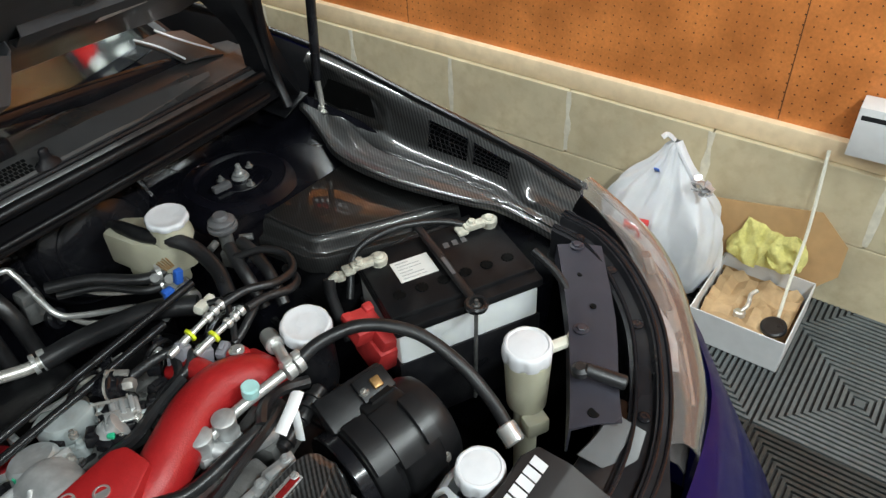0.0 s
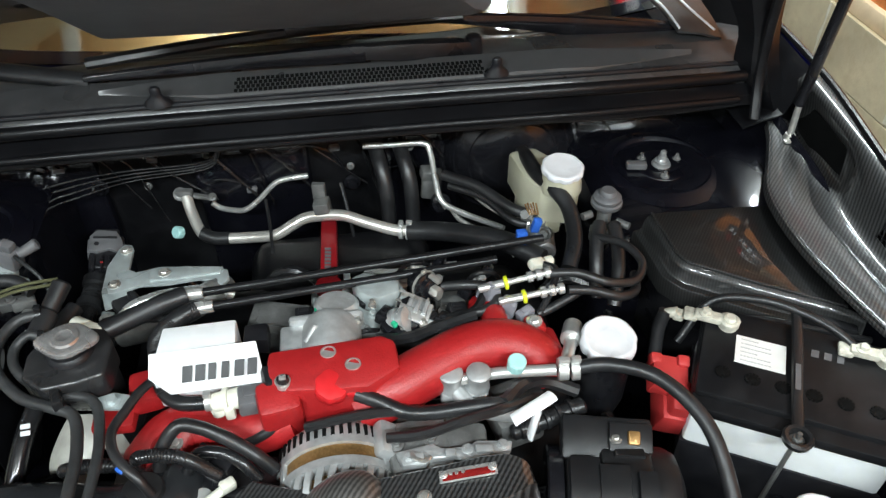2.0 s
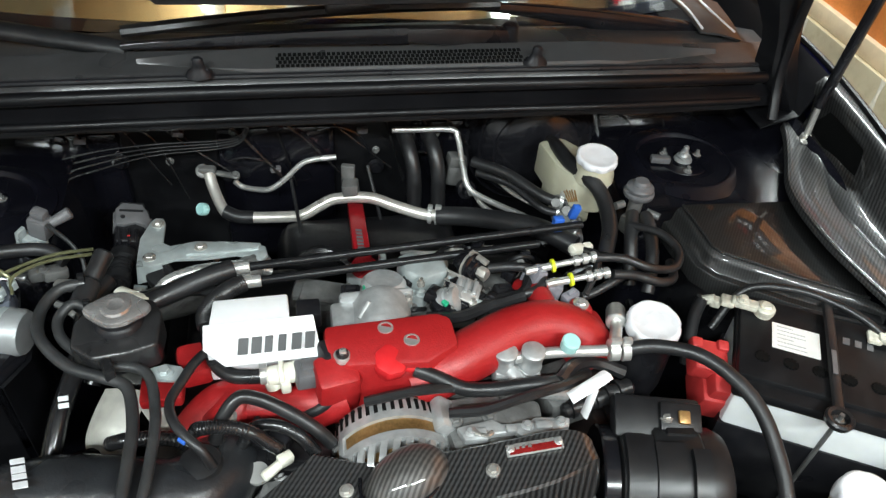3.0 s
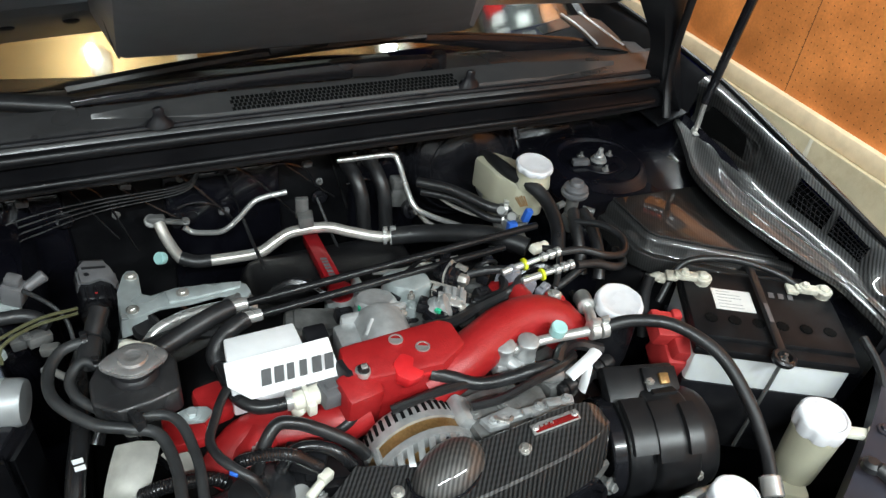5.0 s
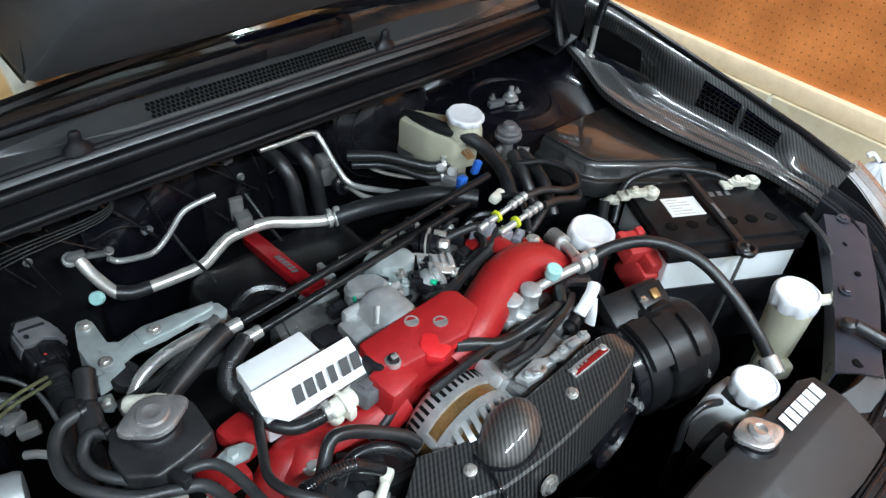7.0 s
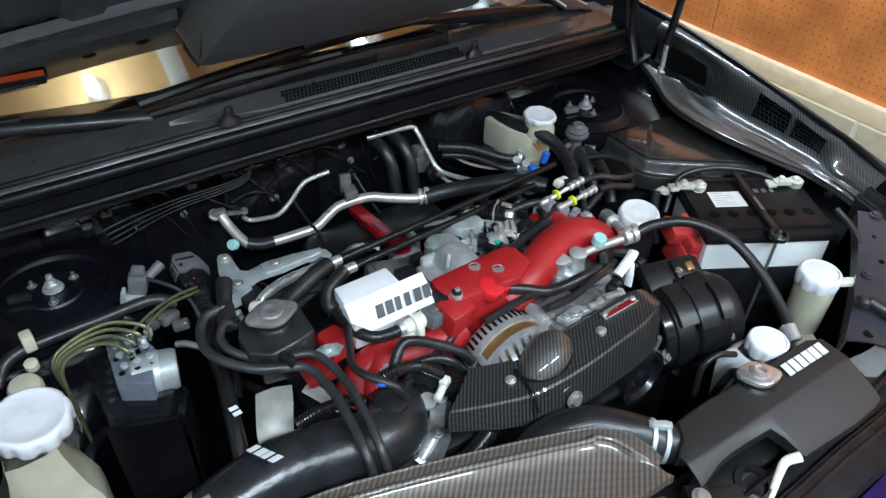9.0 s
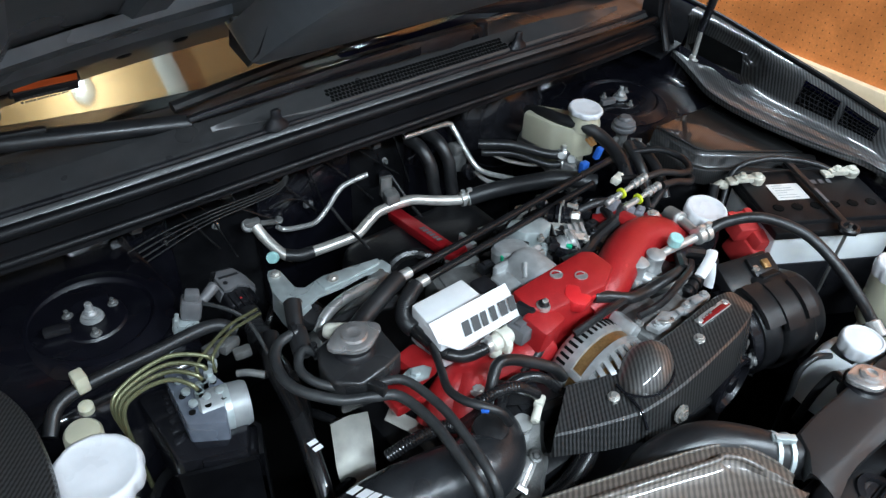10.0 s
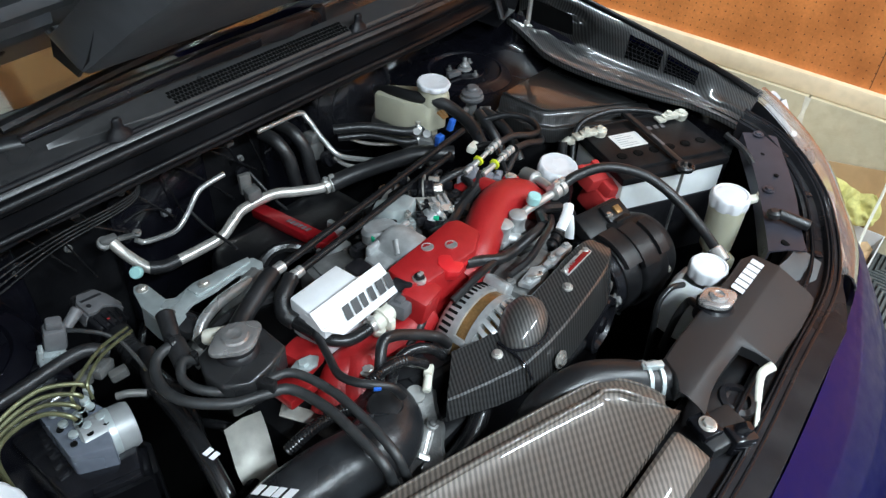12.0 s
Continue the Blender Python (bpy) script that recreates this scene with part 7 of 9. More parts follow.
cyl(b, (-0.296, -0.256, 0.812), (-0.314, -0.240, 0.814), 0.013, 0.010, 16, 0.003)
cyl(b, (-0.29, -0.262, 0.806), (-0.296, -0.285, 0.795), 0.008, 0.008, 14, 0.002)
part("body", b, "cream", cv)

# refrigerant hose with aluminium fittings
ac = thing("refrigerant_hose", "thick black refrigerant hose arching to bright aluminium fittings", "hose", (0.38, -0.45, 0.80))
b = mesh()
tube(b, [(0.288, -0.398, 0.803), (0.330, -0.408, 0.815), (0.378, -0.440, 0.822), (0.412, -0.498, 0.812), (0.420, -0.560, 0.785), (0.412, -0.615, 0.757), (0.396, -0.655, 0.738)], 0.0088, 16, 8)
part("hose", b, "rubber", ac)
b = mesh()
tube(b, [(0.155, -0.388, 0.795), (0.20, -0.389, 0.800), (0.255, -0.394, 0.801), (0.270, -0.396, 0.802)], 0.0072, 14, 5)
clamp_band(b, (0.278, -0.397, 0.803), (1, -0.1, 0.05), 0.012, 0.012)
clamp_band(b, (0.292, -0.399, 0.804), (1, -0.1, 0.1), 0.0125, 0.010)
cyl(b, (0.390, -0.668, 0.730), (0.398, -0.645, 0.742), 0.014, 0.014, 16, 0.002)
tube(b, [(0.285, -0.385, 0.800), (0.300, -0.355, 0.793), (0.312, -0.325, 0.783), (0.318, -0.305, 0.770)], 0.008, 12, 5)
cyl(b, (0.303, -0.345, 0.792), (0.318, -0.312, 0.780), 0.013, 0.013, 16, 0.002)
pieces("fitting", b, "alu_bright", ac, "bright aluminium end fitting")
b = mesh()
lathe(b, (0.221, -0.389, 0.802), (0.05, -0.15, 1), [(0.006, 0), (0.006, 0.006), (0.011, 0.007), (0.0115, 0.020), (0.010, 0.022), (0, 0.022)], 22)
part("valve_cap", b, "cyan", ac, "pale cyan valve cap")
b = mesh()
for x, y, z in ((0.143, -0.386, 0.778), (0.176, -0.391, 0.780)):
    lathe(b, (x, y, z), (0, -0.05, 1), [(0.014, 0), (0.015, 0.004), (0.0135, 0.008), (0.0135, 0.024), (0.015, 0.026), (0.015, 0.031), (0.012, 0.033), (0.0, 0.033)], 20)
box(b, (0.160, -0.389, 0.768), (0.058, 0.032, 0.030), (0, 0, -8), 0.006)
tube(b, [(0.150, -0.395, 0.78), (0.165, -0.415, 0.775), (0.195, -0.425, 0.770), (0.215, -0.425, 0.765)], 0.010, 12, 5)
part("block", b, "alu", ac, "cast aluminium fitting block")
b = mesh()
tube(b, [(0.204, -0.456, 0.797), (0.222, -0.452, 0.806), (0.240, -0.446, 0.811), (0.254, -0.438, 0.810)], 0.0085, 6, 5, squash=0.45)
tube(b, [(0.224, -0.464, 0.772), (0.228, -0.460, 0.790), (0.234, -0.452, 0.806)], 0.0085, 6, 5, squash=0.45)
solo("tag", b, "white_paint", "white plastic tag standing on the engine", "tag")

# small fuel fittings with yellow collars
for k, (p, q) in enumerate((((0.198, -0.268, 0.822), (0.292, -0.266, 0.838)), ((0.222, -0.288, 0.816), (0.306, -0.286, 0.826)))):
    ft = thing("fuel_fitting", "metal quick connector with a yellow collar", "fuel fitting", p)
    p, q = Vector(p), Vector(q)
    d = (q - p).normalized()
    b = mesh()
    cyl(b, p, p + (q - p) * 0.45, 0.0055, 0.0055, 12, 0.001)
    cyl(b, p + (q - p) * 0.45, q, 0.0042, 0.0042, 12)
    for w in (0.030, 0.018, 0.006):
        cyl(b, q - d * w, q - d * (w - 0.008), 0.0075, 0.0075, 14, 0.001)
    part("tube", b, "alu_bright", ft)
    b = mesh()
    lathe(b, p + (q - p) * 0.36, d, [(0.0055, 0), (0.0092, 0.001), (0.0092, 0.005), (0.0055, 0.006)], 18)
    part("collar", b, "yellow_ring", ft, "bright yellow collar")
pipe("fuel_hose", [(0.292, -0.268, 0.838), (0.33, -0.272, 0.836), (0.37, -0.285, 0.826), (0.41, -0.275, 0.815), (0.432, -0.24, 0.812), (0.42, -0.20, 0.812), (0.39, -0.165, 0.80)], 0.0060, "rubber", "black fuel hose looping behind the battery", "hose")
pipe("fuel_hose", [(0.312, -0.290, 0.826), (0.345, -0.292, 0.822), (0.38, -0.298, 0.812), (0.41, -0.28, 0.80), (0.425, -0.24, 0.79)], 0.0065, "rubber", "black fuel hose under the upper one", "hose")
pipe("heater_hose", [(0.335, 0.06, 0.80), (0.332, 0.02, 0.815), (0.335, -0.03, 0.822), (0.352, -0.075, 0.822), (0.365, -0.11, 0.812), (0.362, -0.16, 0.795), (0.345, -0.20, 0.775)], 0.012, "rubber", "black hose draped past the brake reservoir", "hose")
pipe("heater_hose", [(0.405, -0.14, 0.80), (0.392, -0.17, 0.795), (0.385, -0.20, 0.775), (0.38, -0.23, 0.74)], 0.010, "rubber", "ribbed black hose below the valve", "hose", ribs=1, rib=0.05)
pipe("heater_hose", [(0.43, -0.135, 0.79), (0.425, -0.165, 0.79), (0.415, -0.21, 0.775), (0.40, -0.25, 0.74)], 0.010, "rubber", "ribbed black hose beside the valve", "hose", ribs=1, rib=0.05)
for k in range(2):
    x = 0.095 + 0.042 * k
    pipe("heater_hose", [(x, 0.135, 0.78), (x + 0.004, 0.10, 0.775), (x + 0.01, 0.075, 0.745), (x + 0.012, 0.065, 0.70), (x + 0.01, 0.05, 0.66)], 0.013, "rubber", "black heater hose from the firewall", "hose")
for k, (z, x0) in enumerate(((0.775, 0.20), (0.752, 0.21))):
    pipe("vacuum_hose", [(x0, 0.05, z), (x0 + 0.05, 0.01, z), (0.30, -0.045, z - 0.01), (0.335, -0.06, z - 0.012)], 0.009 - 0.002 * k, "rubber", "black hose to the brake booster", "hose", ends=(((0.325, -0.056, z - 0.011), (0.8, -0.4, 0), 0.010, 0.008),))
cl = thing("sensor_clip", "blue plastic sensor clip with copper wires", "connector", (0.304, -0.151, 0.81))
b = mesh()
box(b, (0.304, -0.153, 0.822), (0.012, 0.010, 0.024), (8, 10, 0), 0.002)
box(b, (0.288, -0.140, 0.790), (0.016, 0.012, 0.024), (0, 0, 0), 0.002)
pieces("clip", b, "blue_clip", cl)
b = mesh()
for k in range(5):
    cyl(b, (0.297 + 0.003 * k, -0.142, 0.832), (0.292 + 0.004 * k, -0.128 + 0.002 * (k % 2), 0.842), 0.0013, seg=6)
part("wire", b, "copper", cl, "bare copper wires")
b = mesh()
box(b, (0.292, -0.212, 0.802), (0.024, 0.016, 0.014), (10, 12, 20), 0.004)
box(b, (0.312, -0.202, 0.796), (0.014, 0.012, 0.012), (0, 0, 10), 0.003)
solo("connector", b, "cream", "cream plastic plug at the hose junction", "connector")

# bracket plate over the turbo inlet
plate = thing("bracket_plate", "zinc-plated bracket plate with bolts and a tall tab", "bracket", (-0.23, -0.12, 0.74))
b = mesh()
prism(b, [(-0.313, -0.089), (-0.312, -0.143), (-0.296, -0.148), (-0.279, -0.142), (-0.262, -0.136), (-0.222, -0.138), (-0.180, -0.134), (-0.158, -0.142), (-0.146, -0.152), (-0.137, -0.140), (-0.140, -0.122), (-0.158, -0.112), (-0.20, -0.106), (-0.236, -0.101), (-0.270, -0.108), (-0.281, -0.100), (-0.281, -0.056), (-0.285, -0.046), (-0.296, -0.044), (-0.302, -0.052)], 0.764, 0.769, 0.001)
part("sheet", b, "zinc", plate)
b = mesh()
loft(b, [[(-0.3125, -0.088, 0.766), (-0.3135, -0.120, 0.766), (-0.312, -0.143, 0.766), (-0.296, -0.148, 0.766), (-0.279, -0.142, 0.766)], [(-0.316, -0.090, 0.735), (-0.317, -0.122, 0.732), (-0.316, -0.146, 0.735), (-0.298, -0.152, 0.745), (-0.279, -0.145, 0.755)]], 0.002)
part("flange", b, "zinc", plate, "folded side of the bracket")
b = mesh()
prism(b, [(-0.322, -0.142), (-0.304, -0.146), (-0.306, -0.166), (-0.314, -0.172), (-0.322, -0.166)], 0.728, 0.732, 0.001)
part("foot", b, "zinc", plate)
b = mesh()
prism(b, [(-0.250, -0.108), (-0.248, -0.131), (-0.214, -0.132), (-0.150, -0.128), (-0.146, -0.118), (-0.20, -0.109)], 0.769, 0.7725, 0.001)
part("doubler", b, "zinc", plate, "second plate bolted on the arm")
b = mesh()
for x, y, z in ((-0.228, -0.119, 0.7725), (-0.296, -0.130, 0.769), (-0.291, -0.058, 0.769), (-0.314, -0.158, 0.732)):
    hexbolt(b, (x, y, z), r=0.006, h=0.005)
pieces("bolt", b, "steel", plate)
b = mesh()
tube(b, [(-0.30, -0.16, 0.70), (-0.25, -0.165, 0.715), (-0.20, -0.16, 0.735), (-0.16, -0.145, 0.75), (-0.15, -0.13, 0.74)], 0.020, 16, 6)
solo("turbo_pipe", b, "alu_dark", "dull metal inlet pipe under the bracket", "pipe")

pipe("metal_pipe", [(-0.290, -0.178, 0.742), (-0.268, -0.166, 0.757), (-0.235, -0.157, 0.762), (-0.200, -0.153, 0.762), (-0.160, -0.150, 0.758), (-0.135, -0.15, 0.745)], 0.0085, "alu_bright", "bright bent metal pipe under the bracket", "pipe", seg=14)
b = mesh()
lathe(b, (-0.284, -0.142, 0.738), (0.1, -0.5, 1), [(0.018, 0), (0.019, 0.004), (0.019, 0.016), (0.016, 0.020), (0.0, 0.021)], 24)
solo("rubber_cap", b, "rubber", "round black rubber cap under the zinc bracket", "cap")

# wiring connector stack in front of the strut on the passenger side
conn = thing("harness_plug", "black multi-pin harness plug with a grey lever and ribbed boot", "connector", (-0.345, -0.04, 0.70))
PT = Matrix.Translation((-0.338, -0.006, 0.738)) @ Euler((radians(14), radians(14), radians(8))).to_matrix().to_4x4()
PR = PT.to_3x3().to_4x4()
b = mesh()
box(b, PT @ Vector((0.0, -0.006, -0.022)), (0.050, 0.066, 0.036), PR, 0.006, 3)
box(b, PT @ Vector((0.0, 0.030, -0.014)), (0.036, 0.016, 0.020), PR, 0.003)
box(b, PT @ Vector((-0.004, -0.046, -0.020)), (0.036, 0.024, 0.030), PR, 0.006)
part("body", b, "plastic", conn, "black plug body")
for k in range(4):
    b = mesh()
    box(b, PT @ Vector((-0.018 + 0.012 * k, -0.030, -0.003)), (0.004, 0.030, 0.004), PR, 0.001)
    part("rib", b, "plastic", conn)
b = mesh()
prism(b, [(-0.024, 0.018), (-0.014, 0.030), (0.014, 0.028), (0.022, 0.012), (0.028, -0.016), (0.022, -0.024), (0.016, -0.012), (0.004, -0.006), (-0.012, -0.012), (-0.024, -0.010)], -0.003, 0.003, 0.0012, PT)
box(b, PT @ Vector((-0.025, 0.002, -0.012)), (0.004, 0.026, 0.020), PR, 0.001)
box(b, PT @ Vector((0.026, -0.008, -0.012)), (0.004, 0.028, 0.020), PR, 0.001)
lever = part("lever", b, "plug_grey", conn, "grey locking lever")
b = mesh()
box(b, PT @ Vector((-0.002, 0.015, 0.0032)), (0.034, 0.004, 0.0014), PR, 0.0004)
lathe(b, PT @ Vector((-0.014, 0.003, 0.0026)), PR @ Vector((0, 0, 1)), [(0.0036, 0), (0.0036, 0.001), (0, 0.001)], 14)
part("slot", b, "ink", lever, "dark slot and hole in the lever")
b = mesh()
box(b, PT @ Vector((-0.006, -0.030, -0.0003)), (0.004, 0.0022, 0.001), PR)
part("mark", b, "red_dull", conn, "tiny pink paint mark")
b = mesh()
p0, p1 = Vector((-0.346, -0.062, 0.722)), Vector((-0.351, -0.118, 0.714))
prof = [(0.014, 0.0), (0.019, 0.001), (0.019, 0.014), (0.015, 0.016)]
for k in range(4):
    prof += [(0.0125, 0.018 + 0.006 * k), (0.0155, 0.019 + 0.006 * k), (0.0155, 0.0215 + 0.006 * k), (0.0125, 0.023 + 0.006 * k)]
prof += [(0.014, 0.043), (0.0185, 0.044), (0.0185, 0.056), (0.013, 0.058)]
lathe(b, p0, p1 - p0, prof, 22)
part("boot", b, "rubber", conn, "ribbed rubber boot")
b = mesh()
tube(b, [p1, (-0.352, -0.150, 0.710), (-0.352, -0.19, 0.706), (-0.358, -0.235, 0.70), (-0.372, -0.27, 0.68)], 0.0135, 12, 8, ribs=1, rib=0.03)
part("sleeve", b, "rubber_gloss", conn, "taped wiring sleeve")
plug = thing("harness_plug", "small grey and bright plug cluster on the apron", "connector", (-0.42, -0.14, 0.76))
b = mesh()
QT = basis((0.18, -0.10, 1), (0.9, -0.4, 0))
box(b, (-0.432, -0.092, 0.806), (0.028, 0.024, 0.034), QT, 0.005)
box(b, (-0.428, -0.094, 0.828), (0.020, 0.016, 0.014), QT, 0.004)
cyl(b, (-0.418, -0.096, 0.812), (-0.392, -0.086, 0.822), 0.007, 0.0085, 14, 0.002)
part("body", b, "plug_grey", plug, "grey plug body")
b = mesh()
box(b, (-0.446, -0.098, 0.786), (0.034, 0.018, 0.012), QT, 0.002)
box(b, (-0.458, -0.100, 0.796), (0.006, 0.016, 0.026), QT, 0.0015)
box(b, (-0.424, -0.112, 0.782), (0.030, 0.008, 0.008), QT, 0.002)
hexbolt(b, (-0.436, -0.112, 0.788), r=0.005, h=0.005)
part("foot", b, "zinc", plug, "bright stamped foot")
b = mesh()
box(b, (-0.412, -0.150, 0.772), (0.030, 0.020, 0.016), (0, 10, 25), 0.003)
box(b, (-0.400, -0.168, 0.764), (0.024, 0.014, 0.014), (0, -6, -12), 0.003)
box(b, (-0.436, -0.148, 0.770), (0.018, 0.018, 0.018), (8, 0, 10), 0.003)
hexbolt(b, (-0.424, -0.154, 0.782), r=0.005, h=0.006)
part("lower_block", b, "alu_dark", plug, "grimy fittings below the pipe")
pipe("sensor_wire", [(-0.420, -0.104, 0.816), (-0.404, -0.118, 0.812), (-0.386, -0.132, 0.800), (-0.374, -0.150, 0.782), (-0.372, -0.190, 0.752), (-0.380, -0.24, 0.72)], 0.0030, "hose_rubber", "thin grey wire from the plug down to the harness", "cable", seg=8)
b = mesh()
tube(b, [(-0.414, -0.174, 0.736), (-0.402, -0.185, 0.740), (-0.386, -0.200, 0.738)], 0.0055, 10, 5)
solo("pipe_stub", b, "alu_bright", "short bright metal pipe stub beside the brake modulator", "pipe")
pipe("hard_pipe", [(-0.645, -0.175, 0.780), (-0.625, -0.150, 0.796), (-0.585, -0.140, 0.80), (-0.50, -0.136, 0.80), (-0.425, -0.134, 0.80), (-0.395, -0.150, 0.79)], 0.009, "rubber", "long dark pipe along the apron", "pipe")
b = mesh()
box(b, (-0.592, -0.140, 0.810), (0.016, 0.022, 0.026), (0, 0, 5), 0.003)
lathe(b, (-0.598, -0.165, 0.785), (0, -0.2, 1), [(0.009, 0), (0.009, 0.010), (0.006, 0.012)], 14)
solo("pipe_clip", b, "milky", "milky plastic clip on the pipe", "clip")

# anti-lock brake unit
abs_unit = thing("brake_modulator", "anti-lock brake modulator with bent yellow-zinc lines", "brake unit", (-0.49, -0.25, 0.62))
b = mesh()
prism(b, [(-0.540, -0.150), (-0.537, -0.276), (-0.460, -0.302), (-0.435, -0.25), (-0.46, -0.150)], 0.60, 0.752, 0.005)
for k in range(5):
    box(b, (-0.522 + 0.004 * k, -0.245 + 0.018 * k, 0.754), (0.016, 0.006, 0.008), (0, 0, 8), 0.001)
box(b, (-0.485, -0.288, 0.735), (0.055, 0.022, 0.028), (0, 0, -18), 0.004)
box(b, (-0.450, -0.275, 0.70), (0.03, 0.05, 0.05), (0, 0, -18), 0.006)
part("module", b, "plastic_gloss", abs_unit, "black electronic module")
b = mesh()
prism(b, [(-0.505, -0.165), (-0.512, -0.256), (-0.472, -0.280), (-0.448, -0.222), (-0.458, -0.175)], 0.750, 0.786, 0.003)
part("valve_block", b, "green_alu", abs_unit, "machined aluminium valve block")
b = mesh()
for k in range(8):
    lathe(b, (-0.494 + 0.017 * (k % 3), -0.235 + 0.022 * (k // 3), 0.790), (0, 0, 1), [(0.0055, 0), (0.0055, 0.004), (0.003, 0.005)], 10)
pieces("valve", b, "zinc", abs_unit, "small round valve heads")
b = mesh()
for k in range(6):
    lathe(b, (-0.500 + 0.020 * (k % 3), -0.246 + 0.030 * (k // 3), 0.7895), (0, 0, 1), [(0.0042, 0), (0.0042, 0.0012), (0, 0.0012)], 10)
pieces("port", b, "dark_gap", abs_unit, "small dark ports")
b = mesh()
lathe(b, Vector((-0.490, -0.232, 0.764)) + Vector((0.88, -0.20, -0.05)).normalized() * 0.030, (0.88, -0.20, -0.05), [(0.0297, 0), (0.0301, 0.0005), (0.0301, 0.008), (0.0297, 0.0085)], 36)
part("band", b, "zinc", abs_unit, "bright band round the motor")
b = mesh()
lathe(b, (-0.490, -0.232, 0.764), (0.88, -0.20, -0.05), [(0.026, 0), (0.0295, 0.003), (0.0295, 0.055), (0.027, 0.061), (0, 0.062)], 36)
part("motor", b, "plastic_pale", abs_unit, "round pump motor")
for k in range(4):
    b = mesh()
    s = 0.012 * k
    tube(b, [(-0.482 + s * 0.9, -0.228 + s, 0.788), (-0.486 + s * 0.9, -0.222 + s, 0.806), (-0.508 + s * 0.4, -0.205 + s, 0.816), (-0.545, -0.200 + s * 0.7, 0.812), (-0.566 - s * 0.2, -0.205 + s * 0.5, 0.795), (-0.568, -0.215 + s * 0.3, 0.74), (-0.565, -0.23 + s * 0.2, 0.66)], 0.0029, 8, 6)
    part("line", b, "brass", abs_unit, "bent yellow-zinc brake line")
for k in range(2):
    b = mesh()
    tube(b, [(-0.45 - 0.02 * k, -0.20, 0.786), (-0.445 - 0.02 * k, -0.19, 0.806), (-0.41, -0.165 + 0.01 * k, 0.806), (-0.36, -0.15 + 0.01 * k, 0.80)], 0.0023, 8, 6)
    part("line", b, "brass", abs_unit, "bent yellow-zinc brake line")
b = mesh()
for k in range(6):
    lathe(b, (-0.482 + 0.011 * (k % 4), -0.228 + 0.012 * (k % 4), 0.789), (0, 0, 1), [(0.006, 0), (0.006, 0.010), (0.004, 0.011)], 6)
pieces("nut", b, "zinc", abs_unit)

b = mesh()
loft(b, [[(-0.546, -0.285, 0.748), (-0.543, -0.290, 0.748), (-0.543, -0.291, 0.735), (-0.541, -0.291, 0.58)], [(-0.500, -0.300, 0.746), (-0.500, -0.306, 0.746), (-0.500, -0.307, 0.734), (-0.498, -0.308, 0.58)], [(-0.458, -0.310, 0.742), (-0.457, -0.317, 0.742), (-0.456, -0.319, 0.730), (-0.455, -0.320, 0.58)]], 0.002)
loft(b, [[(-0.452, -0.312, 0.742), (-0.447, -0.314, 0.742), (-0.446, -0.315, 0.58)], [(-0.434, -0.268, 0.735), (-0.428, -0.268, 0.735), (-0.427, -0.268, 0.58)], [(-0.446, -0.215, 0.72), (-0.440, -0.214, 0.72), (-0.438, -0.214, 0.58)]], 0.002)
part("bracket", b, "hinge_black", abs_unit, "black sheet bracket")

# intake hose and resonator
intake = thing("intake_hose", "large black silicone intake hose with pale printed mark", "hose", (-0.33, -0.46, 0.70))
b = mesh()
tube(b, [(-0.500, -0.470, 0.690), (-0.440, -0.462, 0.715), (-0.375, -0.462, 0.728), (-0.31, -0.470, 0.728), (-0.255, -0.480, 0.726), (-0.215, -0.470, 0.720), (-0.195, -0.440, 0.710), (-0.19, -0.41, 0.68)], 0.046, 26, 8)
part("run", b, "silicone", intake)
b = mesh()
bars(b, (-0.405, -0.437, 0.7675), (0.35, -0.9, 0.30), (0.94, 0.1, 0.05), 0.055, 0.014, 4, 0.1, 0.75, 0.003, 8)
part("mark", b, "white_ink", intake, "pale printed mark as bars")
b = mesh()
lathe(b, (-0.212, -0.462, 0.760), (0, 0, 1), [(0.024, 0), (0.022, 0.006), (0.012, 0.010), (0, 0.010)], 24)
part("boss", b, "rubber", intake)
b = mesh()
clamp_band(b, (-0.47, -0.466, 0.704), (1, 0.1, 0.4), 0.047, 0.012)
part("clamp", b, "alu_bright", intake, "worm-drive hose clamp")

# two coolant hoses looping from the header tank over the intake
for k in range(2):
    d = 0.022 * k
    hs = pipe("coolant_hose", [(-0.345 + d * 0.2, -0.232 - d * 1.6, 0.826 - d * 0.6), (-0.378 + d * 0.9, -0.238 - d * 1.2, 0.824), (-0.395 + d, -0.268 - d * 0.6, 0.818), (-0.390 + d, -0.305, 0.812), (-0.355 + d * 0.4, -0.345 + d * 0.8, 0.806), (-0.318, -0.362 + d * 0.8, 0.802), (-0.290 + d * 0.8, -0.378 + d * 0.9, 0.799), (-0.279 + d, -0.425 + d * 0.5, 0.795), (-0.280 + d, -0.47, 0.790), (-0.284 + d * 0.9, -0.525, 0.778), (-0.285 + d * 0.9, -0.548, 0.745)], 0.0069 - 0.0008 * k, "hose_rubber", "black coolant hose looping over the intake hose", "hose", ends=(((-0.352 + d * 0.4, -0.233 - d * 1.5, 0.826 - d * 0.5), (1, 0.1, 0), 0.0074 - 0.0008 * k, 0.007),), end_mat="rubber_gloss")
b = mesh()
box(b, (-0.312, -0.352, 0.808), (0.012, 0.040, 0.022), (0, 0, 20), 0.003)
solo("hose_clip", b, "rubber", "black twin hose clip", "clip")
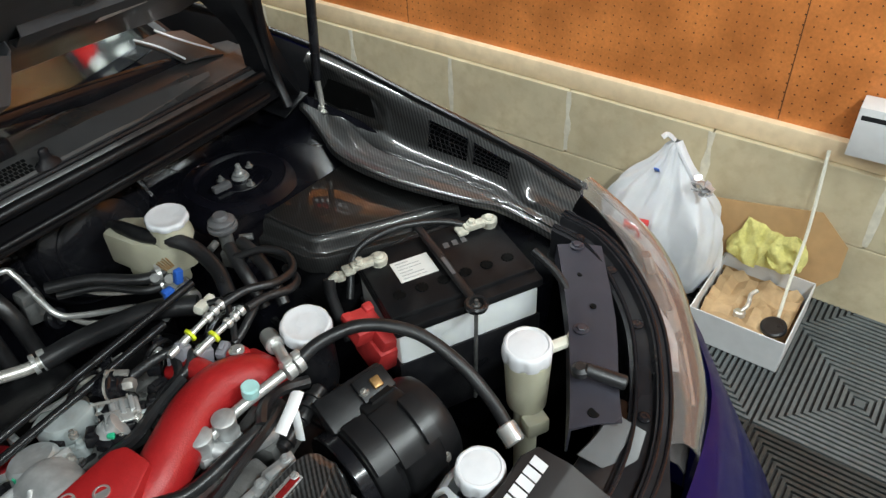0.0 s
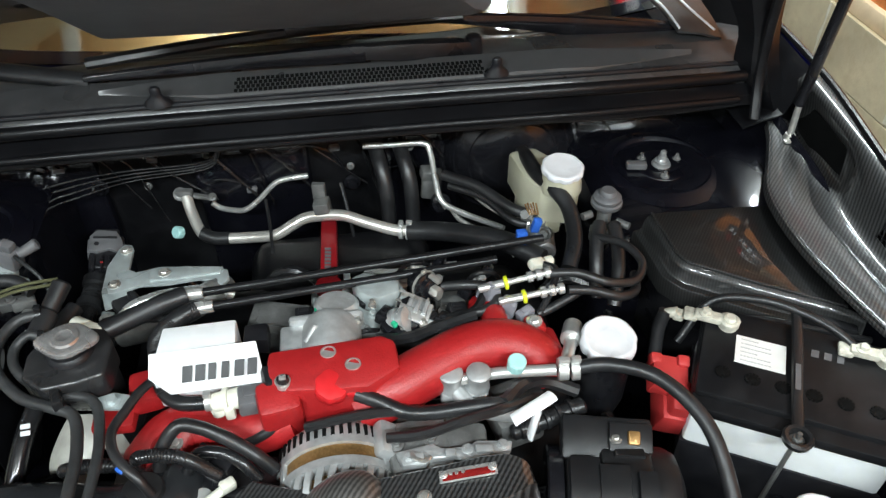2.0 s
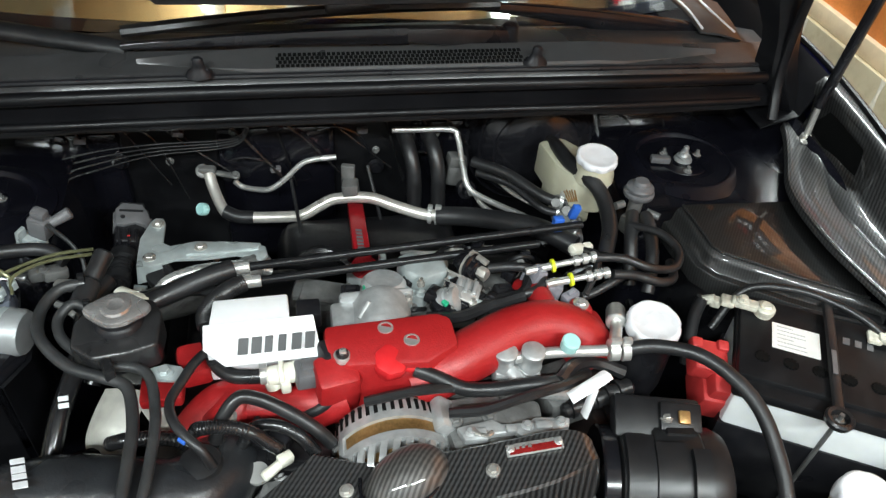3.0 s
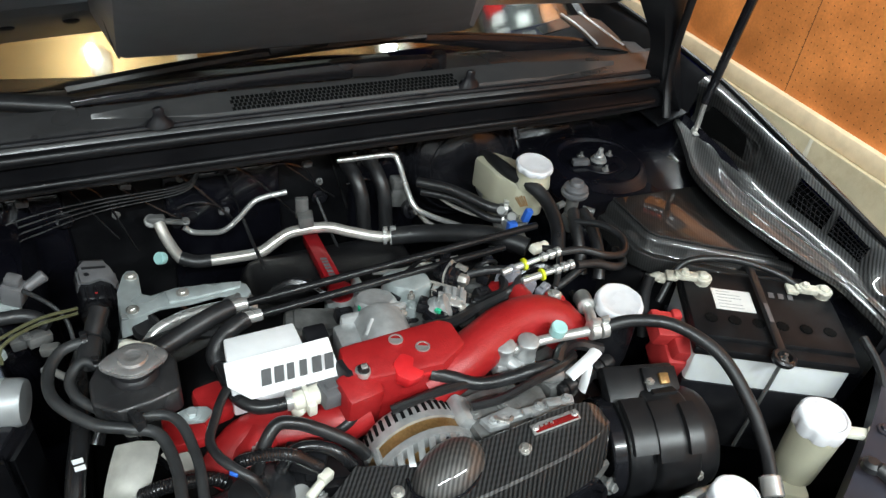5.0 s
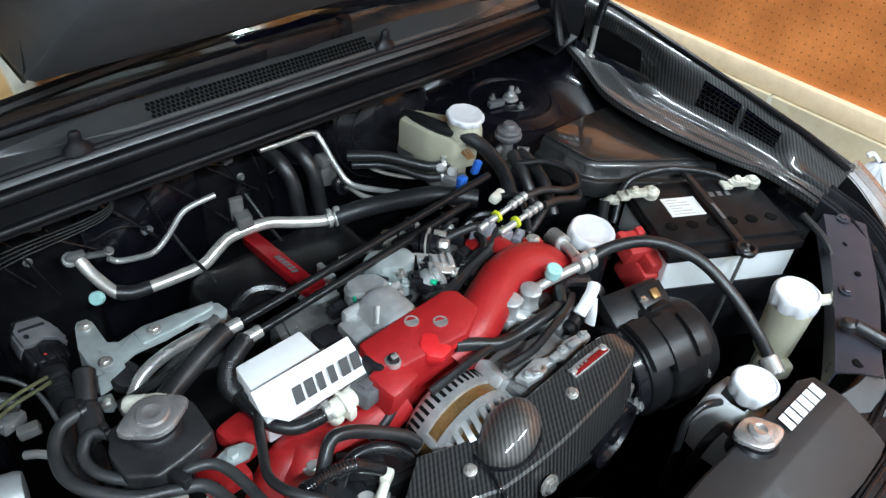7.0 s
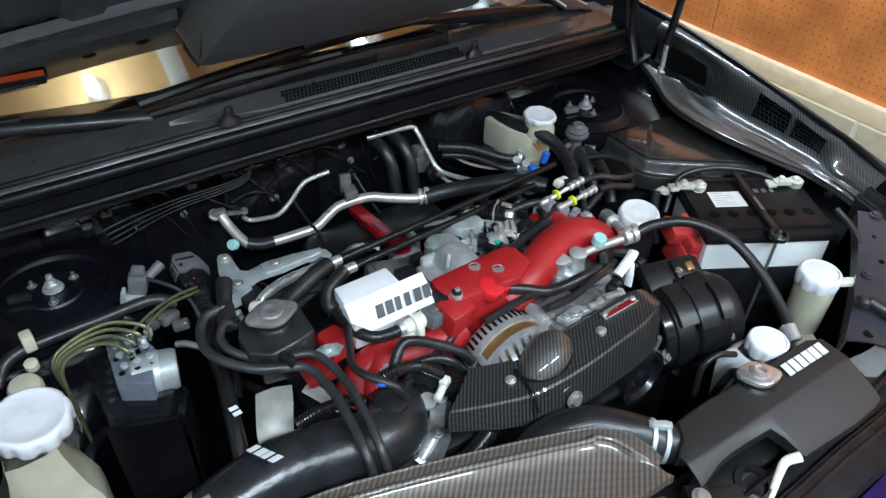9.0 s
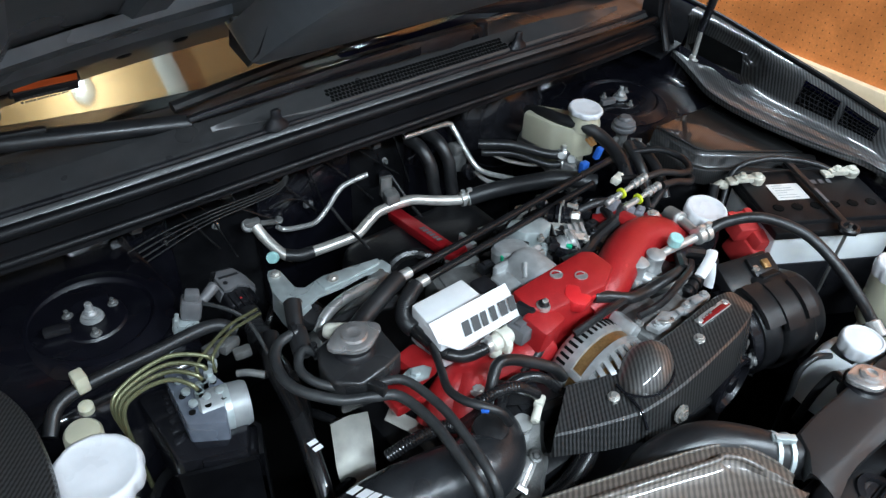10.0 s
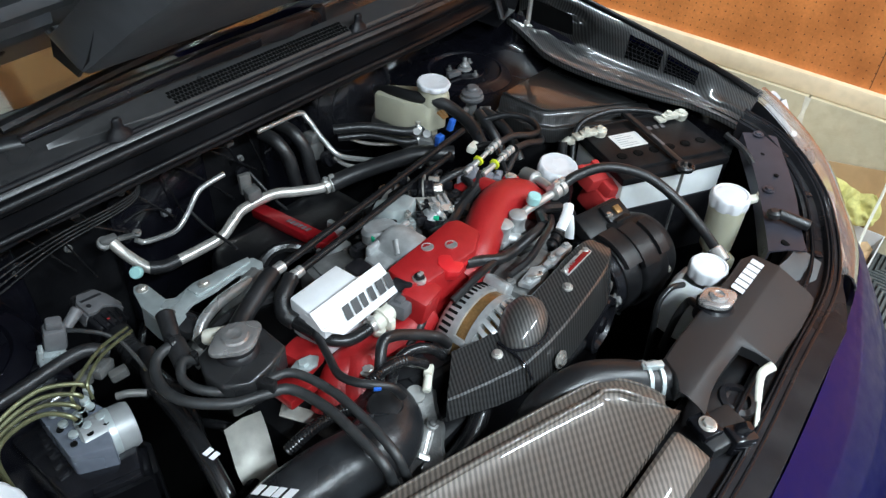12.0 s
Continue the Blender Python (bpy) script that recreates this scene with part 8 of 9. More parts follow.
pipe("coolant_hose", [(-0.197, -0.437, 0.765), (-0.187, -0.431, 0.795), (-0.168, -0.419, 0.813), (-0.148, -0.420, 0.810), (-0.124, -0.427, 0.798), (-0.100, -0.437, 0.784), (-0.083, -0.446, 0.772), (-0.070, -0.450, 0.752)], 0.0078, "rubber", "black hose arching in front of the red manifold", "hose")
pipe("coolant_hose", [(-0.172, -0.435, 0.745), (-0.154, -0.430, 0.772), (-0.128, -0.434, 0.776), (-0.104, -0.446, 0.768), (-0.088, -0.458, 0.748)], 0.0075, "rubber_gloss", "second black hose below the arching hose", "hose")
b = mesh()
box(b, (-0.140, -0.428, 0.748), (0.050, 0.026, 0.026), (0, 5, -30), 0.004)
box(b, (-0.128, -0.440, 0.758), (0.024, 0.018, 0.018), (0, 5, -30), 0.003)
solo("harness_plug", b, "plastic", "black harness plug under the hoses beside the alternator", "connector")
pipe("vacuum_hose", [(-0.199, -0.318, 0.790), (-0.217, -0.356, 0.806), (-0.229, -0.383, 0.808), (-0.240, -0.410, 0.808), (-0.236, -0.434, 0.808), (-0.222, -0.456, 0.807), (-0.206, -0.470, 0.798), (-0.196, -0.478, 0.778)], 0.0056, "rubber", "thin black hose crossing the red runner", "hose")
b = mesh()
box(b, (-0.224, -0.461, 0.806), (0.010, 0.006, 0.005), (0, 0, -40), 0.0015)
solo("hose_clip", b, "blue_clip", "small blue clip on the thin hose", "clip")
pipe("coolant_hose", [(-0.132, -0.372, 0.790), (-0.155, -0.372, 0.789), (-0.180, -0.366, 0.789), (-0.199, -0.345, 0.792), (-0.206, -0.315, 0.796), (-0.209, -0.290, 0.799)], 0.0088, "rubber_gloss", "black hose round the white cover", "hose", ends=(((-0.142, -0.372, 0.790), (1, 0, 0), 0.0095, 0.008),))
pipe("coolant_hose", [(-0.052, -0.380, 0.828), (-0.050, -0.384, 0.812), (-0.054, -0.392, 0.785), (-0.075, -0.405, 0.765), (-0.11, -0.41, 0.75)], 0.007, "rubber", "short black hose from the manifold nipple", "hose", ends=(((-0.051, -0.382, 0.818), (0, 0.2, 1), 0.0072, 0.006),))
pipe("battery_lead", [(0.030, -0.400, 0.808), (0.055, -0.410, 0.802), (0.085, -0.425, 0.795), (0.12, -0.428, 0.792), (0.16, -0.43, 0.796), (0.20, -0.425, 0.79), (0.25, -0.40, 0.765)], 0.0085, "rubber", "black starter lead from the red boot", "cable", ribs=1, rib=0.06)
pipe("harness", [(-0.216, -0.436, 0.786), (-0.207, -0.441, 0.796), (-0.185, -0.443, 0.797), (-0.159, -0.449, 0.792), (-0.128, -0.458, 0.765)], 0.0074, "rubber_gloss", "corrugated black wiring conduit", "cable", n=14, ribs=1, rib=0.12)
pipe("harness", [(-0.322, -0.398, 0.725), (-0.298, -0.407, 0.742), (-0.272, -0.411, 0.746), (-0.242, -0.415, 0.742), (-0.215, -0.425, 0.722)], 0.0080, "rubber_gloss", "corrugated black wiring conduit below the hoses", "cable", n=14, ribs=1, rib=0.12)

# radiator hose
rh = thing("radiator_hose", "thick black radiator hose with a spring clamp", "hose", (0.0, -0.65, 0.74))
b = mesh()
tube(b, [(0.075, -0.722, 0.755), (0.048, -0.702, 0.762), (0.018, -0.672, 0.772), (-0.018, -0.640, 0.774), (-0.055, -0.618, 0.758), (-0.085, -0.608, 0.728), (-0.12, -0.60, 0.67), (-0.13, -0.58, 0.60)], 0.0255, 20, 8)
part("run", b, "rubber", rh)
b = mesh()
clamp_band(b, (0.038, -0.694, 0.765), (0.7, -0.6, -0.1), 0.0265, 0.006)
clamp_band(b, (0.052, -0.705, 0.762), (0.7, -0.6, -0.1), 0.0265, 0.006)
box(b, (0.046, -0.698, 0.792), (0.030, 0.010, 0.010), (0, 0, -40), 0.002)
part("clamp", b, "zinc", rh, "bright spring clamp")
b = mesh()
cyl(b, (0.065, -0.715, 0.757), (0.095, -0.740, 0.750), 0.022, 0.022, 20, 0.003)
part("stub", b, "plastic", rh)

# carbon duct panel at the front
duct = thing("duct_panel", "glossy carbon fibre air duct panel, brown reflection in its colour", "air duct", (-0.25, -0.68, 0.70))
b = mesh()
back_edge = [(-0.62, -0.550, 0.768), (-0.45, -0.545, 0.778), (-0.36, -0.549, 0.782), (-0.270, -0.572, 0.785), (-0.173, -0.603, 0.788), (-0.096, -0.629, 0.790), (-0.045, -0.647, 0.791), (-0.018, -0.660, 0.791), (-0.002, -0.676, 0.791), (0.008, -0.698, 0.790), (0.012, -0.716, 0.789), (0.012, -0.734, 0.788)]
ridge_h = [0.005, 0.008, 0.008, 0.008, 0.008, 0.008, 0.008, 0.008, 0.008, 0.006, 0.002, 0.0]
rows, crest = [], []
for (px, py, pz), h in zip(back_edge, ridge_h):
    p = Vector((px, py, pz))
    q = Vector((px - 0.002, -0.757, pz - 0.004))
    inward = Vector((-0.30, -1, 0)) if px < -0.02 else Vector((-0.9, -0.45, 0))
    reach = min(0.024, abs(py + 0.757) * 0.40)
    r = p + inward.normalized() * reach
    c = r + Vector((0, 0, 0.0005))
    step = inward.normalized() * min(0.0045, reach * 0.18)
    rows.append([p + Vector((0.003, 0.003, -0.030)), p + Vector((0.001, 0.001, -0.004)), p, p.lerp(r, 0.5) + Vector((0, 0, 0.001)), c - step, c + Vector((0, 0, h)), c + step + Vector((0, 0, h * 0.35)), (c + step).lerp(q, 0.15) + Vector((0, 0, -0.002)), (c + step).lerp(q, 0.55) + Vector((0, 0, -0.003)), (c + step).lerp(q, 0.93) + Vector((0, 0, -0.001)), q, q + Vector((0, -0.001, -0.014))])
    crest.append(c + Vector((0, 0, h - 0.001)))
loft(b, smooth_rows(rows, 4))
part("shell", b, "carbon_brown", duct, angle=50)
for run, r in ((back_edge, 0.0022), (crest[:-2], 0.0042)):
    b = mesh()
    tube(b, run, r, 10, 5)
    part("rim", b, "carbon_brown", duct, "rolled lacquered edge")
b = mesh()
loft(b, smooth_rows([[(x, -0.763, z), (x, -0.768, z + 0.004), (x, -0.790, z + 0.001), (x + 0.002, -0.812, z - 0.010), (x + 0.002, -0.816, z - 0.024)] for x, z in ((-0.62, 0.752), (-0.45, 0.764), (-0.25, 0.772), (-0.10, 0.775), (-0.03, 0.774), (-0.012, 0.768))], 3), 0.003)
part("front_lip", b, "carbon_brown", duct, "separate carbon fibre lip before the panel")
latch = thing("hood_latch", "black and steel hood latch on the front rail", "latch", (0.10, -0.80, 0.72))
b = mesh()
box(b, (0.055, -0.802, 0.735), (0.075, 0.05, 0.022), (0, 0, -20), 0.005)
box(b, (0.11, -0.800, 0.712), (0.12, 0.07, 0.012), (6, 0, 0), 0.004)
part("tray", b, "panel", latch, "dark grey pressed tray")
b = mesh()
box(b, (0.026, -0.788, 0.762), (0.030, 0.036, 0.014), (0, 0, -25), 0.003)
box(b, (0.060, -0.826, 0.735), (0.040, 0.030, 0.030), (0, 10, -30), 0.005)
cyl(b, (0.062, -0.822, 0.745), (0.066, -0.832, 0.762), 0.010, 0.008, 16, 0.002)
part("body", b, "plastic_gloss", latch, "black latch mechanism")
b = mesh()
lathe(b, (0.128, -0.798, 0.718), (0, -0.2, 1), [(0.026, 0), (0.028, 0.004), (0.026, 0.012), (0.018, 0.014), (0.016, 0.008), (0.0, 0.008)], 30)
part("striker_guide", b, "plastic", latch, "round black striker guide")
b = mesh()
hexbolt(b, (0.026, -0.790, 0.769), (0, -0.1, 1), 0.008, 0.006)
part("bolt", b, "steel", latch)
for d in (0.0, 0.007):
    b = mesh()
    tube(b, [(0.080 + d, -0.845, 0.722), (0.108 + d, -0.832, 0.735), (0.134 + d * 0.5, -0.822, 0.746)], 0.0024, 8, 5)
    part("rod", b, "cream", latch, "pale painted release rod")
b = mesh()
tube(b, [(0.128, -0.824, 0.744), (0.148, -0.815, 0.754), (0.162, -0.811, 0.762), (0.180, -0.818, 0.767)], (0.0045, 0.0070), 10, 5, squash=0.6)
part("lever", b, "cream", latch, "pale painted release lever")


# ---- things on the garage floor and ledge ----
bag = thing("plastic_bag", "knotted white plastic shopping bag standing against the wall", "bag", (1.585, -0.42, 0.0))
b = mesh()
rows = []
for z, r, sq in ((0.008, 0.115, 0.9), (0.03, 0.138, 0.95), (0.10, 0.148, 1.0), (0.18, 0.148, 1.0), (0.25, 0.136, 1.0), (0.30, 0.112, 1.0), (0.345, 0.082, 0.95), (0.385, 0.054, 0.9), (0.42, 0.032, 0.9), (0.44, 0.024, 0.9), (0.455, 0.012, 0.9)):
    row = []
    for k in range(112):
        a = 2 * math.pi * k / 112
        kz = 0.5 + 2.2 * z
        w = 1 + 0.09 * math.sin(3 * a + z * 5) + 0.06 * kz * math.sin(5 * a - z * 4 + 1) + 0.05 * kz * (1 - 2 * abs(math.sin(4.5 * a + z * 5))) + 0.035 * kz * (1 - 2 * abs(math.sin(9 * a - z * 16))) + 0.05 * noise.noise(Vector((6 * math.cos(a), 6 * math.sin(a), z * 18)))
        row.append((1.590 + r * 0.85 * w * math.cos(a), -0.425 + r * 1.0 * sq * 1.15 * w * math.sin(a), 0.0045 + z))
    rows.append(row)
loft(b, smooth_rows(rows, 3), 0, True)
part("sack", b, "bag", bag, angle=40)
b = mesh()
tube(b, [(1.59, -0.43, 0.46), (1.58, -0.455, 0.43), (1.575, -0.48, 0.40), (1.57, -0.51, 0.36)], 0.014, 8, 5, squash=0.5)
tube(b, [(1.59, -0.42, 0.46), (1.585, -0.40, 0.475), (1.575, -0.39, 0.468)], 0.010, 8, 5, squash=0.5)
part("knot", b, "bag", bag)
b = mesh()
for k in range(16):
    box(b, (1.525 + 0.006 * math.sin(k * 3), -0.515 - 0.009 * (k % 5), 0.375 + 0.012 * (k // 5)), (0.016, 0.020, 0.003), (30 * math.sin(k * 2), 40 * math.cos(k), 50 * k), 0)
part("film", b, "foil", bag, "crumpled clear film at the top")
b = mesh()
box(b, (1.4560, -0.40, 0.265), (0.030, 0.060, 0.016), (0, -4, 14), 0.004)
box(b, (1.4560, -0.42, 0.243), (0.030, 0.020, 0.012), (0, -4, 14), 0.004)
part("print", b, "red_dull", bag, "small red print")
b = mesh()
box(b, (1.545, -0.40, 0.385), (0.004, 0.014, 0.022), (0, -35, 0), 0.001)
part("tab", b, "blue_clip", bag, "small blue print")

carton = thing("cardboard_box", "open white carton with brown flaps and kraft paper", "box", (1.50, -0.75, 0.0))
X0, X1, Y0, Y1, H = 1.395, 1.66, -0.845, -0.60, 0.105
for c, s in (((X0, (Y0 + Y1) / 2, H / 2 + 0.006), (0.004, Y1 - Y0, H)), ((X1, (Y0 + Y1) / 2, H / 2 + 0.006), (0.004, Y1 - Y0, H)), (((X0 + X1) / 2, Y0, H / 2 + 0.006), (X1 - X0, 0.004, H)), (((X0 + X1) / 2, Y1, H / 2 + 0.006), (X1 - X0, 0.004, H)), (((X0 + X1) / 2, (Y0 + Y1) / 2, 0.008), (X1 - X0, Y1 - Y0, 0.004))):
    b = mesh()
    box(b, c, s, None, 0.0008, 1)
    part("board", b, "card_white", carton)
b = mesh()
loft(b, [[(1.655, -0.805, 0.050), (1.655, -0.67, 0.050), (1.655, -0.545, 0.050)], [(1.680, -0.888, 0.140), (1.675, -0.68, 0.120), (1.672, -0.490, 0.145)], [(1.700, -0.885, 0.225), (1.695, -0.68, 0.215), (1.690, -0.480, 0.205)], [(1.712, -0.800, 0.300), (1.708, -0.66, 0.272), (1.702, -0.500, 0.245)]], 0.003)
part("flap", b, "card", carton, "brown inside of the open lid")
b = mesh()
box(b, ((X0 + X1) / 2, (Y0 + Y1) / 2, 0.013), (X1 - X0 - 0.012, Y1 - Y0 - 0.012, 0.003))
part("bottom", b, "card", carton, "brown bottom of the box")
b = mesh()
rk = random.Random(2)
grid = [[(X0 + 0.012 + (X1 - X0 - 0.024) * i / 9, Y0 + 0.012 + (Y1 - Y0 - 0.024) * j / 9, 0.050 + 0.034 * rk.random()) for j in range(10)] for i in range(10)]
loft(b, grid, 0.0015)
part("packing", b, "kraft", carton, "crumpled kraft packing paper", angle=20)
b = mesh()
EQ, EN = Vector((0.45, 0, 0.89)), Vector((-0.89, 0, 0.45))
for cy, cq, hw, hh, tilt, lift, ph in ((-0.700, -0.004, 0.098, 0.052, 0.06, 0.010, 0.0), (-0.660, 0.004, 0.048, 0.062, -0.25, 0.024, 2.0), (-0.752, 0.000, 0.050, 0.050, 0.35, 0.022, 4.1)):
    t = mesh()
    rows = []
    for i in range(25):
        row = []
        for j in range(19):
            u, v = i / 12 - 1, j / 9 - 1
            k = 1 - 0.16 * abs(u * v) ** 2 + 0.10 * math.sin(4 * u + 3 * v + ph)
            p, q = u * hw * k, v * hh * (k + 0.08 * math.sin(5 * u + ph))
            p, q = p * math.cos(tilt) - q * math.sin(tilt), p * math.sin(tilt) + q * math.cos(tilt)
            h = lift + 0.007 * math.sin(7 * u + 2 * v + ph) + 0.005 * (1 - 2 * abs(math.sin(3.2 * v + 2.5 * u + ph))) + 0.006 * noise.noise(Vector((4 * u + ph, 4 * v, ph))) - 0.012 * max(abs(u), abs(v)) ** 5
            row.append(Vector((1.664, cy, 0.168 + cq)) + Vector((0, -1, 0)) * p + EQ * q + EN * h)
        rows.append(row)
    loft(t, rows, 0.004)
    merge(b, t)
solo("cloth", b, "cloth", "crumpled yellow microfibre cloth draped over the box flap", "cloth", angle=30)
tool = thing("wand", "thin pale rod with a dark round head standing in the box", "tool", (1.56, -0.78, 0.07))
b = mesh()
tube(b, [(1.500, -0.800, 0.075), (1.58, -0.79, 0.17), (1.65, -0.785, 0.28), (1.712, -0.765, 0.48)], 0.0045, 8, 6)
part("rod", b, "cream", tool)
b = mesh()
lathe(b, (1.475, -0.80, 0.070), (-0.2, 0.1, 1), [(0.030, 0), (0.033, 0.004), (0.033, 0.012), (0.028, 0.016), (0, 0.016)], 26)
part("head", b, "rubber", tool)
b = mesh()
tube(b, [(1.47, -0.71, 0.085), (1.50, -0.72, 0.095), (1.53, -0.715, 0.105), (1.55, -0.725, 0.11)], 0.006, 8, 5)
lathe(b, (1.47, -0.71, 0.075), (0.2, 0.1, 1), [(0.016, 0), (0.016, 0.012), (0.012, 0.016)], 18)
pieces("fitting", b, "steel", tool, "small metal fitting")
b = mesh()
box(b, (1.722, -0.865, 0.5602), (0.070, 0.13, 0.13), (0, 0, 3), 0.003)
ub = solo("carton", b, "card_white", "small white carton on the cream ledge", "box")
b = mesh()
box(b, (1.6862, -0.845, 0.600), (0.0012, 0.07, 0.012), (0, 0, 3))
part("print", b, "ink", ub, "dark printed strip")


# ---- further harnesses, lines and small fittings ----
pipe("harness", [(-0.350, -0.150, 0.752), (-0.372, -0.195, 0.745), (-0.378, -0.265, 0.722), (-0.392, -0.335, 0.702), (-0.405, -0.40, 0.66)], 0.012, "rubber_gloss", "thick black wiring harness dropping past the header tank", "cable")
b = mesh()
bars(b, (-0.392, -0.318, 0.7195), (0.2, -1, -0.15), (1, 0.2, 0.1), 0.020, 0.012, 2, 0.2, 0.6, 0.001, 2)
solo("tape_mark", b, "white_ink", "two pale printed marks on the harness", "mark")
shield = thing("heat_shield", "dull metal stamped heat shield below the hoses", "heat shield", (-0.325, -0.335, 0.62))
b = mesh()
loft(b, smooth_rows([[(-0.345, -0.296, 0.700), (-0.318, -0.300, 0.703), (-0.292, -0.306, 0.698)], [(-0.358, -0.325, 0.688), (-0.330, -0.326, 0.696), (-0.302, -0.330, 0.688)], [(-0.368, -0.350, 0.668), (-0.345, -0.356, 0.678), (-0.318, -0.362, 0.668)], [(-0.366, -0.372, 0.630), (-0.345, -0.378, 0.634), (-0.325, -0.378, 0.630)]], 4), 0.002)
part("sheet", b, "shield_metal", shield, "dull pressed sheet")
b = mesh()
box(b, (-0.268, -0.365, 0.715), (0.026, 0.060, 0.003), (20, 12, 40), 0.001)
solo("tag", b, "shield_metal", "pale dull tag below the hoses", "tag")

# thin vacuum lines along the firewall
for k in range(4):
    d = 0.012 * k
    pipe("vacuum_line", [(-0.60, 0.110 - 0.004 * k, 0.70 + d), (-0.43, 0.118, 0.738 + d), (-0.32, 0.120, 0.766 + d * 0.6), (-0.188, 0.122, 0.778 + d * 0.4), (-0.155, 0.130, 0.812 + d * 0.3), (-0.10, 0.14, 0.83 + d * 0.3)], 0.0015, "rubber_gloss", "thin vacuum line along the firewall", "line", seg=6)
rw = random.Random(21)
for k in range(16):
    x = -0.50 + 0.062 * k
    y = 0.135 - 0.02 * rw.random()
    z = 0.80 + 0.06 * rw.random()
    pts = [(x, y, z), (x + 0.06, y - 0.01, z + 0.02 * (rw.random() - 0.5)), (x + 0.12, y - 0.015 * rw.random(), z - 0.05 * rw.random()), (x + 0.16 + 0.05 * rw.random(), y - 0.02, z - 0.10 - 0.06 * rw.random())]
    pts = [(px, min(0.146, py + 0.028), pz) for px, py, pz in pts]
    pipe("wire_loom", pts, 0.0015 + 0.0012 * rw.random(), "rubber_gloss", "thin black wire clipped to the firewall", "cable", seg=6, n=6)
for k in range(12):
    x, z = -0.46 + 0.085 * k, 0.70 + 0.14 * rw.random()
    b = mesh()
    lathe(b, (x, 0.155, z), (0, -1, 0.1), [(0.014, 0), (0.015, 0.008), (0.009, 0.010), (0.008, 0.018), (0, 0.018)], 16)
    solo("grommet", b, "plastic_gloss", "round black firewall grommet", "grommet", "firewall grommets")
for k in range(10):
    x, z = -0.52 + 0.11 * k + 0.03 * rw.random(), 0.72 + 0.15 * rw.random()
    b = mesh()
    hexbolt(b, (x, 0.149, z), (0, -1, 0.1), 0.0045, 0.008)
    solo("firewall_bolt", b, "alu_dark", "small grimy firewall bolt", "bolt", "firewall bolts")
# lower clutter: dark hoses and looms deep in the bay
for k in range(22):
    x, y = -0.50 + 1.0 * rw.random(), -0.55 + 0.55 * rw.random()
    z = 0.62 + 0.07 * rw.random()
    a = rw.random() * 6.3
    pts = [(x, y, z - 0.05), (x + 0.05 * math.cos(a), y + 0.05 * math.sin(a), z), (x + 0.11 * math.cos(a + 0.4), y + 0.11 * math.sin(a + 0.4), z + 0.015), (x + 0.17 * math.cos(a + 0.7), y + 0.15 * math.sin(a + 0.7), z - 0.06)]
    pipe("wire_loom", pts, 0.005 + 0.006 * rw.random(), "rubber_gloss", "black loom deep in the engine bay", "cable", seg=8, n=6, ribs=k % 2, rib=0.08)
# wiring over the alternator bracket and below the fuel rail
for pts, r in (([(0.06, -0.46, 0.80), (0.10, -0.465, 0.806), (0.15, -0.455, 0.808), (0.20, -0.44, 0.80), (0.235, -0.42, 0.785)], 0.006), ([(0.20, -0.43, 0.795), (0.225, -0.405, 0.79), (0.26, -0.39, 0.775), (0.30, -0.40, 0.76)], 0.009), ([(-0.03, -0.425, 0.79), (0.02, -0.43, 0.806), (0.06, -0.425, 0.80), (0.10, -0.42, 0.79)], 0.006), ([(0.14, -0.315, 0.795), (0.17, -0.30, 0.80), (0.195, -0.285, 0.805), (0.21, -0.255, 0.80)], 0.007), ([(0.06, -0.31, 0.795), (0.10, -0.318, 0.80), (0.14, -0.305, 0.80), (0.19, -0.30, 0.81)], 0.008), ([(-0.30, -0.20, 0.76), (-0.26, -0.21, 0.78), (-0.22, -0.22, 0.79), (-0.18, -0.235, 0.79)], 0.010), ([(0.30, -0.21, 0.80), (0.31, -0.24, 0.815), (0.30, -0.265, 0.81), (0.275, -0.30, 0.80)], 0.005), ([(-0.10, 0.10, 0.72), (-0.095, 0.06, 0.70), (-0.09, 0.0, 0.69), (-0.085, -0.06, 0.66)], 0.003), ([(0.03, 0.10, 0.74), (0.04, 0.05, 0.70), (0.045, 0.0, 0.68), (0.05, -0.08, 0.66)], 0.003)):
    pipe("wire_loom", pts, r, "rubber", "black wire loom between the components", "cable", seg=8, n=6)
pipe("breather_pipe", [(0.055, -0.125, 0.742), (0.10, -0.14, 0.748), (0.15, -0.145, 0.756), (0.19, -0.15, 0.76)], 0.004, "alu_bright", "thin bright metal breather pipe", "pipe", seg=8)

# cast tensioner below the belt cover, with a pipe stub and its hose
tens = thing("tensioner", "rough cast aluminium tensioner bracket below the belt cover", "bracket", (-0.12, -0.47, 0.62))
b = mesh()
loft(b, smooth_rows([[(x + r * math.cos(a), y + r * 0.8 * math.sin(a), z + 0.004 * math.sin(3 * a)) for a in (0.785 * k for k in range(8))] for x, y, z, r in ((-0.118, -0.438, 0.722, 0.014), (-0.128, -0.456, 0.712, 0.019), (-0.140, -0.474, 0.700, 0.016), (-0.158, -0.496, 0.692, 0.021), (-0.178, -0.516, 0.684, 0.017), (-0.192, -0.530, 0.668, 0.024), (-0.198, -0.538, 0.610, 0.030))], 4), 0, True)
for x, y, z in ((-0.130, -0.462, 0.722), (-0.160, -0.500, 0.706)):
    hexbolt(b, (x, y, z), (-0.2, -0.3, 1), 0.006, 0.005)
part("casting", b, "alu_dark", tens, "grimy rough casting", angle=60)
b = mesh()
lathe(b, (-0.154, -0.463, 0.728), (-0.1, -0.2, 1), [(0.007, 0), (0.013, 0.0), (0.013, 0.006), (0.007, 0.006)], 20)
part("eye", b, "alu_bright", tens, "ring eye")
b = mesh()
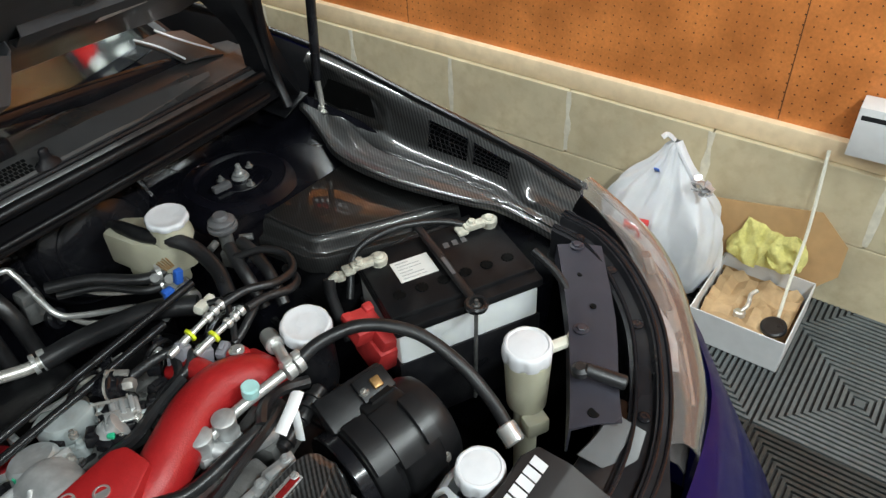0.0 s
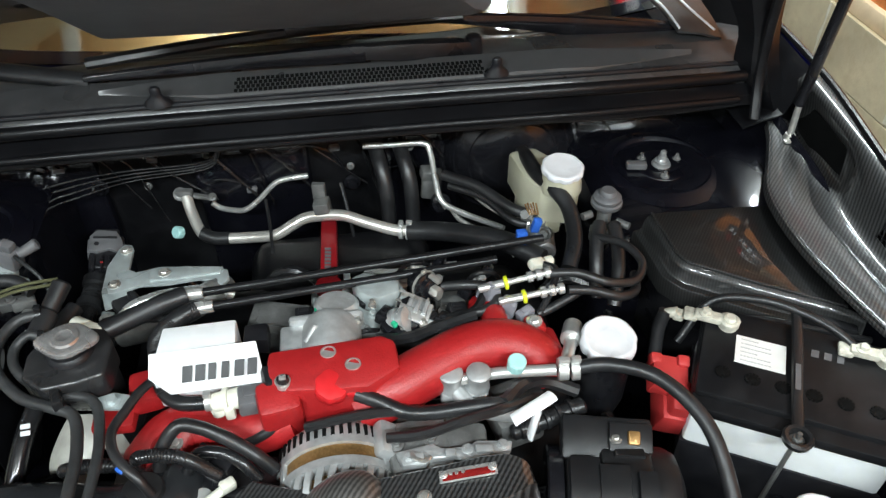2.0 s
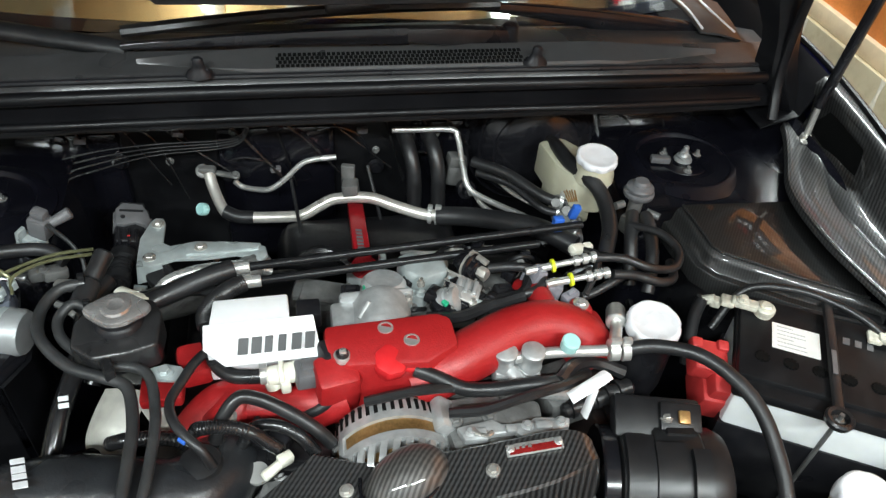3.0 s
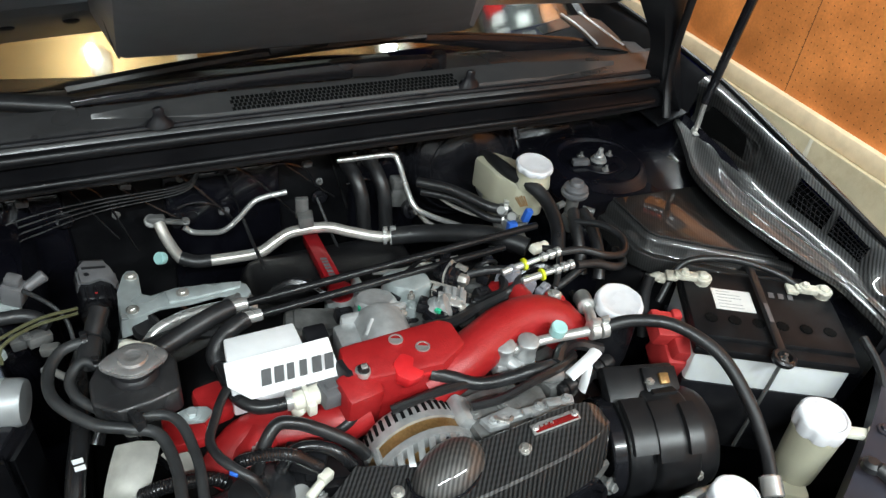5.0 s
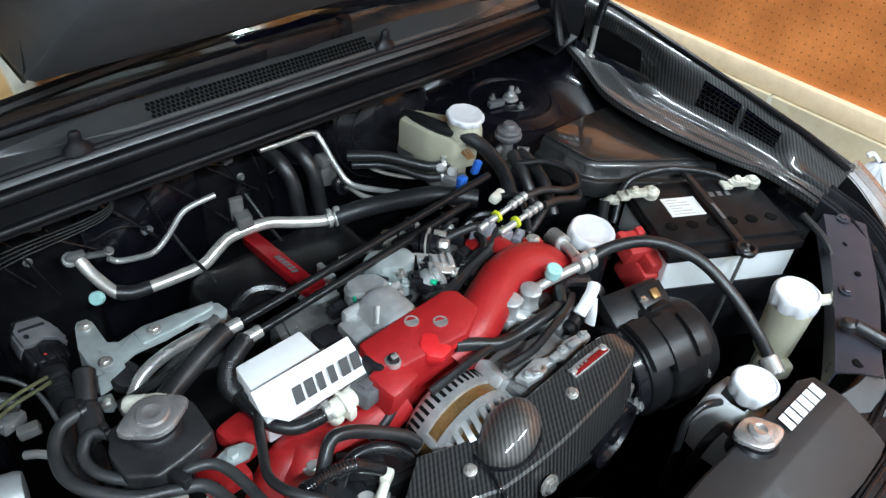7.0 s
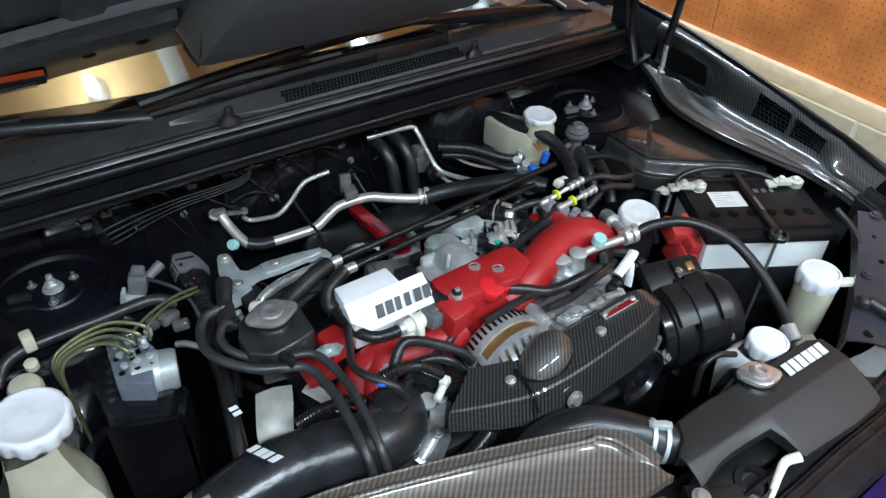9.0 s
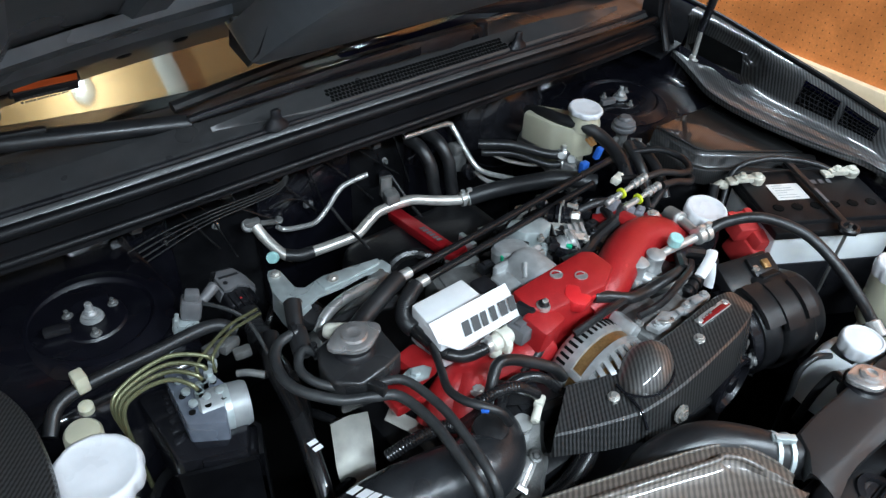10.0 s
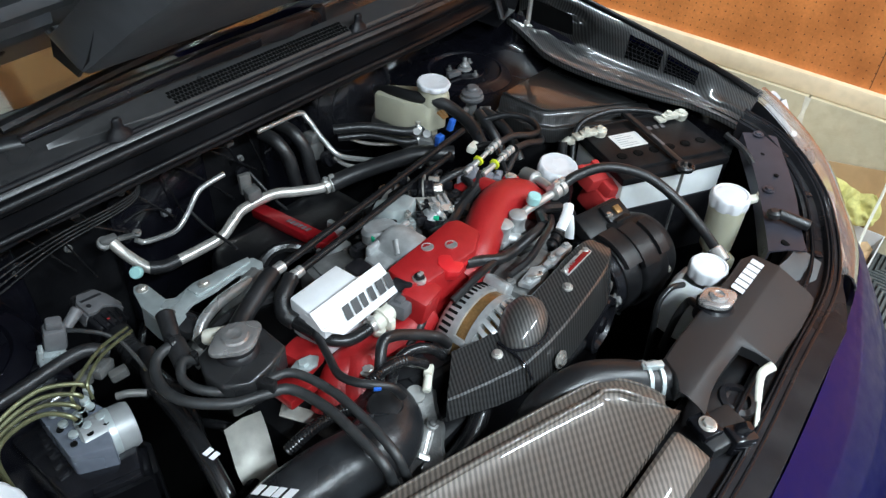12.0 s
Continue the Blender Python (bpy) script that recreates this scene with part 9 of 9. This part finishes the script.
cyl(b, (-0.160, -0.492, 0.690), (-0.196, -0.510, 0.678), 0.012, 0.011, 16, 0.002)
lathe(b, (-0.194, -0.509, 0.679), (-0.036, -0.018, -0.012), [(0.014, 0), (0.015, 0.002), (0.015, 0.008), (0.009, 0.010), (0.008, 0.018), (0, 0.018)], 6)
part("stub", b, "alu_bright", tens, "bright pipe stub with a hexagon plug")
b = mesh()
cyl(b, (-0.148, -0.477, 0.742), (-0.128, -0.464, 0.747), 0.0065, 0.0058, 12, 0.002)
box(b, (-0.123, -0.460, 0.748), (0.018, 0.013, 0.014), (0, 5, 30), 0.003)
part("sensor", b, "cream", tens, "pale sensor plug")
pipe("coolant_hose", [(-0.075, -0.490, 0.712), (-0.080, -0.515, 0.712), (-0.100, -0.535, 0.700), (-0.140, -0.545, 0.684), (-0.195, -0.545, 0.668)], 0.014, "rubber_gloss", "black hose below the belt cover", "hose", ends=(((-0.076, -0.495, 0.713), (0.1, 1, 0), 0.0145, 0.008),))
# fuel pressure regulator
reg = thing("fuel_regulator", "black fuel pressure regulator with a bright nut and hose", "regulator", (0.145, -0.245, 0.78))
RA, RO = Vector((0.45, -0.62, 0.10)).normalized(), Vector((0.132, -0.236, 0.808))
b = mesh()
lathe(b, RO, RA, [(0.0, -0.022), (0.012, -0.022), (0.014, -0.012), (0.0195, -0.008), (0.0195, 0.004), (0.016, 0.006), (0.016, 0.014), (0.012, 0.016), (0.0, 0.016)], 28)
box(b, RO + Vector((0, 0, -0.03)), (0.016, 0.016, 0.04), (0, 0, 30), 0.003)
part("body", b, "plastic_gloss", reg)
b = mesh()
clamp_band(b, RO - RA * 0.001, RA, 0.0198, 0.003)
lathe(b, RO + RA * 0.015, RA, [(0.0085, 0), (0.0085, 0.012), (0.007, 0.014), (0, 0.014)], 6)
part("nut", b, "steel", reg, "bright hexagon nut and band")
for dz in (0.016, -0.014):
    b = mesh()
    box(b, RO + RA * 0.012 + Vector((0.006, 0.002, dz)), (0.018, 0.008, 0.005), (0, 6, -50), 0.001)
    part("lug", b, "steel", reg, "bright mounting lug")
pipe("fuel_hose", [RO + Vector((0.022, -0.010, 0.004)), (0.185, -0.255, 0.820), (0.212, -0.262, 0.818), (0.222, -0.278, 0.812), (0.205, -0.290, 0.806), (0.165, -0.292, 0.802), (0.130, -0.300, 0.796)], 0.0065, "rubber", "black hose looping from the regulator", "hose")
# clustered plugs at the quick connectors
for c, sz, tn in (((0.216, -0.268, 0.812), (0.016, 0.020, 0.026), (0, 15, 10)), ((0.236, -0.284, 0.800), (0.020, 0.018, 0.026), (0, 10, -20)), ((0.256, -0.296, 0.796), (0.024, 0.014, 0.016), (0, -8, 25)), ((0.228, -0.300, 0.788), (0.016, 0.014, 0.020), (10, 0, 0)), ((0.208, -0.252, 0.800), (0.012, 0.012, 0.024), (0, 20, 30))):
    b = mesh()
    box(b, c, sz, tn, 0.003)
    box(b, (c[0], c[1], c[2] + sz[2] * 0.55), (sz[0] * 0.5, sz[1] * 0.5, sz[2] * 0.3), tn, 0.001)
    solo("injector_plug", b, "plug_lilac", "pale lilac-grey injector plug below the fuel fittings", "connector", "injector plugs")
b = mesh()
tube(b, [(0.272, -0.298, 0.796), (0.288, -0.296, 0.800), (0.315, -0.288, 0.808), (0.335, -0.280, 0.812)], 0.006, 10, 6)
solo("fuel_hose", b, "rubber", "short black hose below the quick connectors", "hose")
# expansion valve on the firewall with its small lines
ev = thing("expansion_valve", "grimy beige expansion valve block on the firewall", "valve", (0.19, 0.10, 0.70))
b = mesh()
box(b, (0.186, 0.100, 0.722), (0.034, 0.040, 0.044), (0, 6, -10), 0.005)
box(b, (0.180, 0.092, 0.750), (0.026, 0.026, 0.020), (0, 10, 5), 0.004)
part("block", b, "alu_dark", ev)
b = mesh()
lathe(b, (0.196, 0.076, 0.700), (0.2, -0.8, 0.3), [(0.015, 0), (0.017, 0.003), (0.017, 0.014), (0.011, 0.017), (0.010, 0.026), (0, 0.026)], 22)
part("cap", b, "plastic_gloss", ev, "black screw cap")
b = mesh()
lathe(b, (0.203, 0.052, 0.708), (0.2, -0.8, 0.3), [(0.006, 0), (0.006, 0.006), (0, 0.006)], 6)
tube(b, [(0.215, 0.062, 0.694), (0.225, 0.045, 0.684), (0.238, 0.03, 0.680), (0.255, 0.02, 0.676)], 0.0045, 8, 5)
part("fitting", b, "steel", ev, "bright small fitting")
pipe("brake_pipe", [(0.245, 0.062, 0.732), (0.265, 0.03, 0.724), (0.295, -0.01, 0.724), (0.325, -0.035, 0.730), (0.338, -0.050, 0.742)], 0.0035, "pipe", "thin dull metal pipe to the master cylinder", "pipe", seg=8)
for c, r in (((0.322, -0.050, 0.758), 0.011), ((0.338, -0.062, 0.750), 0.012), ((0.345, -0.085, 0.744), 0.009)):
    b = mesh()
    lathe(b, c, (-0.5, -0.7, 0.5), [(r, 0), (r * 1.15, 0.003), (r * 1.15, 0.010), (r * 0.8, 0.012), (r * 0.7, 0.020), (0, 0.020)], 8)
    solo("pipe_union", b, "alu_dark", "grimy union nut on the master cylinder", "fitting", "pipe unions")
# small fittings among the injectors and looms
rq = random.Random(33)
for k in range(26):
    x, y = 0.02 + 0.22 * rq.random(), -0.30 + 0.16 * rq.random()
    z = 0.745 + 0.035 * rq.random()
    b = mesh()
    kind = k % 4
    if kind == 0:
        cyl(b, (x, y, z - 0.02), (x + 0.012 * rq.random(), y - 0.01, z + 0.018), 0.007, 0.006, 14, 0.002)
        lathe(b, (x, y, z + 0.002), (0.2, -0.2, 1), [(0.009, 0), (0.0105, 0.001), (0.0105, 0.004), (0.009, 0.005)], 14)
    elif kind == 1:
        box(b, (x, y, z), (0.024, 0.015, 0.018), (20 * rq.random(), 20 * rq.random(), 90 * rq.random()), 0.003)
    elif kind == 2:
        hexbolt(b, (x, y, z), (0.2, -0.3, 1), 0.007, 0.008)
        cyl(b, (x, y, z - 0.03), (x, y, z), 0.006, seg=10)
    else:
        tube(b, [(x - 0.02, y, z - 0.02), (x, y - 0.012, z + 0.012), (x + 0.024, y - 0.006, z + 0.004), (x + 0.036, y + 0.008, z - 0.02)], 0.0035, 8, 5)
    part(("injector", "connector", "stud", "wire")[kind], b, ("alu_bright", "plastic_gloss", "steel", "rubber_gloss")[kind], engine, ("bright injector body", "black connector", "steel stud and nut", "thin black wire")[kind])
# glints along the dark firewall, made by invented clips and short glossy lines
for k in range(14):
    x = -0.50 + 0.075 * k
    b = mesh()
    z = 0.70 + 0.15 * rq.random()
    if k % 2:
        box(b, (x, 0.140, z), (0.018, 0.010, 0.010), (0, 20 * rq.random(), 10), 0.002)
        part("clip", b, "plug_grey", wall_fire, "small invented grey clip, for a glint")
    else:
        tube(b, [(x, 0.142, z), (x + 0.03, 0.135, z + 0.01), (x + 0.07, 0.138, z - 0.01), (x + 0.09, 0.14, z - 0.05)], 0.0022, 6, 6)
        part("line", b, "plastic_gloss", wall_fire, "thin invented glossy black line, for a glint")


# ---- block courses and rubber tiles, piece by piece ----
def block_mesh():
    t = mesh()
    box(t, (0, 0, 0), (0.06, LONG - 0.0025, COURSE - 0.0025), bevel=0.0015, seg=1)
    me = bpy.data.meshes.new("block")
    bmesh.ops.recalc_face_normals(t, faces=t.faces)
    t.to_mesh(me)
    t.free()
    me.materials.append(M["block"])
    return me


blk = block_mesh()
for row in range(2):
    off = 0.407 if row == 1 else 0.407 - LONG / 2
    for k in range(-5, 8):
        ob = new("block", blk)
        ob.parent = wall_east
        ob.location = (WALL_X + 0.002 + 0.0015 * math.sin(k * 3.1 + row), off + LONG / 2 - k * LONG + 0.002 * math.sin(k * 7.7), COURSE * (row + 0.5))


# pale paint smeared over the upright joints of the upper course
for k in range(-3, 6):
    y = 0.407 + 0.002 * math.sin(k * 7.7) - k * LONG
    b = mesh()
    rows = []
    for q in range(9):
        w = 0.006 + 0.005 * abs(math.sin(q * 2.3 + k)) + (0.004 if q in (3, 4) else 0)
        zz = 0.226 + 0.205 * q / 8
        rows.append([(WALL_X - 0.0275, y - w, zz), (WALL_X - 0.0305, y + 0.002 * math.sin(q + k), zz), (WALL_X - 0.0275, y + w, zz)])
    loft(b, rows, 0.001)
    part("joint_smear", b, "smear", wall_east, "whitish paint smeared along a block joint")


def tile_mesh(material):
    """A square rubber tile of concentric ribs, turned by quarters."""
    t = mesh()
    size, n = 0.40, 13
    # base slab near-black: the shadow in the grooves is put into its colour
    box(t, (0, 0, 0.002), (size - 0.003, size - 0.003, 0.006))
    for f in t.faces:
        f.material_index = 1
    step = size / 2 / n
    for k in range(n):
        r = (k + 0.5) * step
        w = step * 0.56
        for s in range(4):
            m = Matrix.Rotation(s * math.pi / 2, 4, "Z")
            q = [(-r - w / 2, r + w / 2), (r + w / 2, r + w / 2), (r - w / 2, r - w / 2), (-r + w / 2, r - w / 2)]
            if k == 0:
                q = [(-r - w / 2, r + w / 2), (r + w / 2, r + w / 2), (0.0005, 0.0), (-0.0005, 0.0)]
            v0 = [t.verts.new(m @ Vector((x, y, 0.005))) for x, y in q]
            v1 = [t.verts.new(m @ Vector((x, y, 0.014))) for x, y in q]
            t.faces.new(v1)
            for j in range(4):
                t.faces.new((v0[j], v0[(j + 1) % 4], v1[(j + 1) % 4], v1[j]))
    me = bpy.data.meshes.new("tile")
    bmesh.ops.recalc_face_normals(t, faces=t.faces)
    t.to_mesh(me)
    t.free()
    me.materials.append(M[material])
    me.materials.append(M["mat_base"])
    return me


grey_tile, black_tile = tile_mesh("mat_dark"), tile_mesh("mat_black")
for i in range(-4, 2):
    for j in range(-3, 4):
        ob = new("tile", grey_tile if i >= 0 else black_tile)
        ob.parent = floor
        ob.location = (1.41 + 0.40 * i, -1.045 + 0.40 * j, -0.0095)
